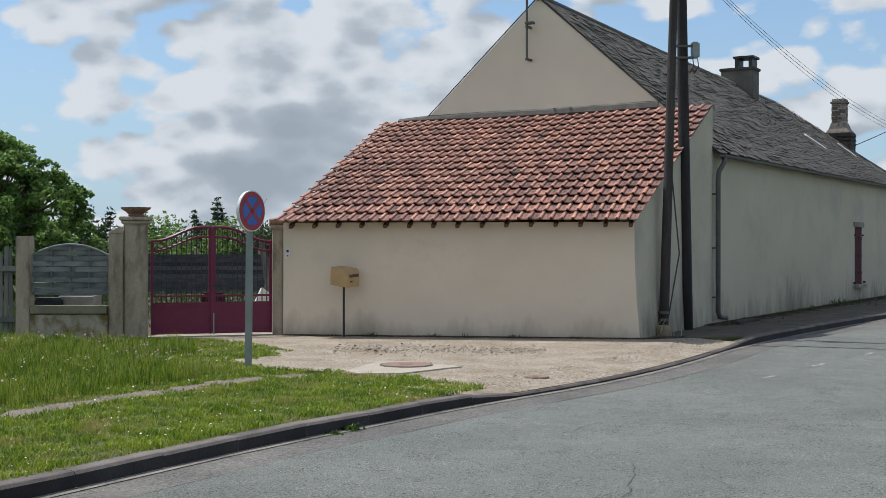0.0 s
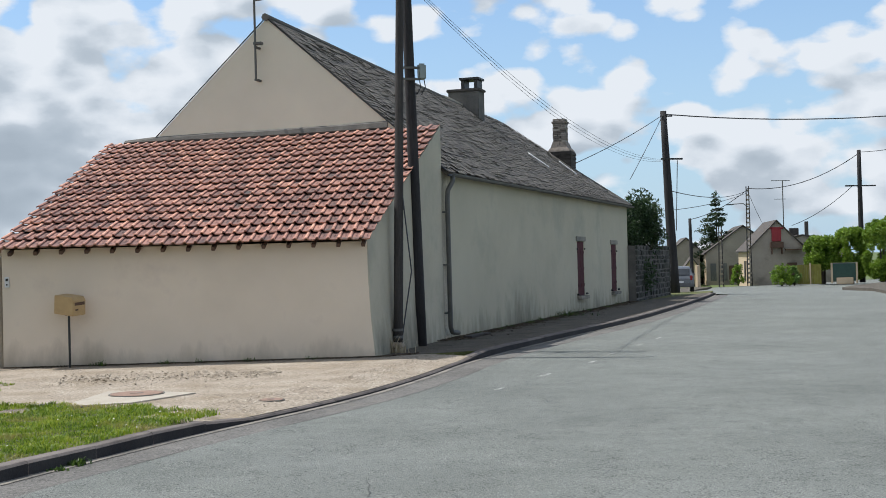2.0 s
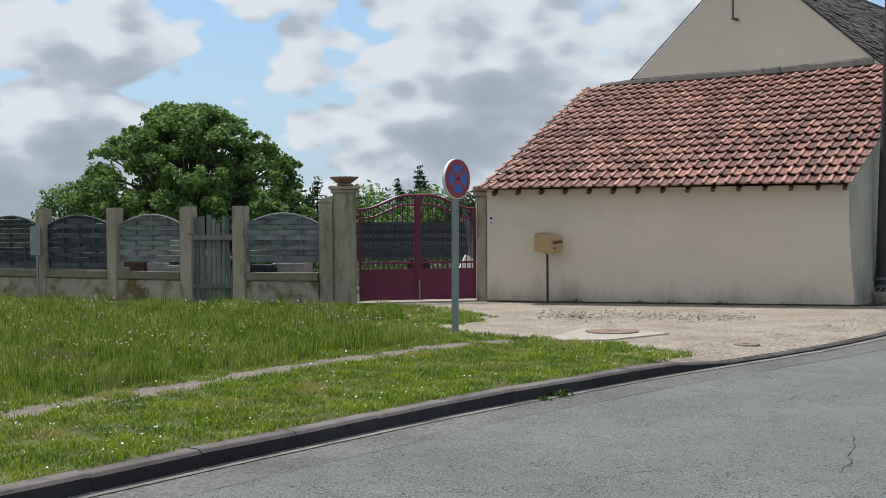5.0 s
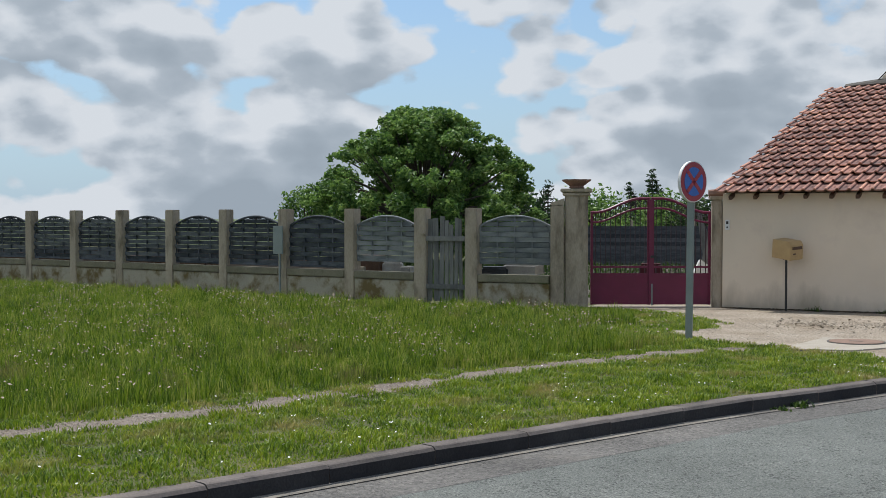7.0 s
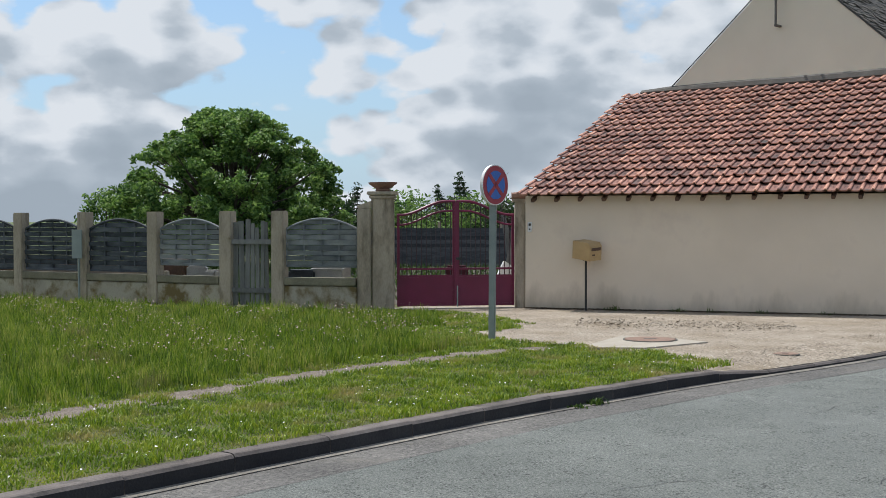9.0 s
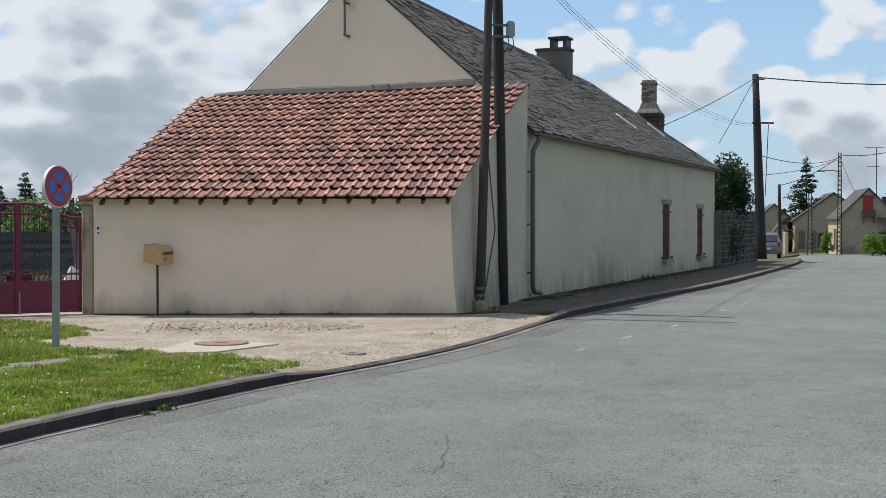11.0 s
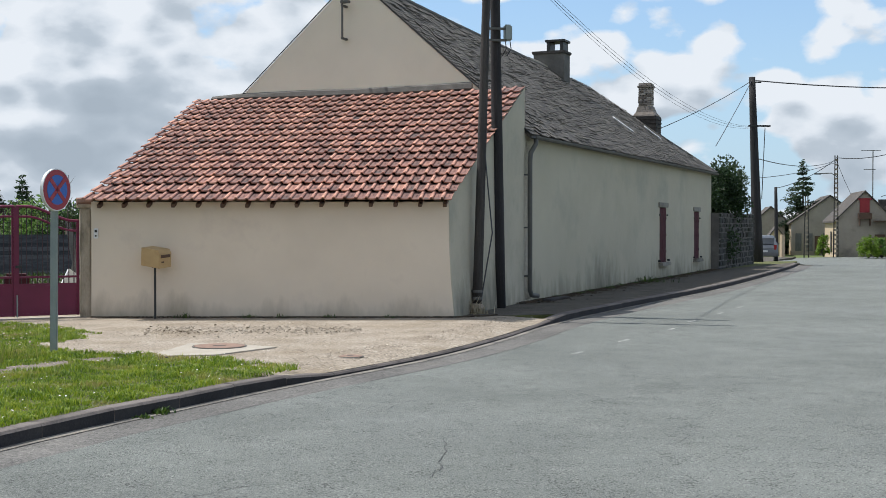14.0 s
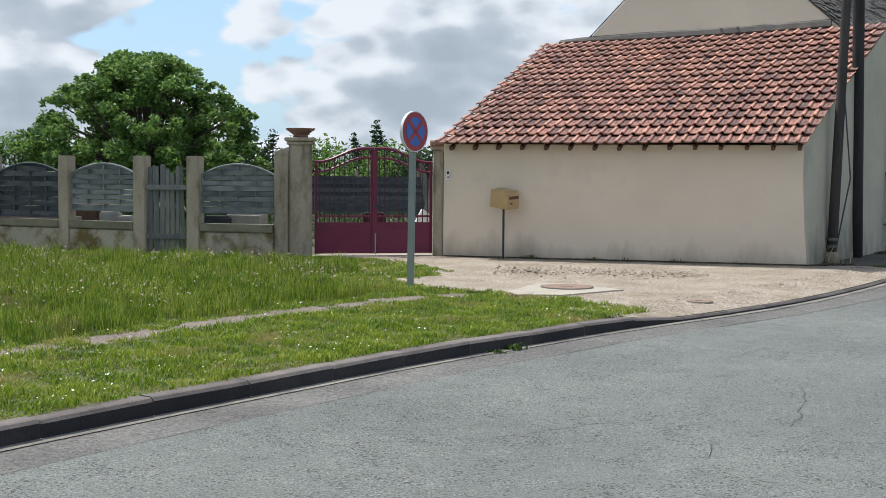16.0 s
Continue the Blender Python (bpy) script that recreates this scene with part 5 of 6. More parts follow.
# ---- trees and shrubs ----
def leaves_mesh(name, centres, radii, count, size, material, parent, seed, flat=0.6, hang=0.0):
    """Many small folded leaves, thickest on the outside of the given clumps."""
    rng = np.random.default_rng(seed)
    centres, radii = np.array(centres, float), np.array(radii, float)
    weight = radii ** 2
    pick = rng.choice(len(centres), count, p=weight / weight.sum())
    way = rng.normal(size=(count, 3))
    way /= np.linalg.norm(way, axis=1)[:, None]
    far = rng.random(count) ** 0.45
    at = centres[pick] + way * (radii[pick] * far)[:, None] * np.array([1, 1, flat + 0.2])
    a = rng.normal(size=(count, 3))
    a[:, 2] = a[:, 2] * flat - hang
    a /= np.linalg.norm(a, axis=1)[:, None]
    b = np.cross(a, rng.normal(size=(count, 3)))
    b /= np.linalg.norm(b, axis=1)[:, None]
    s = size * rng.uniform(0.6, 1.35, count)[:, None]
    fold = np.cross(a, b) * s * 0.18
    quads = np.stack([at - a * s * 0.7, at + b * s * 0.34 + fold, at + a * s * 0.7, at - b * s * 0.34 + fold], 1).reshape(-1, 3)
    n = 4 * np.arange(count)
    ob = raw(name, quads.tolist(), np.concatenate([np.stack([n, n + 1, n + 2], 1), np.stack([n, n + 2, n + 3], 1)]).tolist(), material, parent)
    return ob


def tree(label, at, height, spread, clumps, leaves, size, material, seed, trunk=0.16, crown_base=0.25, name="tree", flat=0.7):
    """A tapered trunk with limbs that reach into clumps of leaves."""
    ob = thing(name, label, "tree", pose(*at))
    rng = random.Random(seed)
    fork = Vector((0, 0, height * crown_base))
    bm = tube([(0, 0, -0.2), (0.03, 0.02, height * 0.12), fork], [trunk * 1.3, trunk, trunk * 0.85], 8)
    part("trunk", bm, M_BARK, ob)
    centres, radii = [], []
    for k in range(clumps):
        a = 2.4 * k + rng.uniform(-0.4, 0.4)
        f = ((k + 0.5) / clumps) ** 1.25
        level = crown_base * 0.9 + (0.93 - crown_base * 0.9) * f
        wide = spread * max(0.03, 1 - (max(0.0, level - 0.16) / 0.82) ** 1.9) ** 0.72 * rng.uniform(0.4, 1.0)
        c = Vector((wide * math.cos(a), wide * math.sin(a), height * level))
        centres.append(c)
        radii.append(spread * rng.uniform(0.11, 0.25))
    bm = bmesh.new()
    for c in centres[::2]:
        mid = fork.lerp(c, 0.5) + Vector((0, 0, 0.12 * height * rng.random()))
        tube([fork, mid, c], [trunk * 0.45, trunk * 0.25, trunk * 0.06], 5, bm)
    tagged(part("branchwork", bm, M_BARK, ob), kind="stuff")
    leaves_mesh("crown", [tuple(c) for c in centres], radii, leaves, size, material, ob, seed, flat, 0.25)
    return ob


def walnut(at, seed):
    """A broad low crown of drooping sprays on a short trunk, with gaps to the sky."""
    ob = thing("tree", "large spreading walnut tree with a dense green crown", "tree", pose(*at))
    rng = random.Random(seed)
    part("trunk", tube([(0, 0, -0.2), (0.04, 0.02, 0.6), (0, 0, 1.1)], [0.3, 0.23, 0.2], 10), M_BARK, ob, smooth=True)
    fork = Vector((0, 0, 1.0))
    reach = lambda z: float(np.interp(z, [0.5, 1.5, 2.9, 3.66, 4.43, 5.0, 5.35], [3.45, 3.8, 3.6, 2.85, 1.9, 1.1, 0.35]))
    centres, radii = [], []
    for k in range(290):
        z = 0.7 + 4.45 * ((k + 0.5) / 290) ** 1.2
        a = 2.4 * k + rng.uniform(-0.5, 0.5)
        r = reach(z) * math.sqrt(rng.uniform(0.05, 1.0))
        centres.append(Vector((r * math.cos(a), r * math.sin(a), z)))
        radii.append(rng.uniform(0.24, 0.5))
    for k in range(60):
        z = rng.uniform(1.3, 5.25)
        a = rng.uniform(0, 6.28)
        r = reach(z) * rng.uniform(1.0, 1.12) + 0.15
        for g in range(3):
            centres.append(Vector(((r - 0.25 * g) * math.cos(a), (r - 0.25 * g) * math.sin(a), z + 0.12 - 0.1 * abs(g - 1))))
            radii.append(rng.uniform(0.13, 0.2))
    bm = bmesh.new()
    for c in centres[::3]:
        mid = fork.lerp(c, 0.55) + Vector((0, 0, 0.5 * rng.random()))
        tube([fork, mid, c], [0.085, 0.045, 0.01], 5, bm)
    tagged(part("branchwork", bm, M_BARK, ob), kind="stuff")
    leaves_mesh("crown", [tuple(c) for c in centres], radii, 68000, 0.118, M_LEAF, ob, seed, 0.6, 0.4)
    return ob


walnut((-14.95, 39.9, 0.1), 7)


def conifer(label, at, height, width, seed, leaves, material=M_NEEDLE, size=0.03):
    ob = thing("conifer_tree", label, "tree", pose(*at))
    rng = random.Random(seed)
    part("trunk", tube([(0, 0, -0.2), (0, 0, height * 0.93)], [height * 0.025, 0.012], 6), M_BARK, ob)
    centres, radii = [], []
    bm = bmesh.new()
    for z in (0.9, 0.94, 0.98, 1.0):
        centres.append((0, 0, height * z))
        radii.append(0.09 * width + (1 - z) * width)
    levels = 16
    for k in range(levels):
        f = k / levels
        for j in range(5):
            a = rng.uniform(0, 6.28)
            r = width * (1 - f) ** 0.85 * rng.uniform(0.6, 1.1)
            tip = (r * math.cos(a), r * math.sin(a), height * (0.12 + 0.86 * f) - 0.15 * r)
            tube([(0, 0, height * (0.12 + 0.86 * f)), tip], [0.03, 0.01], 4, bm)
            for g in (0.45, 0.75, 1.0):
                centres.append((tip[0] * g, tip[1] * g, height * (0.12 + 0.86 * f) - 0.15 * r * g))
                radii.append(0.08 + 0.24 * r)
    tagged(part("branchwork", bm, M_BARK, ob), kind="stuff")
    leaves_mesh("crown", centres, radii, leaves, height * size, material, ob, seed, 0.5, 0.2)
    return ob


for x, y, h, w, s in ((-10.6, 59, 4.0, 1.7, 1), (-13.6, 57, 3.3, 1.7, 2), (-15.4, 58, 3.5, 1.8, 3), (-12.1, 61, 3.4, 1.7, 4)):
    conifer("dark young conifer beyond the yard", (x, y, 0), h, w, s, 5000, M_LEAF_DARK)


def bush(label, at, radius, height, leaves, size, material, seed, name="shrub", boxy=False):
    ob = thing(name, label, "hedge" if boxy else "shrub", pose(*at))
    rng = random.Random(seed)
    bm = bmesh.new()
    centres, radii = [], []
    for k in range(60 if boxy else 30):
        a, f = rng.uniform(0, 6.28), rng.random()
        if boxy:
            c = (rng.uniform(-1, 1) * radius, rng.uniform(-1, 1) * radius, height * (0.12 + 0.8 * f))
        else:
            r = radius * math.sqrt(rng.random()) * (1 - 0.5 * f * f)
            c = (r * math.cos(a), r * math.sin(a), height * (0.12 + 0.74 * f))
        centres.append(c)
        radii.append(radius * rng.uniform(0.28, 0.45))
        if k % 3 == 0:
            tube([(0, 0, -0.1), (c[0] * 0.4, c[1] * 0.4, c[2] * 0.5), c], [0.05, 0.035, 0.012], 5, bm)
    tagged(part("stems", bm, M_BARK, ob), kind="stuff")
    leaves_mesh("foliage", centres, radii, leaves, size, material, ob, seed, 0.9)
    return ob


for x, y, r, h, s in ((-16.4, 55, 2.2, 2.9, 31), (-9.4, 57, 2.0, 2.6, 32), (-7.2, 56, 2.1, 2.7, 33), (-12.2, 56, 2.4, 2.9, 34)):
    bush("green shrubbery beyond the yard", (x, y, 0), r, h, 2600, 0.16, M_LEAF_DARK if s % 2 else M_LEAF, s)
bush("small loose fruit tree behind the fence", (-19.3, 39.6, 0), 1.15, 3.35, 1900, 0.12, M_LEAF, 13, "tree")
bush("dark shrub behind the gate post", (-5.4, 50, 0), 1.3, 3.1, 900, 0.12, M_LEAF_DARK, 36)
# bare sapling
sap = thing("bare_sapling", "thin leafless sapling behind the gate", "tree", pose(-7.4, 50, 0))
bm = tube([(0, 0, 0), (0.1, 0, 1.8), (0.15, 0, 3.7)], [0.04, 0.03, 0.008], 5)
sap_rng = random.Random(2)
for k in range(14):
    z = 1.9 + 0.12 * k
    a = sap_rng.uniform(0, 6.28)
    tube([(0.1, 0, z), (0.1 + 0.45 * math.cos(a), 0.45 * math.sin(a), z + 0.45)], [0.014, 0.004], 4, bm)
part("branches", bm, M_BARK, sap)

# ---- grass ----
def distances(points, xs, ys):
    best = np.full(xs.shape, 1e9)
    for (ax, ay_), (bx, by) in zip(points, points[1:]):
        dx, dy = bx - ax, by - ay_
        k = np.clip(((xs - ax) * dx + (ys - ay_) * dy) / (dx * dx + dy * dy), 0, 1)
        best = np.minimum(best, np.hypot(xs - ax - k * dx, ys - ay_ - k * dy))
    return best


def within(poly, xs, ys):
    hit = np.zeros(xs.shape, bool)
    for (ax, ay_), (bx, by) in zip(poly, poly[1:] + poly[:1]):
        if ay_ == by:
            continue
        hit ^= ((ay_ > ys) != (by > ys)) & (xs < (bx - ax) * (ys - ay_) / (by - ay_) + ax)
    return hit


def wobble(xs, ys, f, seed):
    return np.sin(xs * f * 1.7 + seed) * np.sin(ys * f * 1.3 + 2 * seed) + 0.6 * np.sin(xs * f * 4.1 + ys * f * 2.7 + seed) + 0.4 * np.sin(ys * f * 7.3 - xs * f * 5.9)


KERB_NEAR = [p for p in KERB if -4 < p[1] < 30]
VERGE = [(p[0], p[1]) for p in offset(KERB_NEAR, -0.15) if p[1] < 15.6] + [(0.4, 15.6), (-2.0, 20.0), (-4.0, 23.2), (-5.6, 23.5), (-7.9, 23.5), (-9.1, 23.65), (-14.7, 25.55), (-30, 30.4), (-30, -4)]
grass_rng = np.random.default_rng(5)


def scatter(count, x0, x1, y0, y1):
    xs, ys = grass_rng.uniform(x0, x1, count), grass_rng.uniform(y0, y1, count)
    keep = within(VERGE, xs, ys)
    edge = within(PAD, xs, ys)
    inside_by = distances(PAD, xs, ys)
    keep &= ~(edge & (inside_by > 0.12 + 0.16 * wobble(xs, ys, 2.2, 1.0)))
    d_track = distances(TRACK, xs, ys)
    keep &= d_track > 0.15 + 0.1 * wobble(xs, ys, 2.2, 2.0)
    # only what lies in the sweep of the street view
    keep &= np.hypot(xs, ys) > 5.5
    keep &= np.degrees(np.arctan2(-xs, ys)) < 44
    return xs[keep], ys[keep]


def blades(name, xs, ys, height, width, material, label, lean=0.5, z=0.0):
    count = len(xs)
    a = grass_rng.uniform(0, 6.283, count)
    h = height * grass_rng.uniform(0.5, 1.25, count)
    h *= 0.85 + 0.62 * np.sin(xs * 7.1 + 2 * np.sin(ys * 3.3)) * np.sin(ys * 6.3 + 1.7 * np.sin(xs * 2.9))
    w = width * grass_rng.uniform(0.7, 1.3, count)
    bend = h * lean * grass_rng.uniform(0.2, 1.2, count)
    turn = a + grass_rng.uniform(-1, 1, count)
    px, py = np.cos(a) * w / 2, np.sin(a) * w / 2
    bx, by = -np.sin(turn) * bend, np.cos(turn) * bend
    zz = np.full(count, z)
    v = np.stack([np.stack([xs - px, ys - py, zz], 1), np.stack([xs + px, ys + py, zz], 1), np.stack([xs + px * 0.7 + bx * 0.35, ys + py * 0.7 + by * 0.35, zz + h * 0.6], 1), np.stack([xs - px * 0.7 + bx * 0.35, ys - py * 0.7 + by * 0.35, zz + h * 0.6], 1), np.stack([xs + bx, ys + by, zz + h], 1)], 1).reshape(-1, 3)
    n = 5 * np.arange(count)
    f = np.concatenate([np.stack([n, n + 1, n + 2], 1), np.stack([n, n + 2, n + 3], 1), np.stack([n + 3, n + 2, n + 4], 1)])
    ob = raw(name, v.tolist(), f.tolist(), material)
    return tagged(ob, label, "grass", kind="stuff")


def side_of_track(xs, ys):
    """Positive towards the fence."""
    best = np.full(xs.shape, 1e9)
    sign = np.zeros(xs.shape)
    for (ax, ay_), (bx, by) in zip(TRACK, TRACK[1:]):
        dx, dy = bx - ax, by - ay_
        k = np.clip(((xs - ax) * dx + (ys - ay_) * dy) / (dx * dx + dy * dy), 0, 1)
        d = np.hypot(xs - ax - k * dx, ys - ay_ - k * dy)
        closer = d < best
        best = np.where(closer, d, best)
        sign = np.where(closer, np.sign(dx * (ys - ay_) - dy * (xs - ax)), sign)
    return best * sign


xs, ys = scatter(1250000, -26, 1, 3, 30)
s = side_of_track(xs, ys)
rough_edge = 0.55 + 0.16 * wobble(xs, ys, 1.5, 3.0)
fence_gap = distances([(-3.2, 23.9), (-5.6, 23.5), (-9.1, 23.65), (-14.7, 25.55), (-30, 30.4)], xs, ys)
meadow = (s > rough_edge) & (distances(PAD, xs, ys) > 1.1 + 0.4 * wobble(xs, ys, 0.8, 6.0)) & (fence_gap > 0.9 + 0.3 * wobble(xs, ys, 0.9, 2.0)) & (ys < 23.0 + 0.25 * (-xs - 6).clip(0))
mown = ~meadow
blades("mown_grass", xs[mown], ys[mown], 0.05, 0.013, M_GRASS, "short mown grass with daisies along the kerb", 0.9)
far_enough = grass_rng.random(len(xs)) < 0.75
tall = meadow & far_enough
blades("meadow_grass", xs[tall], ys[tall], 0.18, 0.009, M_TALL, "tall uncut meadow grass before the fence", 0.45)
low = meadow & ~far_enough
blades("meadow_undergrowth", xs[low], ys[low], 0.08, 0.011, M_GRASS, "dense low grass under the meadow", 0.7)


def flowers(name, count, keep_tall, size, material, label, zlow, zhigh):
    xs, ys = scatter(count, -26, 1, 3, 30)
    s = side_of_track(xs, ys)
    keep = ((s > 0.5) == keep_tall) & (wobble(xs, ys, 0.8, 7.0 if keep_tall else 4.0) > -0.1)
    keep &= distances([(-3.2, 23.9), (-5.6, 23.5), (-9.1, 23.65), (-14.7, 25.55), (-30, 30.4)], xs, ys) > 1.3
    xs, ys = xs[keep], ys[keep]
    n = len(xs)
    z = grass_rng.uniform(zlow, zhigh, n)
    r = size * grass_rng.uniform(0.6, 1.2, n)
    tip = grass_rng.normal(size=(n, 2)) * 0.35
    v = []
    for k in range(5):
        a = 2 * math.pi * k / 5
        cx, cy = r * math.cos(a), r * math.sin(a)
        v.append(np.stack([xs + cx, ys + cy, z + cx * tip[:, 0] + cy * tip[:, 1]], 1))
    v = np.stack(v, 1).reshape(-1, 3)
    m = 5 * np.arange(n)
    ob = raw(name, v.tolist(), np.stack([m, m + 1, m + 2, m + 3, m + 4], 1).tolist(), material)
    return tagged(ob, label, "flowers", kind="stuff")


flowers("daisies", 9000, False, 0.011, M_DAISY, "white daisies in the mown grass", 0.045, 0.075)
flowers("meadow_flowers", 5200, True, 0.008, M_DAISY, "white flowers among the meadow grass", 0.15, 0.23)
flowers("seed_heads", 30000, True, 0.013, M_CLOVER, "brownish seed heads over the meadow grass", 0.17, 0.26)


def tuft(at, count, height, spread, label="green weed tuft", seed=0, material=M_GRASS):
    rng = np.random.default_rng(seed)
    xs, ys = at[0] + rng.normal(size=count) * spread, at[1] + rng.normal(size=count) * spread * 0.6
    ob = blades("weed_tuft", xs, ys, height, 0.022, material, label, 0.9, at[2])
    return tagged(ob, label, "weed", "weed tufts", "stuff")


tuft((-0.95, 12.83, -0.14), 90, 0.05, 0.07, "green weeds growing in the gutter", 1, M_WEED)
tuft((-1.1, 12.55, -0.14), 40, 0.04, 0.05, "green weeds growing in the gutter", 2, M_WEED)
tuft((0.02, 14.72, -0.06), 90, 0.07, 0.07, "pale dry straw on a broken kerb stone", 4, M_STRAW)
tuft((4.28, 24.3, 0.0), 60, 0.3, 0.1, "dry pale stalks round the pole foot", 3, M_STRAW)
weed_rng = random.Random(14)
for k in range(0, 26, 2):
    p = house_point(-0.12 - 0.1 * weed_rng.random(), 0.0, 2.0 + 0.75 * k + weed_rng.uniform(-0.3, 0.3))
    tuft((p.x, p.y, 0.003), 40 if k != 12 else 160, 0.08 if k != 12 else 0.16, 0.12 if k != 12 else 0.4, "dark weeds at the foot of the house wall", 40 + k, M_WEED)
for k, (x, y) in enumerate(((1.35, 23.75), (-0.2, 24.0), (2.6, 23.6), (-1.4, 24.15), (0.6, 23.88))):
    tuft((x, y - 0.05, 0.004), 30, 0.07, 0.1, "dry weeds at the foot of the outbuilding", 80 + k, M_WEED)
for k in range(14):
    x = -6.4 - 0.9 * k
    y = float(np.interp(-x, [6, 9, 14.6, 30], [23.3, 23.55, 25.5, 30.6]))
    tuft((x, y, 0.0), 50, 0.14, 0.16, "long grass at the foot of the fence wall", 100 + k)

yx, yy = grass_rng.uniform(-13, -2, 9000), grass_rng.uniform(26.4, 46, 9000)
keep = within(YARD, yx, yy)
blades("yard_weeds", yx[keep], yy[keep], 0.16, 0.035, M_WEED, "rank green weeds over the yard", 0.7)
lx, ly = grass_rng.uniform(-30, -6, 60000), grass_rng.uniform(24, 44, 60000)
keep = ~within(YARD, lx, ly) & (ly > 24.6 + (-lx - 8.5).clip(0) * 0.33)
blades("garden_grass", lx[keep], ly[keep], 0.3, 0.03, M_WEED, "long dark grass behind the fence", 0.7, -0.0)

# loose stones on the driveway
stone_rng = np.random.default_rng(9)
xs, ys = stone_rng.uniform(-5.6, 5.2, 16000), stone_rng.uniform(15, 24.6, 16000)
keep = within(PAD, xs, ys) & (wobble(xs, ys, 0.8, 1.3) > -0.4)
tx, ty = stone_rng.uniform(-9, -1.8, 60000), stone_rng.uniform(5, 17, 60000)
near = distances(TRACK, tx, ty) < 0.22
xs, ys = np.concatenate([xs[keep], tx[near]]), np.concatenate([ys[keep], ty[near]])
n = len(xs)
r = 0.007 + 0.016 * stone_rng.random(n) ** 3
spin = stone_rng.uniform(0, 6.28, n)
v = []
for k in range(4):
    a = spin + k * 1.57
    v.append(np.stack([xs + r * np.cos(a), ys + r * np.sin(a), np.full(n, 0.0)], 1))
v.append(np.stack([xs, ys, 0.004 + r * 0.55], 1))
v = np.stack(v, 1).reshape(-1, 3)
m = 5 * np.arange(n)
f = np.concatenate([np.stack([m + i, m + (i + 1) % 4, m + 4], 1) for i in range(4)])
tagged(raw("loose_gravel", v.tolist(), f.tolist(), M_GRAVEL), "loose limestone chips on the driveway", "gravel", kind="stuff")


def litter(name, line, count, spread, size, material, label, z=0.006, both=False):
    """Flat crumbs strewn along a line, thickest on it."""
    rng = np.random.default_rng(len(line) + count)
    pts = np.array(line, float)
    legs = np.linalg.norm(np.diff(pts, axis=0), axis=1)
    at = rng.uniform(0, legs.sum(), count)
    ends = np.concatenate([[0], np.cumsum(legs)])
    away = rng.normal(size=count) * spread
    if not both:
        away = np.abs(away) * (0.5 + 0.5 * np.sin(at * 2.3) ** 2)
    d = (pts[-1] - pts[0]) / np.linalg.norm(pts[-1] - pts[0])
    xs = np.interp(at, ends, pts[:, 0]) + d[1] * away
    ys = np.interp(at, ends, pts[:, 1]) - d[0] * away
    r = size * rng.uniform(0.4, 1.3, count)
    spin = rng.uniform(0, 6.28, count)
    tip = rng.uniform(-0.5, 0.5, count)
    v = np.stack([np.stack([xs + r * np.cos(spin + a), ys + r * np.sin(spin + a), z + r * (0.5 + tip * math.cos(a))], 1) for a in (0, 2.1, 4.2)] + [np.stack([xs, ys, np.full(count, z + 0.004) + r * 0.8], 1)], 1).reshape(-1, 3)
    m = 4 * np.arange(count)
    f = np.concatenate([np.stack([m + i, m + (i + 1) % 3, m + 3], 1) for i in range(3)])
    return tagged(raw(name, v.tolist(), f.tolist(), material), label, "litter", kind="stuff")


litter("leaf_litter", [(A[0], A[1] - 0.04), (B[0] + 0.12, B[1] - 0.1), (4.6, 23.9)], 3600, 0.11, 0.022, M_LITTER, "dark leaf litter along the foot of the outbuilding")
foot_line = [tuple(house_point(-0.03, 0, x).xy) for x in (-0.8, 6, 12, 18, 22.4)]
litter("wall_litter", foot_line, 5200, 0.32, 0.03, M_LITTER, "dark litter and earth along the house wall")
litter("churned_gravel", [(-1.7, 21.0), (-0.3, 20.7), (1.6, 20.9)], 240, 0.42, 0.016, M_LITTER, "churned dark grit in the wheel rut", both=True)
litter("wheel_rut_stones", [(-1.9, 21.1), (1.7, 20.8)], 620, 0.5, 0.032, M_GRAVEL, "larger pale stones turned up by wheels", both=True)

# ---- the far end of the street ----
def rubble_wall(p, q, h, label):
    """A wall of rough stones with recessed joints."""
    m, length = along(p, q, -0.1)
    wall = thing("stone_wall", label, "stone wall", m)
    part("core", box((length, 0.3, h - 0.06), (length / 2, 0, h / 2)), M_CEMENT, wall)
    rng = random.Random(17)
    z = 0.0
    while z < h - 0.1:
        ch = rng.uniform(0.16, 0.26)
        x = rng.uniform(-0.2, 0)
        while x < length:
            w = rng.uniform(0.25, 0.5)
            x0, x1 = max(x, 0) + 0.012, min(x + w, length) - 0.012
            if x1 - x0 > 0.05:
                part("stone", box((x1 - x0, 0.36 + rng.uniform(0, 0.05), min(ch, h - z) - rng.uniform(0.01, 0.05)), ((x0 + x1) / 2, rng.uniform(-0.02, 0.02), z + min(ch, h - z) / 2), 0.03, turn=Matrix.Rotation(rng.uniform(-0.05, 0.05), 4, "Y")), M_RUBBLE, wall)
            x += w
        z += ch
    return wall


rubble_wall((17.75, 47.2), (22.2, 54.6), 2.35, "grey rubble garden wall beyond the house")
bush("dense dark shrub growing over the garden wall", (18.6, 50.0, 0), 1.6, 4.9, 15000, 0.1, M_LEAF_DARK, 51)
tree("half bare fruit tree behind the garden wall", (16.4, 51.5, 0), 5.2, 1.0, 8, 220, 0.12, M_LEAF_DARK, 52, 0.05, 0.3)


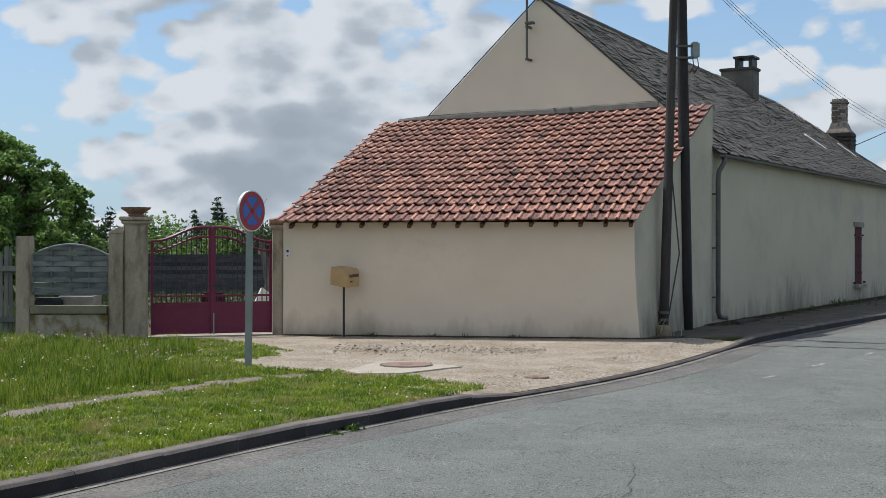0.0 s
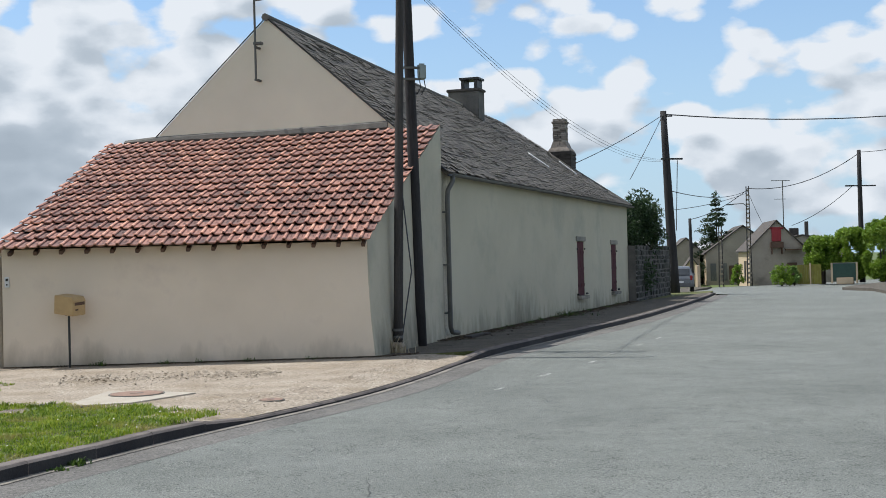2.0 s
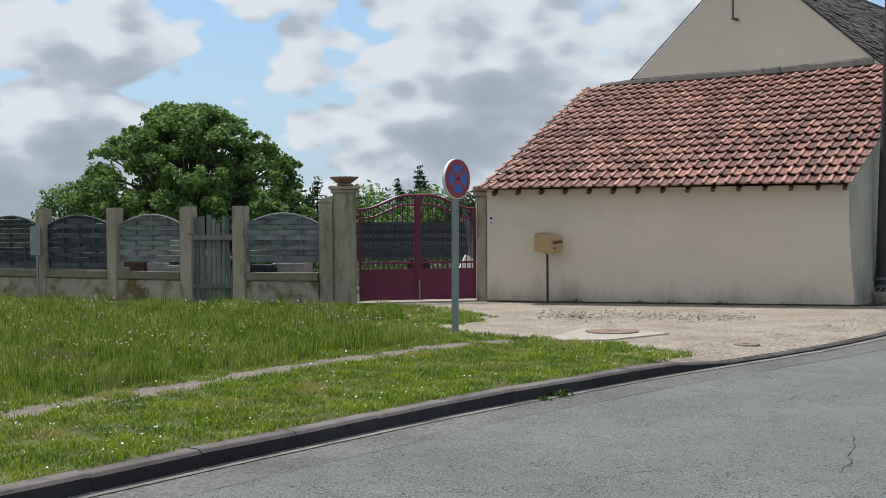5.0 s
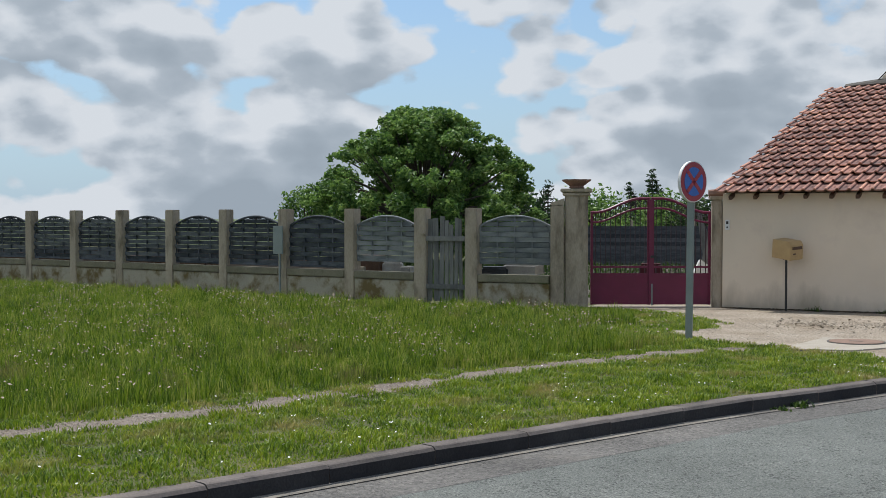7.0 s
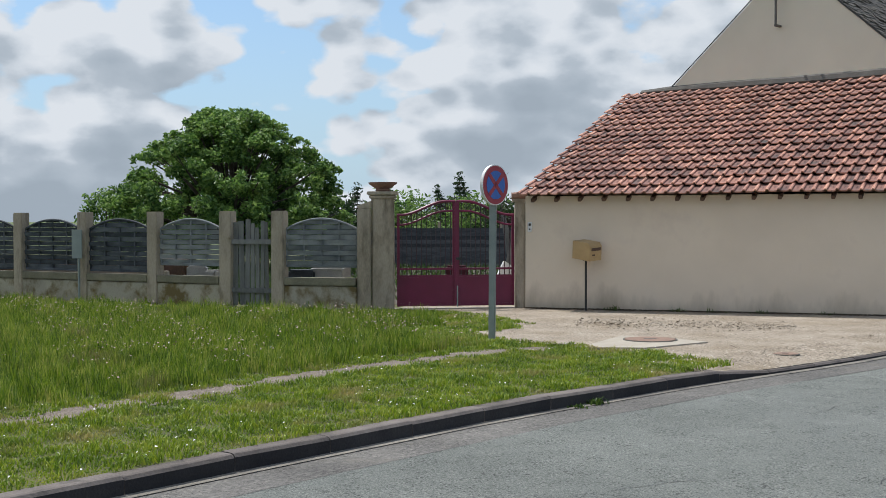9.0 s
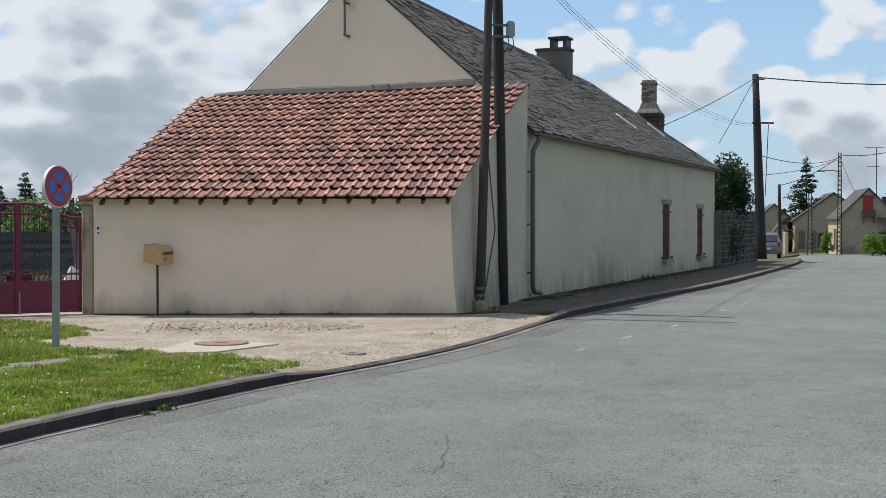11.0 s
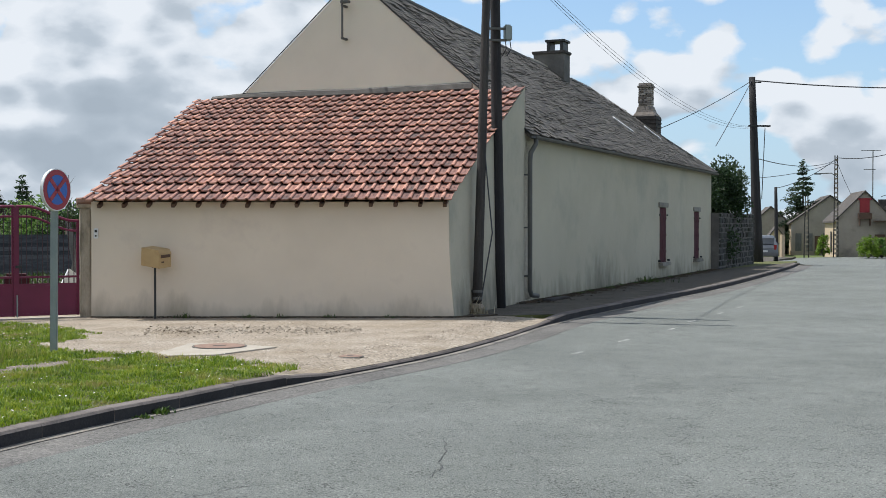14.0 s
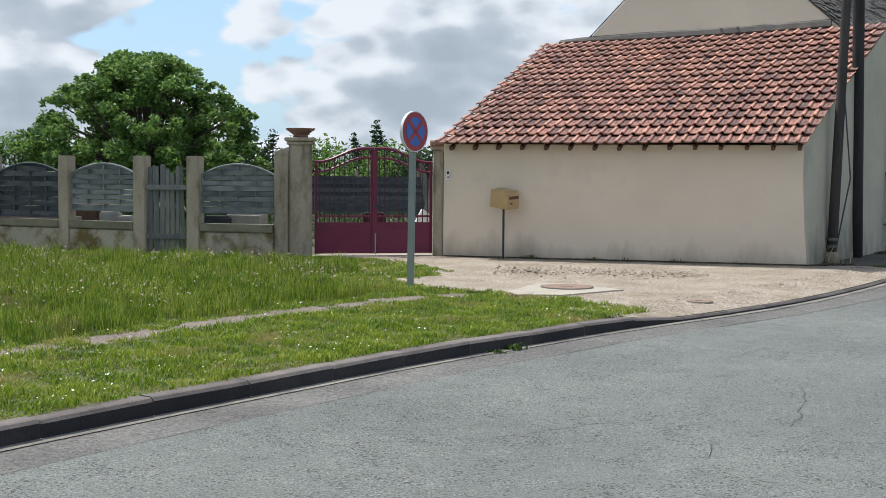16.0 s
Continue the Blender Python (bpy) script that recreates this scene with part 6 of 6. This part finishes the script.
def car(at, yaw):
    """A small hatchback, nose along +x of its own frame."""
    ob = thing("parked_car", "small silver hatchback parked at the corner", "car", pose(*at, 0, 0, yaw))
    side = [(-1.82, 0.32), (-1.9, 0.5), (-1.88, 0.8), (-1.8, 0.96), (-1.5, 1.36), (-1.3, 1.44), (-0.2, 1.47), (0.35, 1.4), (1.0, 1.0), (1.7, 0.86), (1.86, 0.62), (1.83, 0.32)]
    bm = bmesh.new()
    rows = []
    for y, inset in ((-0.82, 0.08), (-0.76, 0.0), (0.76, 0.0), (0.82, 0.08)):
        tuck = [0.2 * max(0.0, (z - 0.9) / 0.5) for _, z in side]
        rows.append([bm.verts.new((x * (1 - inset * 0.3), math.copysign(abs(y) - tk, y), z - inset * (0.3 if z > 1 else 0))) for (x, z), tk in zip(side, tuck)])
    for a, b in zip(rows, rows[1:]):
        for i in range(len(side)):
            j = (i + 1) % len(side)
            bm.faces.new((a[i], a[j], b[j], b[i]))
    bm.faces.new(rows[0])
    bm.faces.new(rows[-1][::-1])
    part("body", bm, M_SILVER, ob)
    part("rear_window", box((0.03, 1.16, 0.42), (-1.675, 0, 1.165), 0.01, turn=Matrix.Rotation(0.64, 4, "Y")), M_GLASS, ob, "dark rear window")
    part("windscreen", box((0.03, 1.15, 0.5), (0.78, 0, 1.17), 0.01, turn=Matrix.Rotation(-0.95, 4, "Y")), M_GLASS, ob)
    for s in (-1, 1):
        part("side_window", box((1.5, 0.02, 0.3), (-0.45, s * 0.705, 1.2), 0.005), M_GLASS, ob)
        part("tail_lamp", box((0.06, 0.16, 0.28), (-1.86, s * 0.66, 0.83), 0.02), M_LAMPRED, ob)
        part("door_mirror", box((0.1, 0.16, 0.1), (0.6, s * 0.86, 1.0), 0.02), M_SILVER, ob)
        for x in (-1.2, 1.2):
            w = new("wheel")
            w.parent = ob
            w.location = (x, s * 0.72, 0.29)
            turn = Matrix.Rotation(math.pi / 2, 4, "X")
            part("tyre", disc(0.29, 0.18, 24, m=turn), M_TYRE, w)
            part("rim", disc(0.18, 0.19, 16, m=turn), M_SILVER, w)
    part("rear_bumper", box((0.14, 1.5, 0.22), (-1.9, 0, 0.46), 0.04), M_SILVER, ob)
    part("number_plate", box((0.02, 0.5, 0.1), (-1.985, 0, 0.62), 0.003), M_WHITE, ob)
    return ob


car((28.05, 67.2, -0.06 + ground_z(28.05, 67.2)), 68)


def gabled_house(label, p, q, depth, eaves, peak, wall, roof_material, base=-1.4, over=0.25, side_wall=None):
    """Its gable stands on the line from p to q, and the house runs back from there."""
    m, w = along(p, q)
    ob = thing("house", label, "house", m)
    bm = bmesh.new()
    outline = [(0, base), (w, base), (w, eaves), (w / 2, peak), (0, eaves)]
    a = [bm.verts.new((x, 0, z)) for x, z in outline]
    b = [bm.verts.new((x, 0.3, z)) for x, z in outline]
    bm.faces.new(a)
    bm.faces.new(b[::-1])
    for k in range(5):
        bm.faces.new((a[k], a[(k + 1) % 5], b[(k + 1) % 5], b[k]))
    part("gable_wall", bm, wall, ob)
    for x in (0.13, w - 0.13):
        part("side_wall", box((0.25, depth, eaves - base), (x, depth / 2 + 0.31, (eaves + base) / 2)), side_wall or wall, ob)
    rise = (peak - eaves) / (w / 2)
    for s in (0, 1):
        bm = bmesh.new()
        x0, x1 = (-over, w / 2) if s == 0 else (w + over, w / 2)
        z0, z1 = eaves - over * rise, peak
        quad = [(x0, -0.2, z0), (x1, -0.2, z1), (x1, depth + 0.4, z1), (x0, depth + 0.4, z0)]
        lo = [bm.verts.new((x, y, z + 0.02)) for x, y, z in quad]
        hi = [bm.verts.new((x, y, z + 0.16)) for x, y, z in quad]
        bm.faces.new(lo)
        bm.faces.new(hi[::-1])
        for k in range(4):
            bm.faces.new((lo[k], hi[k], hi[(k + 1) % 4], lo[(k + 1) % 4]))
        part("roof_slope", bm, roof_material, ob)
    return ob, w


far1, w = gabled_house("small gabled house with a red attic shutter", (51.75, 107.3), (56.5, 105.65), 9, 2.2, 4.72, M_OLDHOUSE, M_OLDROOF, side_wall=M_TANHOUSE)
hatch = part("attic_shutter", box((0.85, 0.08, 1.15), (w / 2 - 0.05, -0.05, 3.45), 0.01), M_BRIGHTRED, far1, "bright red attic shutter")
part("shutter_lintel", box((1.25, 0.1, 0.16), (w / 2 - 0.05, -0.06, 4.1), 0.01), M_BRIGHTRED, hatch)
part("balcony", box((1.15, 0.55, 0.55), (w / 2 - 0.05, -0.28, 2.55), 0.02), M_WOOD_DARK, far1, "dark wooden loading balcony")
part("strut", box((0.08, 0.5, 0.6), (w / 2 - 0.5, -0.26, 2.0), 0.01), M_WOOD_DARK, far1)
part("strut", box((0.08, 0.5, 0.6), (w / 2 + 0.4, -0.26, 2.0), 0.01), M_WOOD_DARK, far1)
part("porch_roof", box((1.5, 0.9, 0.1), (w / 2 + 1.45, -0.45, 2.1), 0.02), M_WOOD_DARK, far1)
part("porch_door", box((0.9, 0.06, 1.9), (w / 2 + 1.3, -0.03, -0.05), 0.01), M_WOOD_DARK, far1)
for y in (1.6, 3.6):
    part("side_shutter", box((0.06, 0.9, 1.9), (-0.04, y, 0.2), 0.01), M_OLDROOF, far1)
far2, w = gabled_house("grey gabled barn with a steep brown roof", (53.8, 121.6), (61.0, 119.1), 9, 1.97, 4.67, M_OLDHOUSE, M_OLDROOF, side_wall=M_TANHOUSE)
for x in (0.7, 1.8, 3.4):
    part("shutter", box((0.6, 0.08, 1.8), (x, -0.04, 0.0), 0.01), M_STAKE, far2)
part("wooden_gate", box((1.2, 0.1, 1.7), (2.9, -0.06, -0.2), 0.01), M_WOOD_DARK, far2)
far3, w = gabled_house("long low house behind the hedges", (58.6, 118.6), (66.4, 116.2), 7, 2.8, 3.5, M_OLDHOUSE, M_OLDROOF)
part("chimney", box((0.9, 0.6, 1.3), (3.6, 2.0, 3.7), 0.03), M_BRICK, far3)
part("chimney", box((0.35, 0.35, 2.2), (4.9, 2.0, 3.9), 0.03), M_BRICK, far3)
gabled_house("pale grey house far along the street", (52.0, 126.0), (54.6, 125.1), 9, 2.4, 3.6, M_OLDHOUSE, M_OLDROOF)
gabled_house("pale grey shed far along the street", (49.9, 118.0), (51.2, 117.5), 6, 0.6, 1.5, M_TANHOUSE, M_OLDROOF)
for k in range(7):
    p = Vector((45.2, 104.0)).lerp(Vector((47.9, 110.3)), k / 6)
    ob = part("gate_post", box((0.35, 0.3, 2.3), (0, 0, 0.9), 0.03), M_TANHOUSE)
    ob.matrix_basis = pose(p.x, p.y, -1.2, 0, 0, 20)
    tagged(ob, "pale rendered wall post by the street", "wall post", "wall posts")
conifer("tall thin fir behind the far houses", (56.4, 124.6, -1.0), 9.4, 3.4, 61, 9000, M_NEEDLE, 0.022)
mast2 = thing("aerial_mast", "tall thin aerial mast on the far house", "aerial")
part("tube", tube([(56.3, 109.3, 2.9), (56.3, 109.3, 8.7)], 0.05, 6), M_ZINC, mast2)
part("boom", box((1.9, 0.05, 0.05), (56.1, 109.3, 8.65), 0), M_ZINC, mast2)
part("element", box((1.2, 0.05, 0.05), (56.0, 109.3, 6.9), 0), M_ZINC, mast2)


def lattice_pole(label, at, height, lamp=False):
    ob = thing("lattice_pole", label, "utility pole", pose(*at))
    for s in (-1, 1):
        part("flange", tube([(s * 0.22, 0, -0.2), (s * 0.12, 0, height)], [0.06, 0.05], 4), M_POLE_GREY, ob)
    k = 0
    z = 0.2
    while z < height - 0.2:
        part("web", box((0.36 - 0.2 * z / height, 0.1, 0.16), (0, 0, z), 0.01), M_CONCRETE, ob)
        z += 0.42
    if lamp:
        part("lamp_arm", tube([(0, -0.1, height - 1.9), (-0.6, -0.3, height - 1.6), (-1.7, -0.4, height - 1.65)], 0.04, 6), M_ZINC, ob)
        part("lamp_head", box((0.7, 0.2, 0.12), (-1.95, -0.4, height - 1.68), 0.03), M_ZINC, ob)
    return ob


lattice_pole("dark lattice concrete pole with a street lamp", (51.3, 106.4, -1.0), 9.0, True)
lattice_pole("slim pale lattice concrete pole", (48.6, 106.6, -1.0), 5.4)
pole("utility_pole", "far timber pole above the hedges", ((59.7, 101.4, -1.0), (59.7, 101.4, 10.8)), 0.26, 0.17, M_POLE)
arm = part("crossarm", box((3.0, 0.12, 0.12), (59.7, 101.3, 7.6), 0.01), M_BLACK, bpy.data.objects["utility_pole.003"])
pole("utility_pole", "distant timber pole behind the garden wall", ((29.45, 74.1, -0.4), (29.45, 74.1, 5.2)), 0.17, 0.12, M_POLE)
pole("utility_pole", "distant timber pole along the street", ((45.1, 105.0, -1.0), (45.0, 105.0, 5.1)), 0.18, 0.13, M_POLE)
pole("utility_pole", "very distant timber pole", ((44.6, 124.0, -1.0), (44.6, 124.0, 4.2)), 0.16, 0.12, M_POLE)
end_pole = pole("utility_pole", "timber pole with a street lamp across the street", ((47.0, 62.0, -0.3), (47.0, 62.0, 10.2)), 0.2, 0.13, M_POLE)
part("lamp_arm", tube([(47.0, 62.0, 8.0), (45.0, 62.4, 8.5), (41.5, 63.2, 8.45)], 0.05, 6), M_ZINC, end_pole)
part("lamp_head", box((1.0, 0.3, 0.14), (41.3, 63.2, 8.4), 0.04), M_ZINC, end_pole)
cable((23.3, 57.1, 8.65), (47.0, 62.0, 10.1), 0.62, 0.03)
cable((59.7, 101.4, 10.6), (47.0, 62.0, 10.1), 0.7, 0.03)
cable((59.7, 101.4, 10.5), (51.3, 106.4, 7.8), 1.0, 0.035)
cable((59.0, 101.4, 7.6), (57.5, 110, 4.4), 0.4, 0.03)
cable((51.3, 106.4, 7.7), (45.0, 105.0, 5.0), 0.4, 0.03)
cable((51.3, 106.4, 7.6), (23.3, 57.1, 5.0), 0.5, 0.022)
cable((51.3, 106.4, 7.4), (29.4, 74.1, 4.6), 0.3, 0.022)
cable((23.9, 57.0, 6.4), (23.75, 57.0, 3.0), 0.0, 0.02)
cable((51.3, 106.4, 7.6), (53.5, 108.0, 4.6), 0.1, 0.02)

# hedges and small things across the bend
HB = -0.98
def clipped_hedge(label, at, half, low, top, leaves, seed):
    """Rounded clipped shape of small leaves, thick at its surface, on dark stems."""
    ob = thing("hedge", label, "hedge", pose(*at))
    rng = random.Random(seed)
    bm = bmesh.new()
    for k in range(3):
        tube([(0.25 * (k - 1), 0.1 * k, -0.1), (0.3 * (k - 1), 0, (low + top) / 2)], [0.14, 0.07], 6, bm)
    part("stem", bm, M_BARK, ob)
    centres, radii = [], []
    mid, tall = (low + top) / 2, (top - low) / 2
    for k in range(170):
        d = Vector((rng.gauss(0, 1), rng.gauss(0, 1), rng.gauss(0, 1))).normalized()
        d = Vector([math.copysign(abs(c) ** 0.55, c) for c in d])
        centres.append((d.x * half * 0.8, d.y * half * 0.8, mid + d.z * tall * 0.84))
        radii.append(0.34 + 0.14 * rng.random())
    leaves_mesh("foliage", centres, radii, leaves * 2, 0.17, M_LEAF_LIGHT, ob, seed, 0.9)
    return ob


clipped_hedge("clipped round green hedge on dark stems", (56.5, 102.6, HB), 1.4, 1.35, 4.1, 9000, 71)
clipped_hedge("tall clipped green hedge", (58.5, 101.2, HB), 1.2, 0.2, 4.9, 9000, 72)
clipped_hedge("tall clipped green hedge", (59.9, 98.2, HB), 1.6, 0.2, 5.5, 11000, 73)
clipped_hedge("tall clipped green hedge", (61.9, 95.4, HB), 1.6, 0.2, 5.6, 9000, 74)
tree("loose pale green tree behind the hedges", (65.5, 103.5, HB), 8.6, 2.6, 22, 6000, 0.2, M_LEAF_LIGHT, 77, 0.15, 0.3)
bush("flowering green shrub by the far house", (51.9, 101.4, HB), 0.95, 1.9, 2500, 0.13, M_LEAF_LIGHT, 78)
bush("green shrub by the far house", (53.0, 101.2, HB), 0.7, 1.7, 1600, 0.13, M_LEAF, 79)
bush("green climber by the far barn", (50.2, 106.5, HB), 0.6, 1.9, 1200, 0.13, M_LEAF_LIGHT, 80)
olive = thing("board_fence", "olive green board fence by the hedge", "fence", pose(53.3, 101.0, HB, 0, 0, -22))
for k in range(13):
    part("board", box((0.145, 0.03, 1.7), (k * 0.155, 0, 0.85), 0.004), M_OLIVE, olive)
part("post", box((0.12, 0.12, 1.85), (1.0, -0.05, 0.9), 0.01), M_TANHOUSE, olive)
green = thing("metal_gate", "dark green sheet metal gate between pale posts", "gate", pose(56.25, 100.35, HB, 0, 0, -30))
part("sheet", box((1.9, 0.05, 1.55), (0.95, 0, 0.95), 0.01), M_GREENGATE, green)
part("frame_rail", box((1.95, 0.08, 0.07), (0.95, 0, 1.76), 0.01), M_STAKE, green)
for x in (-0.1, 2.0):
    part("post", box((0.16, 0.16, 1.8), (x, 0, 0.9), 0.01), M_TANHOUSE, green)
block("low_kerb_wall", "low pale wall before the green gate", "wall", (1.4, 0.25, 0.55), (56.9, 99.5, HB - 0.05), -30, M_TANHOUSE)

# ---- wear on the road ----
crack_rng = random.Random(33)


def crack(start, way, length, width, label):
    """A thin wandering crack in the asphalt."""
    p, a = Vector(start), math.atan2(way[1], way[0])
    pts = [p.copy()]
    for k in range(int(length / 0.12)):
        a += crack_rng.uniform(-0.55, 0.55)
        a += 0.25 * (math.atan2(way[1], way[0]) - a)
        p = p + 0.12 * Vector((math.cos(a), math.sin(a)))
        pts.append(p.copy())
    bm = bmesh.new()
    rows = []
    for k, q in enumerate(pts):
        d = (pts[min(k + 1, len(pts) - 1)] - pts[max(k - 1, 0)]).normalized()
        w = width * crack_rng.uniform(0.3, 1.0) * (1 - abs(2 * k / len(pts) - 1) ** 4)
        rows.append([bm.verts.new((q.x - d.y * w, q.y + d.x * w, -0.121)), bm.verts.new((q.x + d.y * w, q.y - d.x * w, -0.121))])
    for r, s in zip(rows, rows[1:]):
        bm.faces.new((r[0], r[1], s[1], s[0]))
    return tagged(part("road_crack", bm, M_BLACK), label, "crack", "road cracks", "structure")


for start, way, length in (((1.2, 9.0), (0.55, 0.83), 3.2), ((2.8, 12.5), (0.6, 0.8), 2.6), ((1.0, 12.2), (0.5, 0.85), 2.2), ((4.3, 15.5), (0.55, 0.83), 4.0), ((0.5, 7.9), (0.75, 0.6), 1.6), ((2.2, 9.4), (-0.3, 0.95), 1.2), ((6.0, 17.0), (0.6, 0.8), 2.5), ((3.4, 10.2), (0.8, 0.5), 1.4), ((-0.6, 8.6), (0.6, 0.8), 1.3), ((5.4, 12.6), (0.3, 0.95), 1.8)):
    crack(start, way, length * 0.7, 0.0045, "fine dark crack in the asphalt")


# worn traces of a painted line
mark_rng = random.Random(8)
for x, y in ((4.66, 17.9), (5.92, 19.75), (7.43, 21.8), (8.38, 23.43), (9.73, 25.47), (10.9, 27.36)):
    bm = bmesh.new()
    outline = []
    for k in range(14):
        a = 2 * math.pi * k / 14
        lx, ly = 0.34 * math.cos(a) * mark_rng.uniform(0.6, 1.1), 0.055 * math.sin(a) * mark_rng.uniform(0.5, 1.2)
        outline.append(bm.verts.new((x + lx * 0.54 - ly * 0.84, y + lx * 0.84 + ly * 0.54, -0.1205)))
    bm.faces.new(outline)
    tagged(part("road_marking", bm, M_MARK), "worn white trace of a road marking", "road marking", "road markings", "structure")
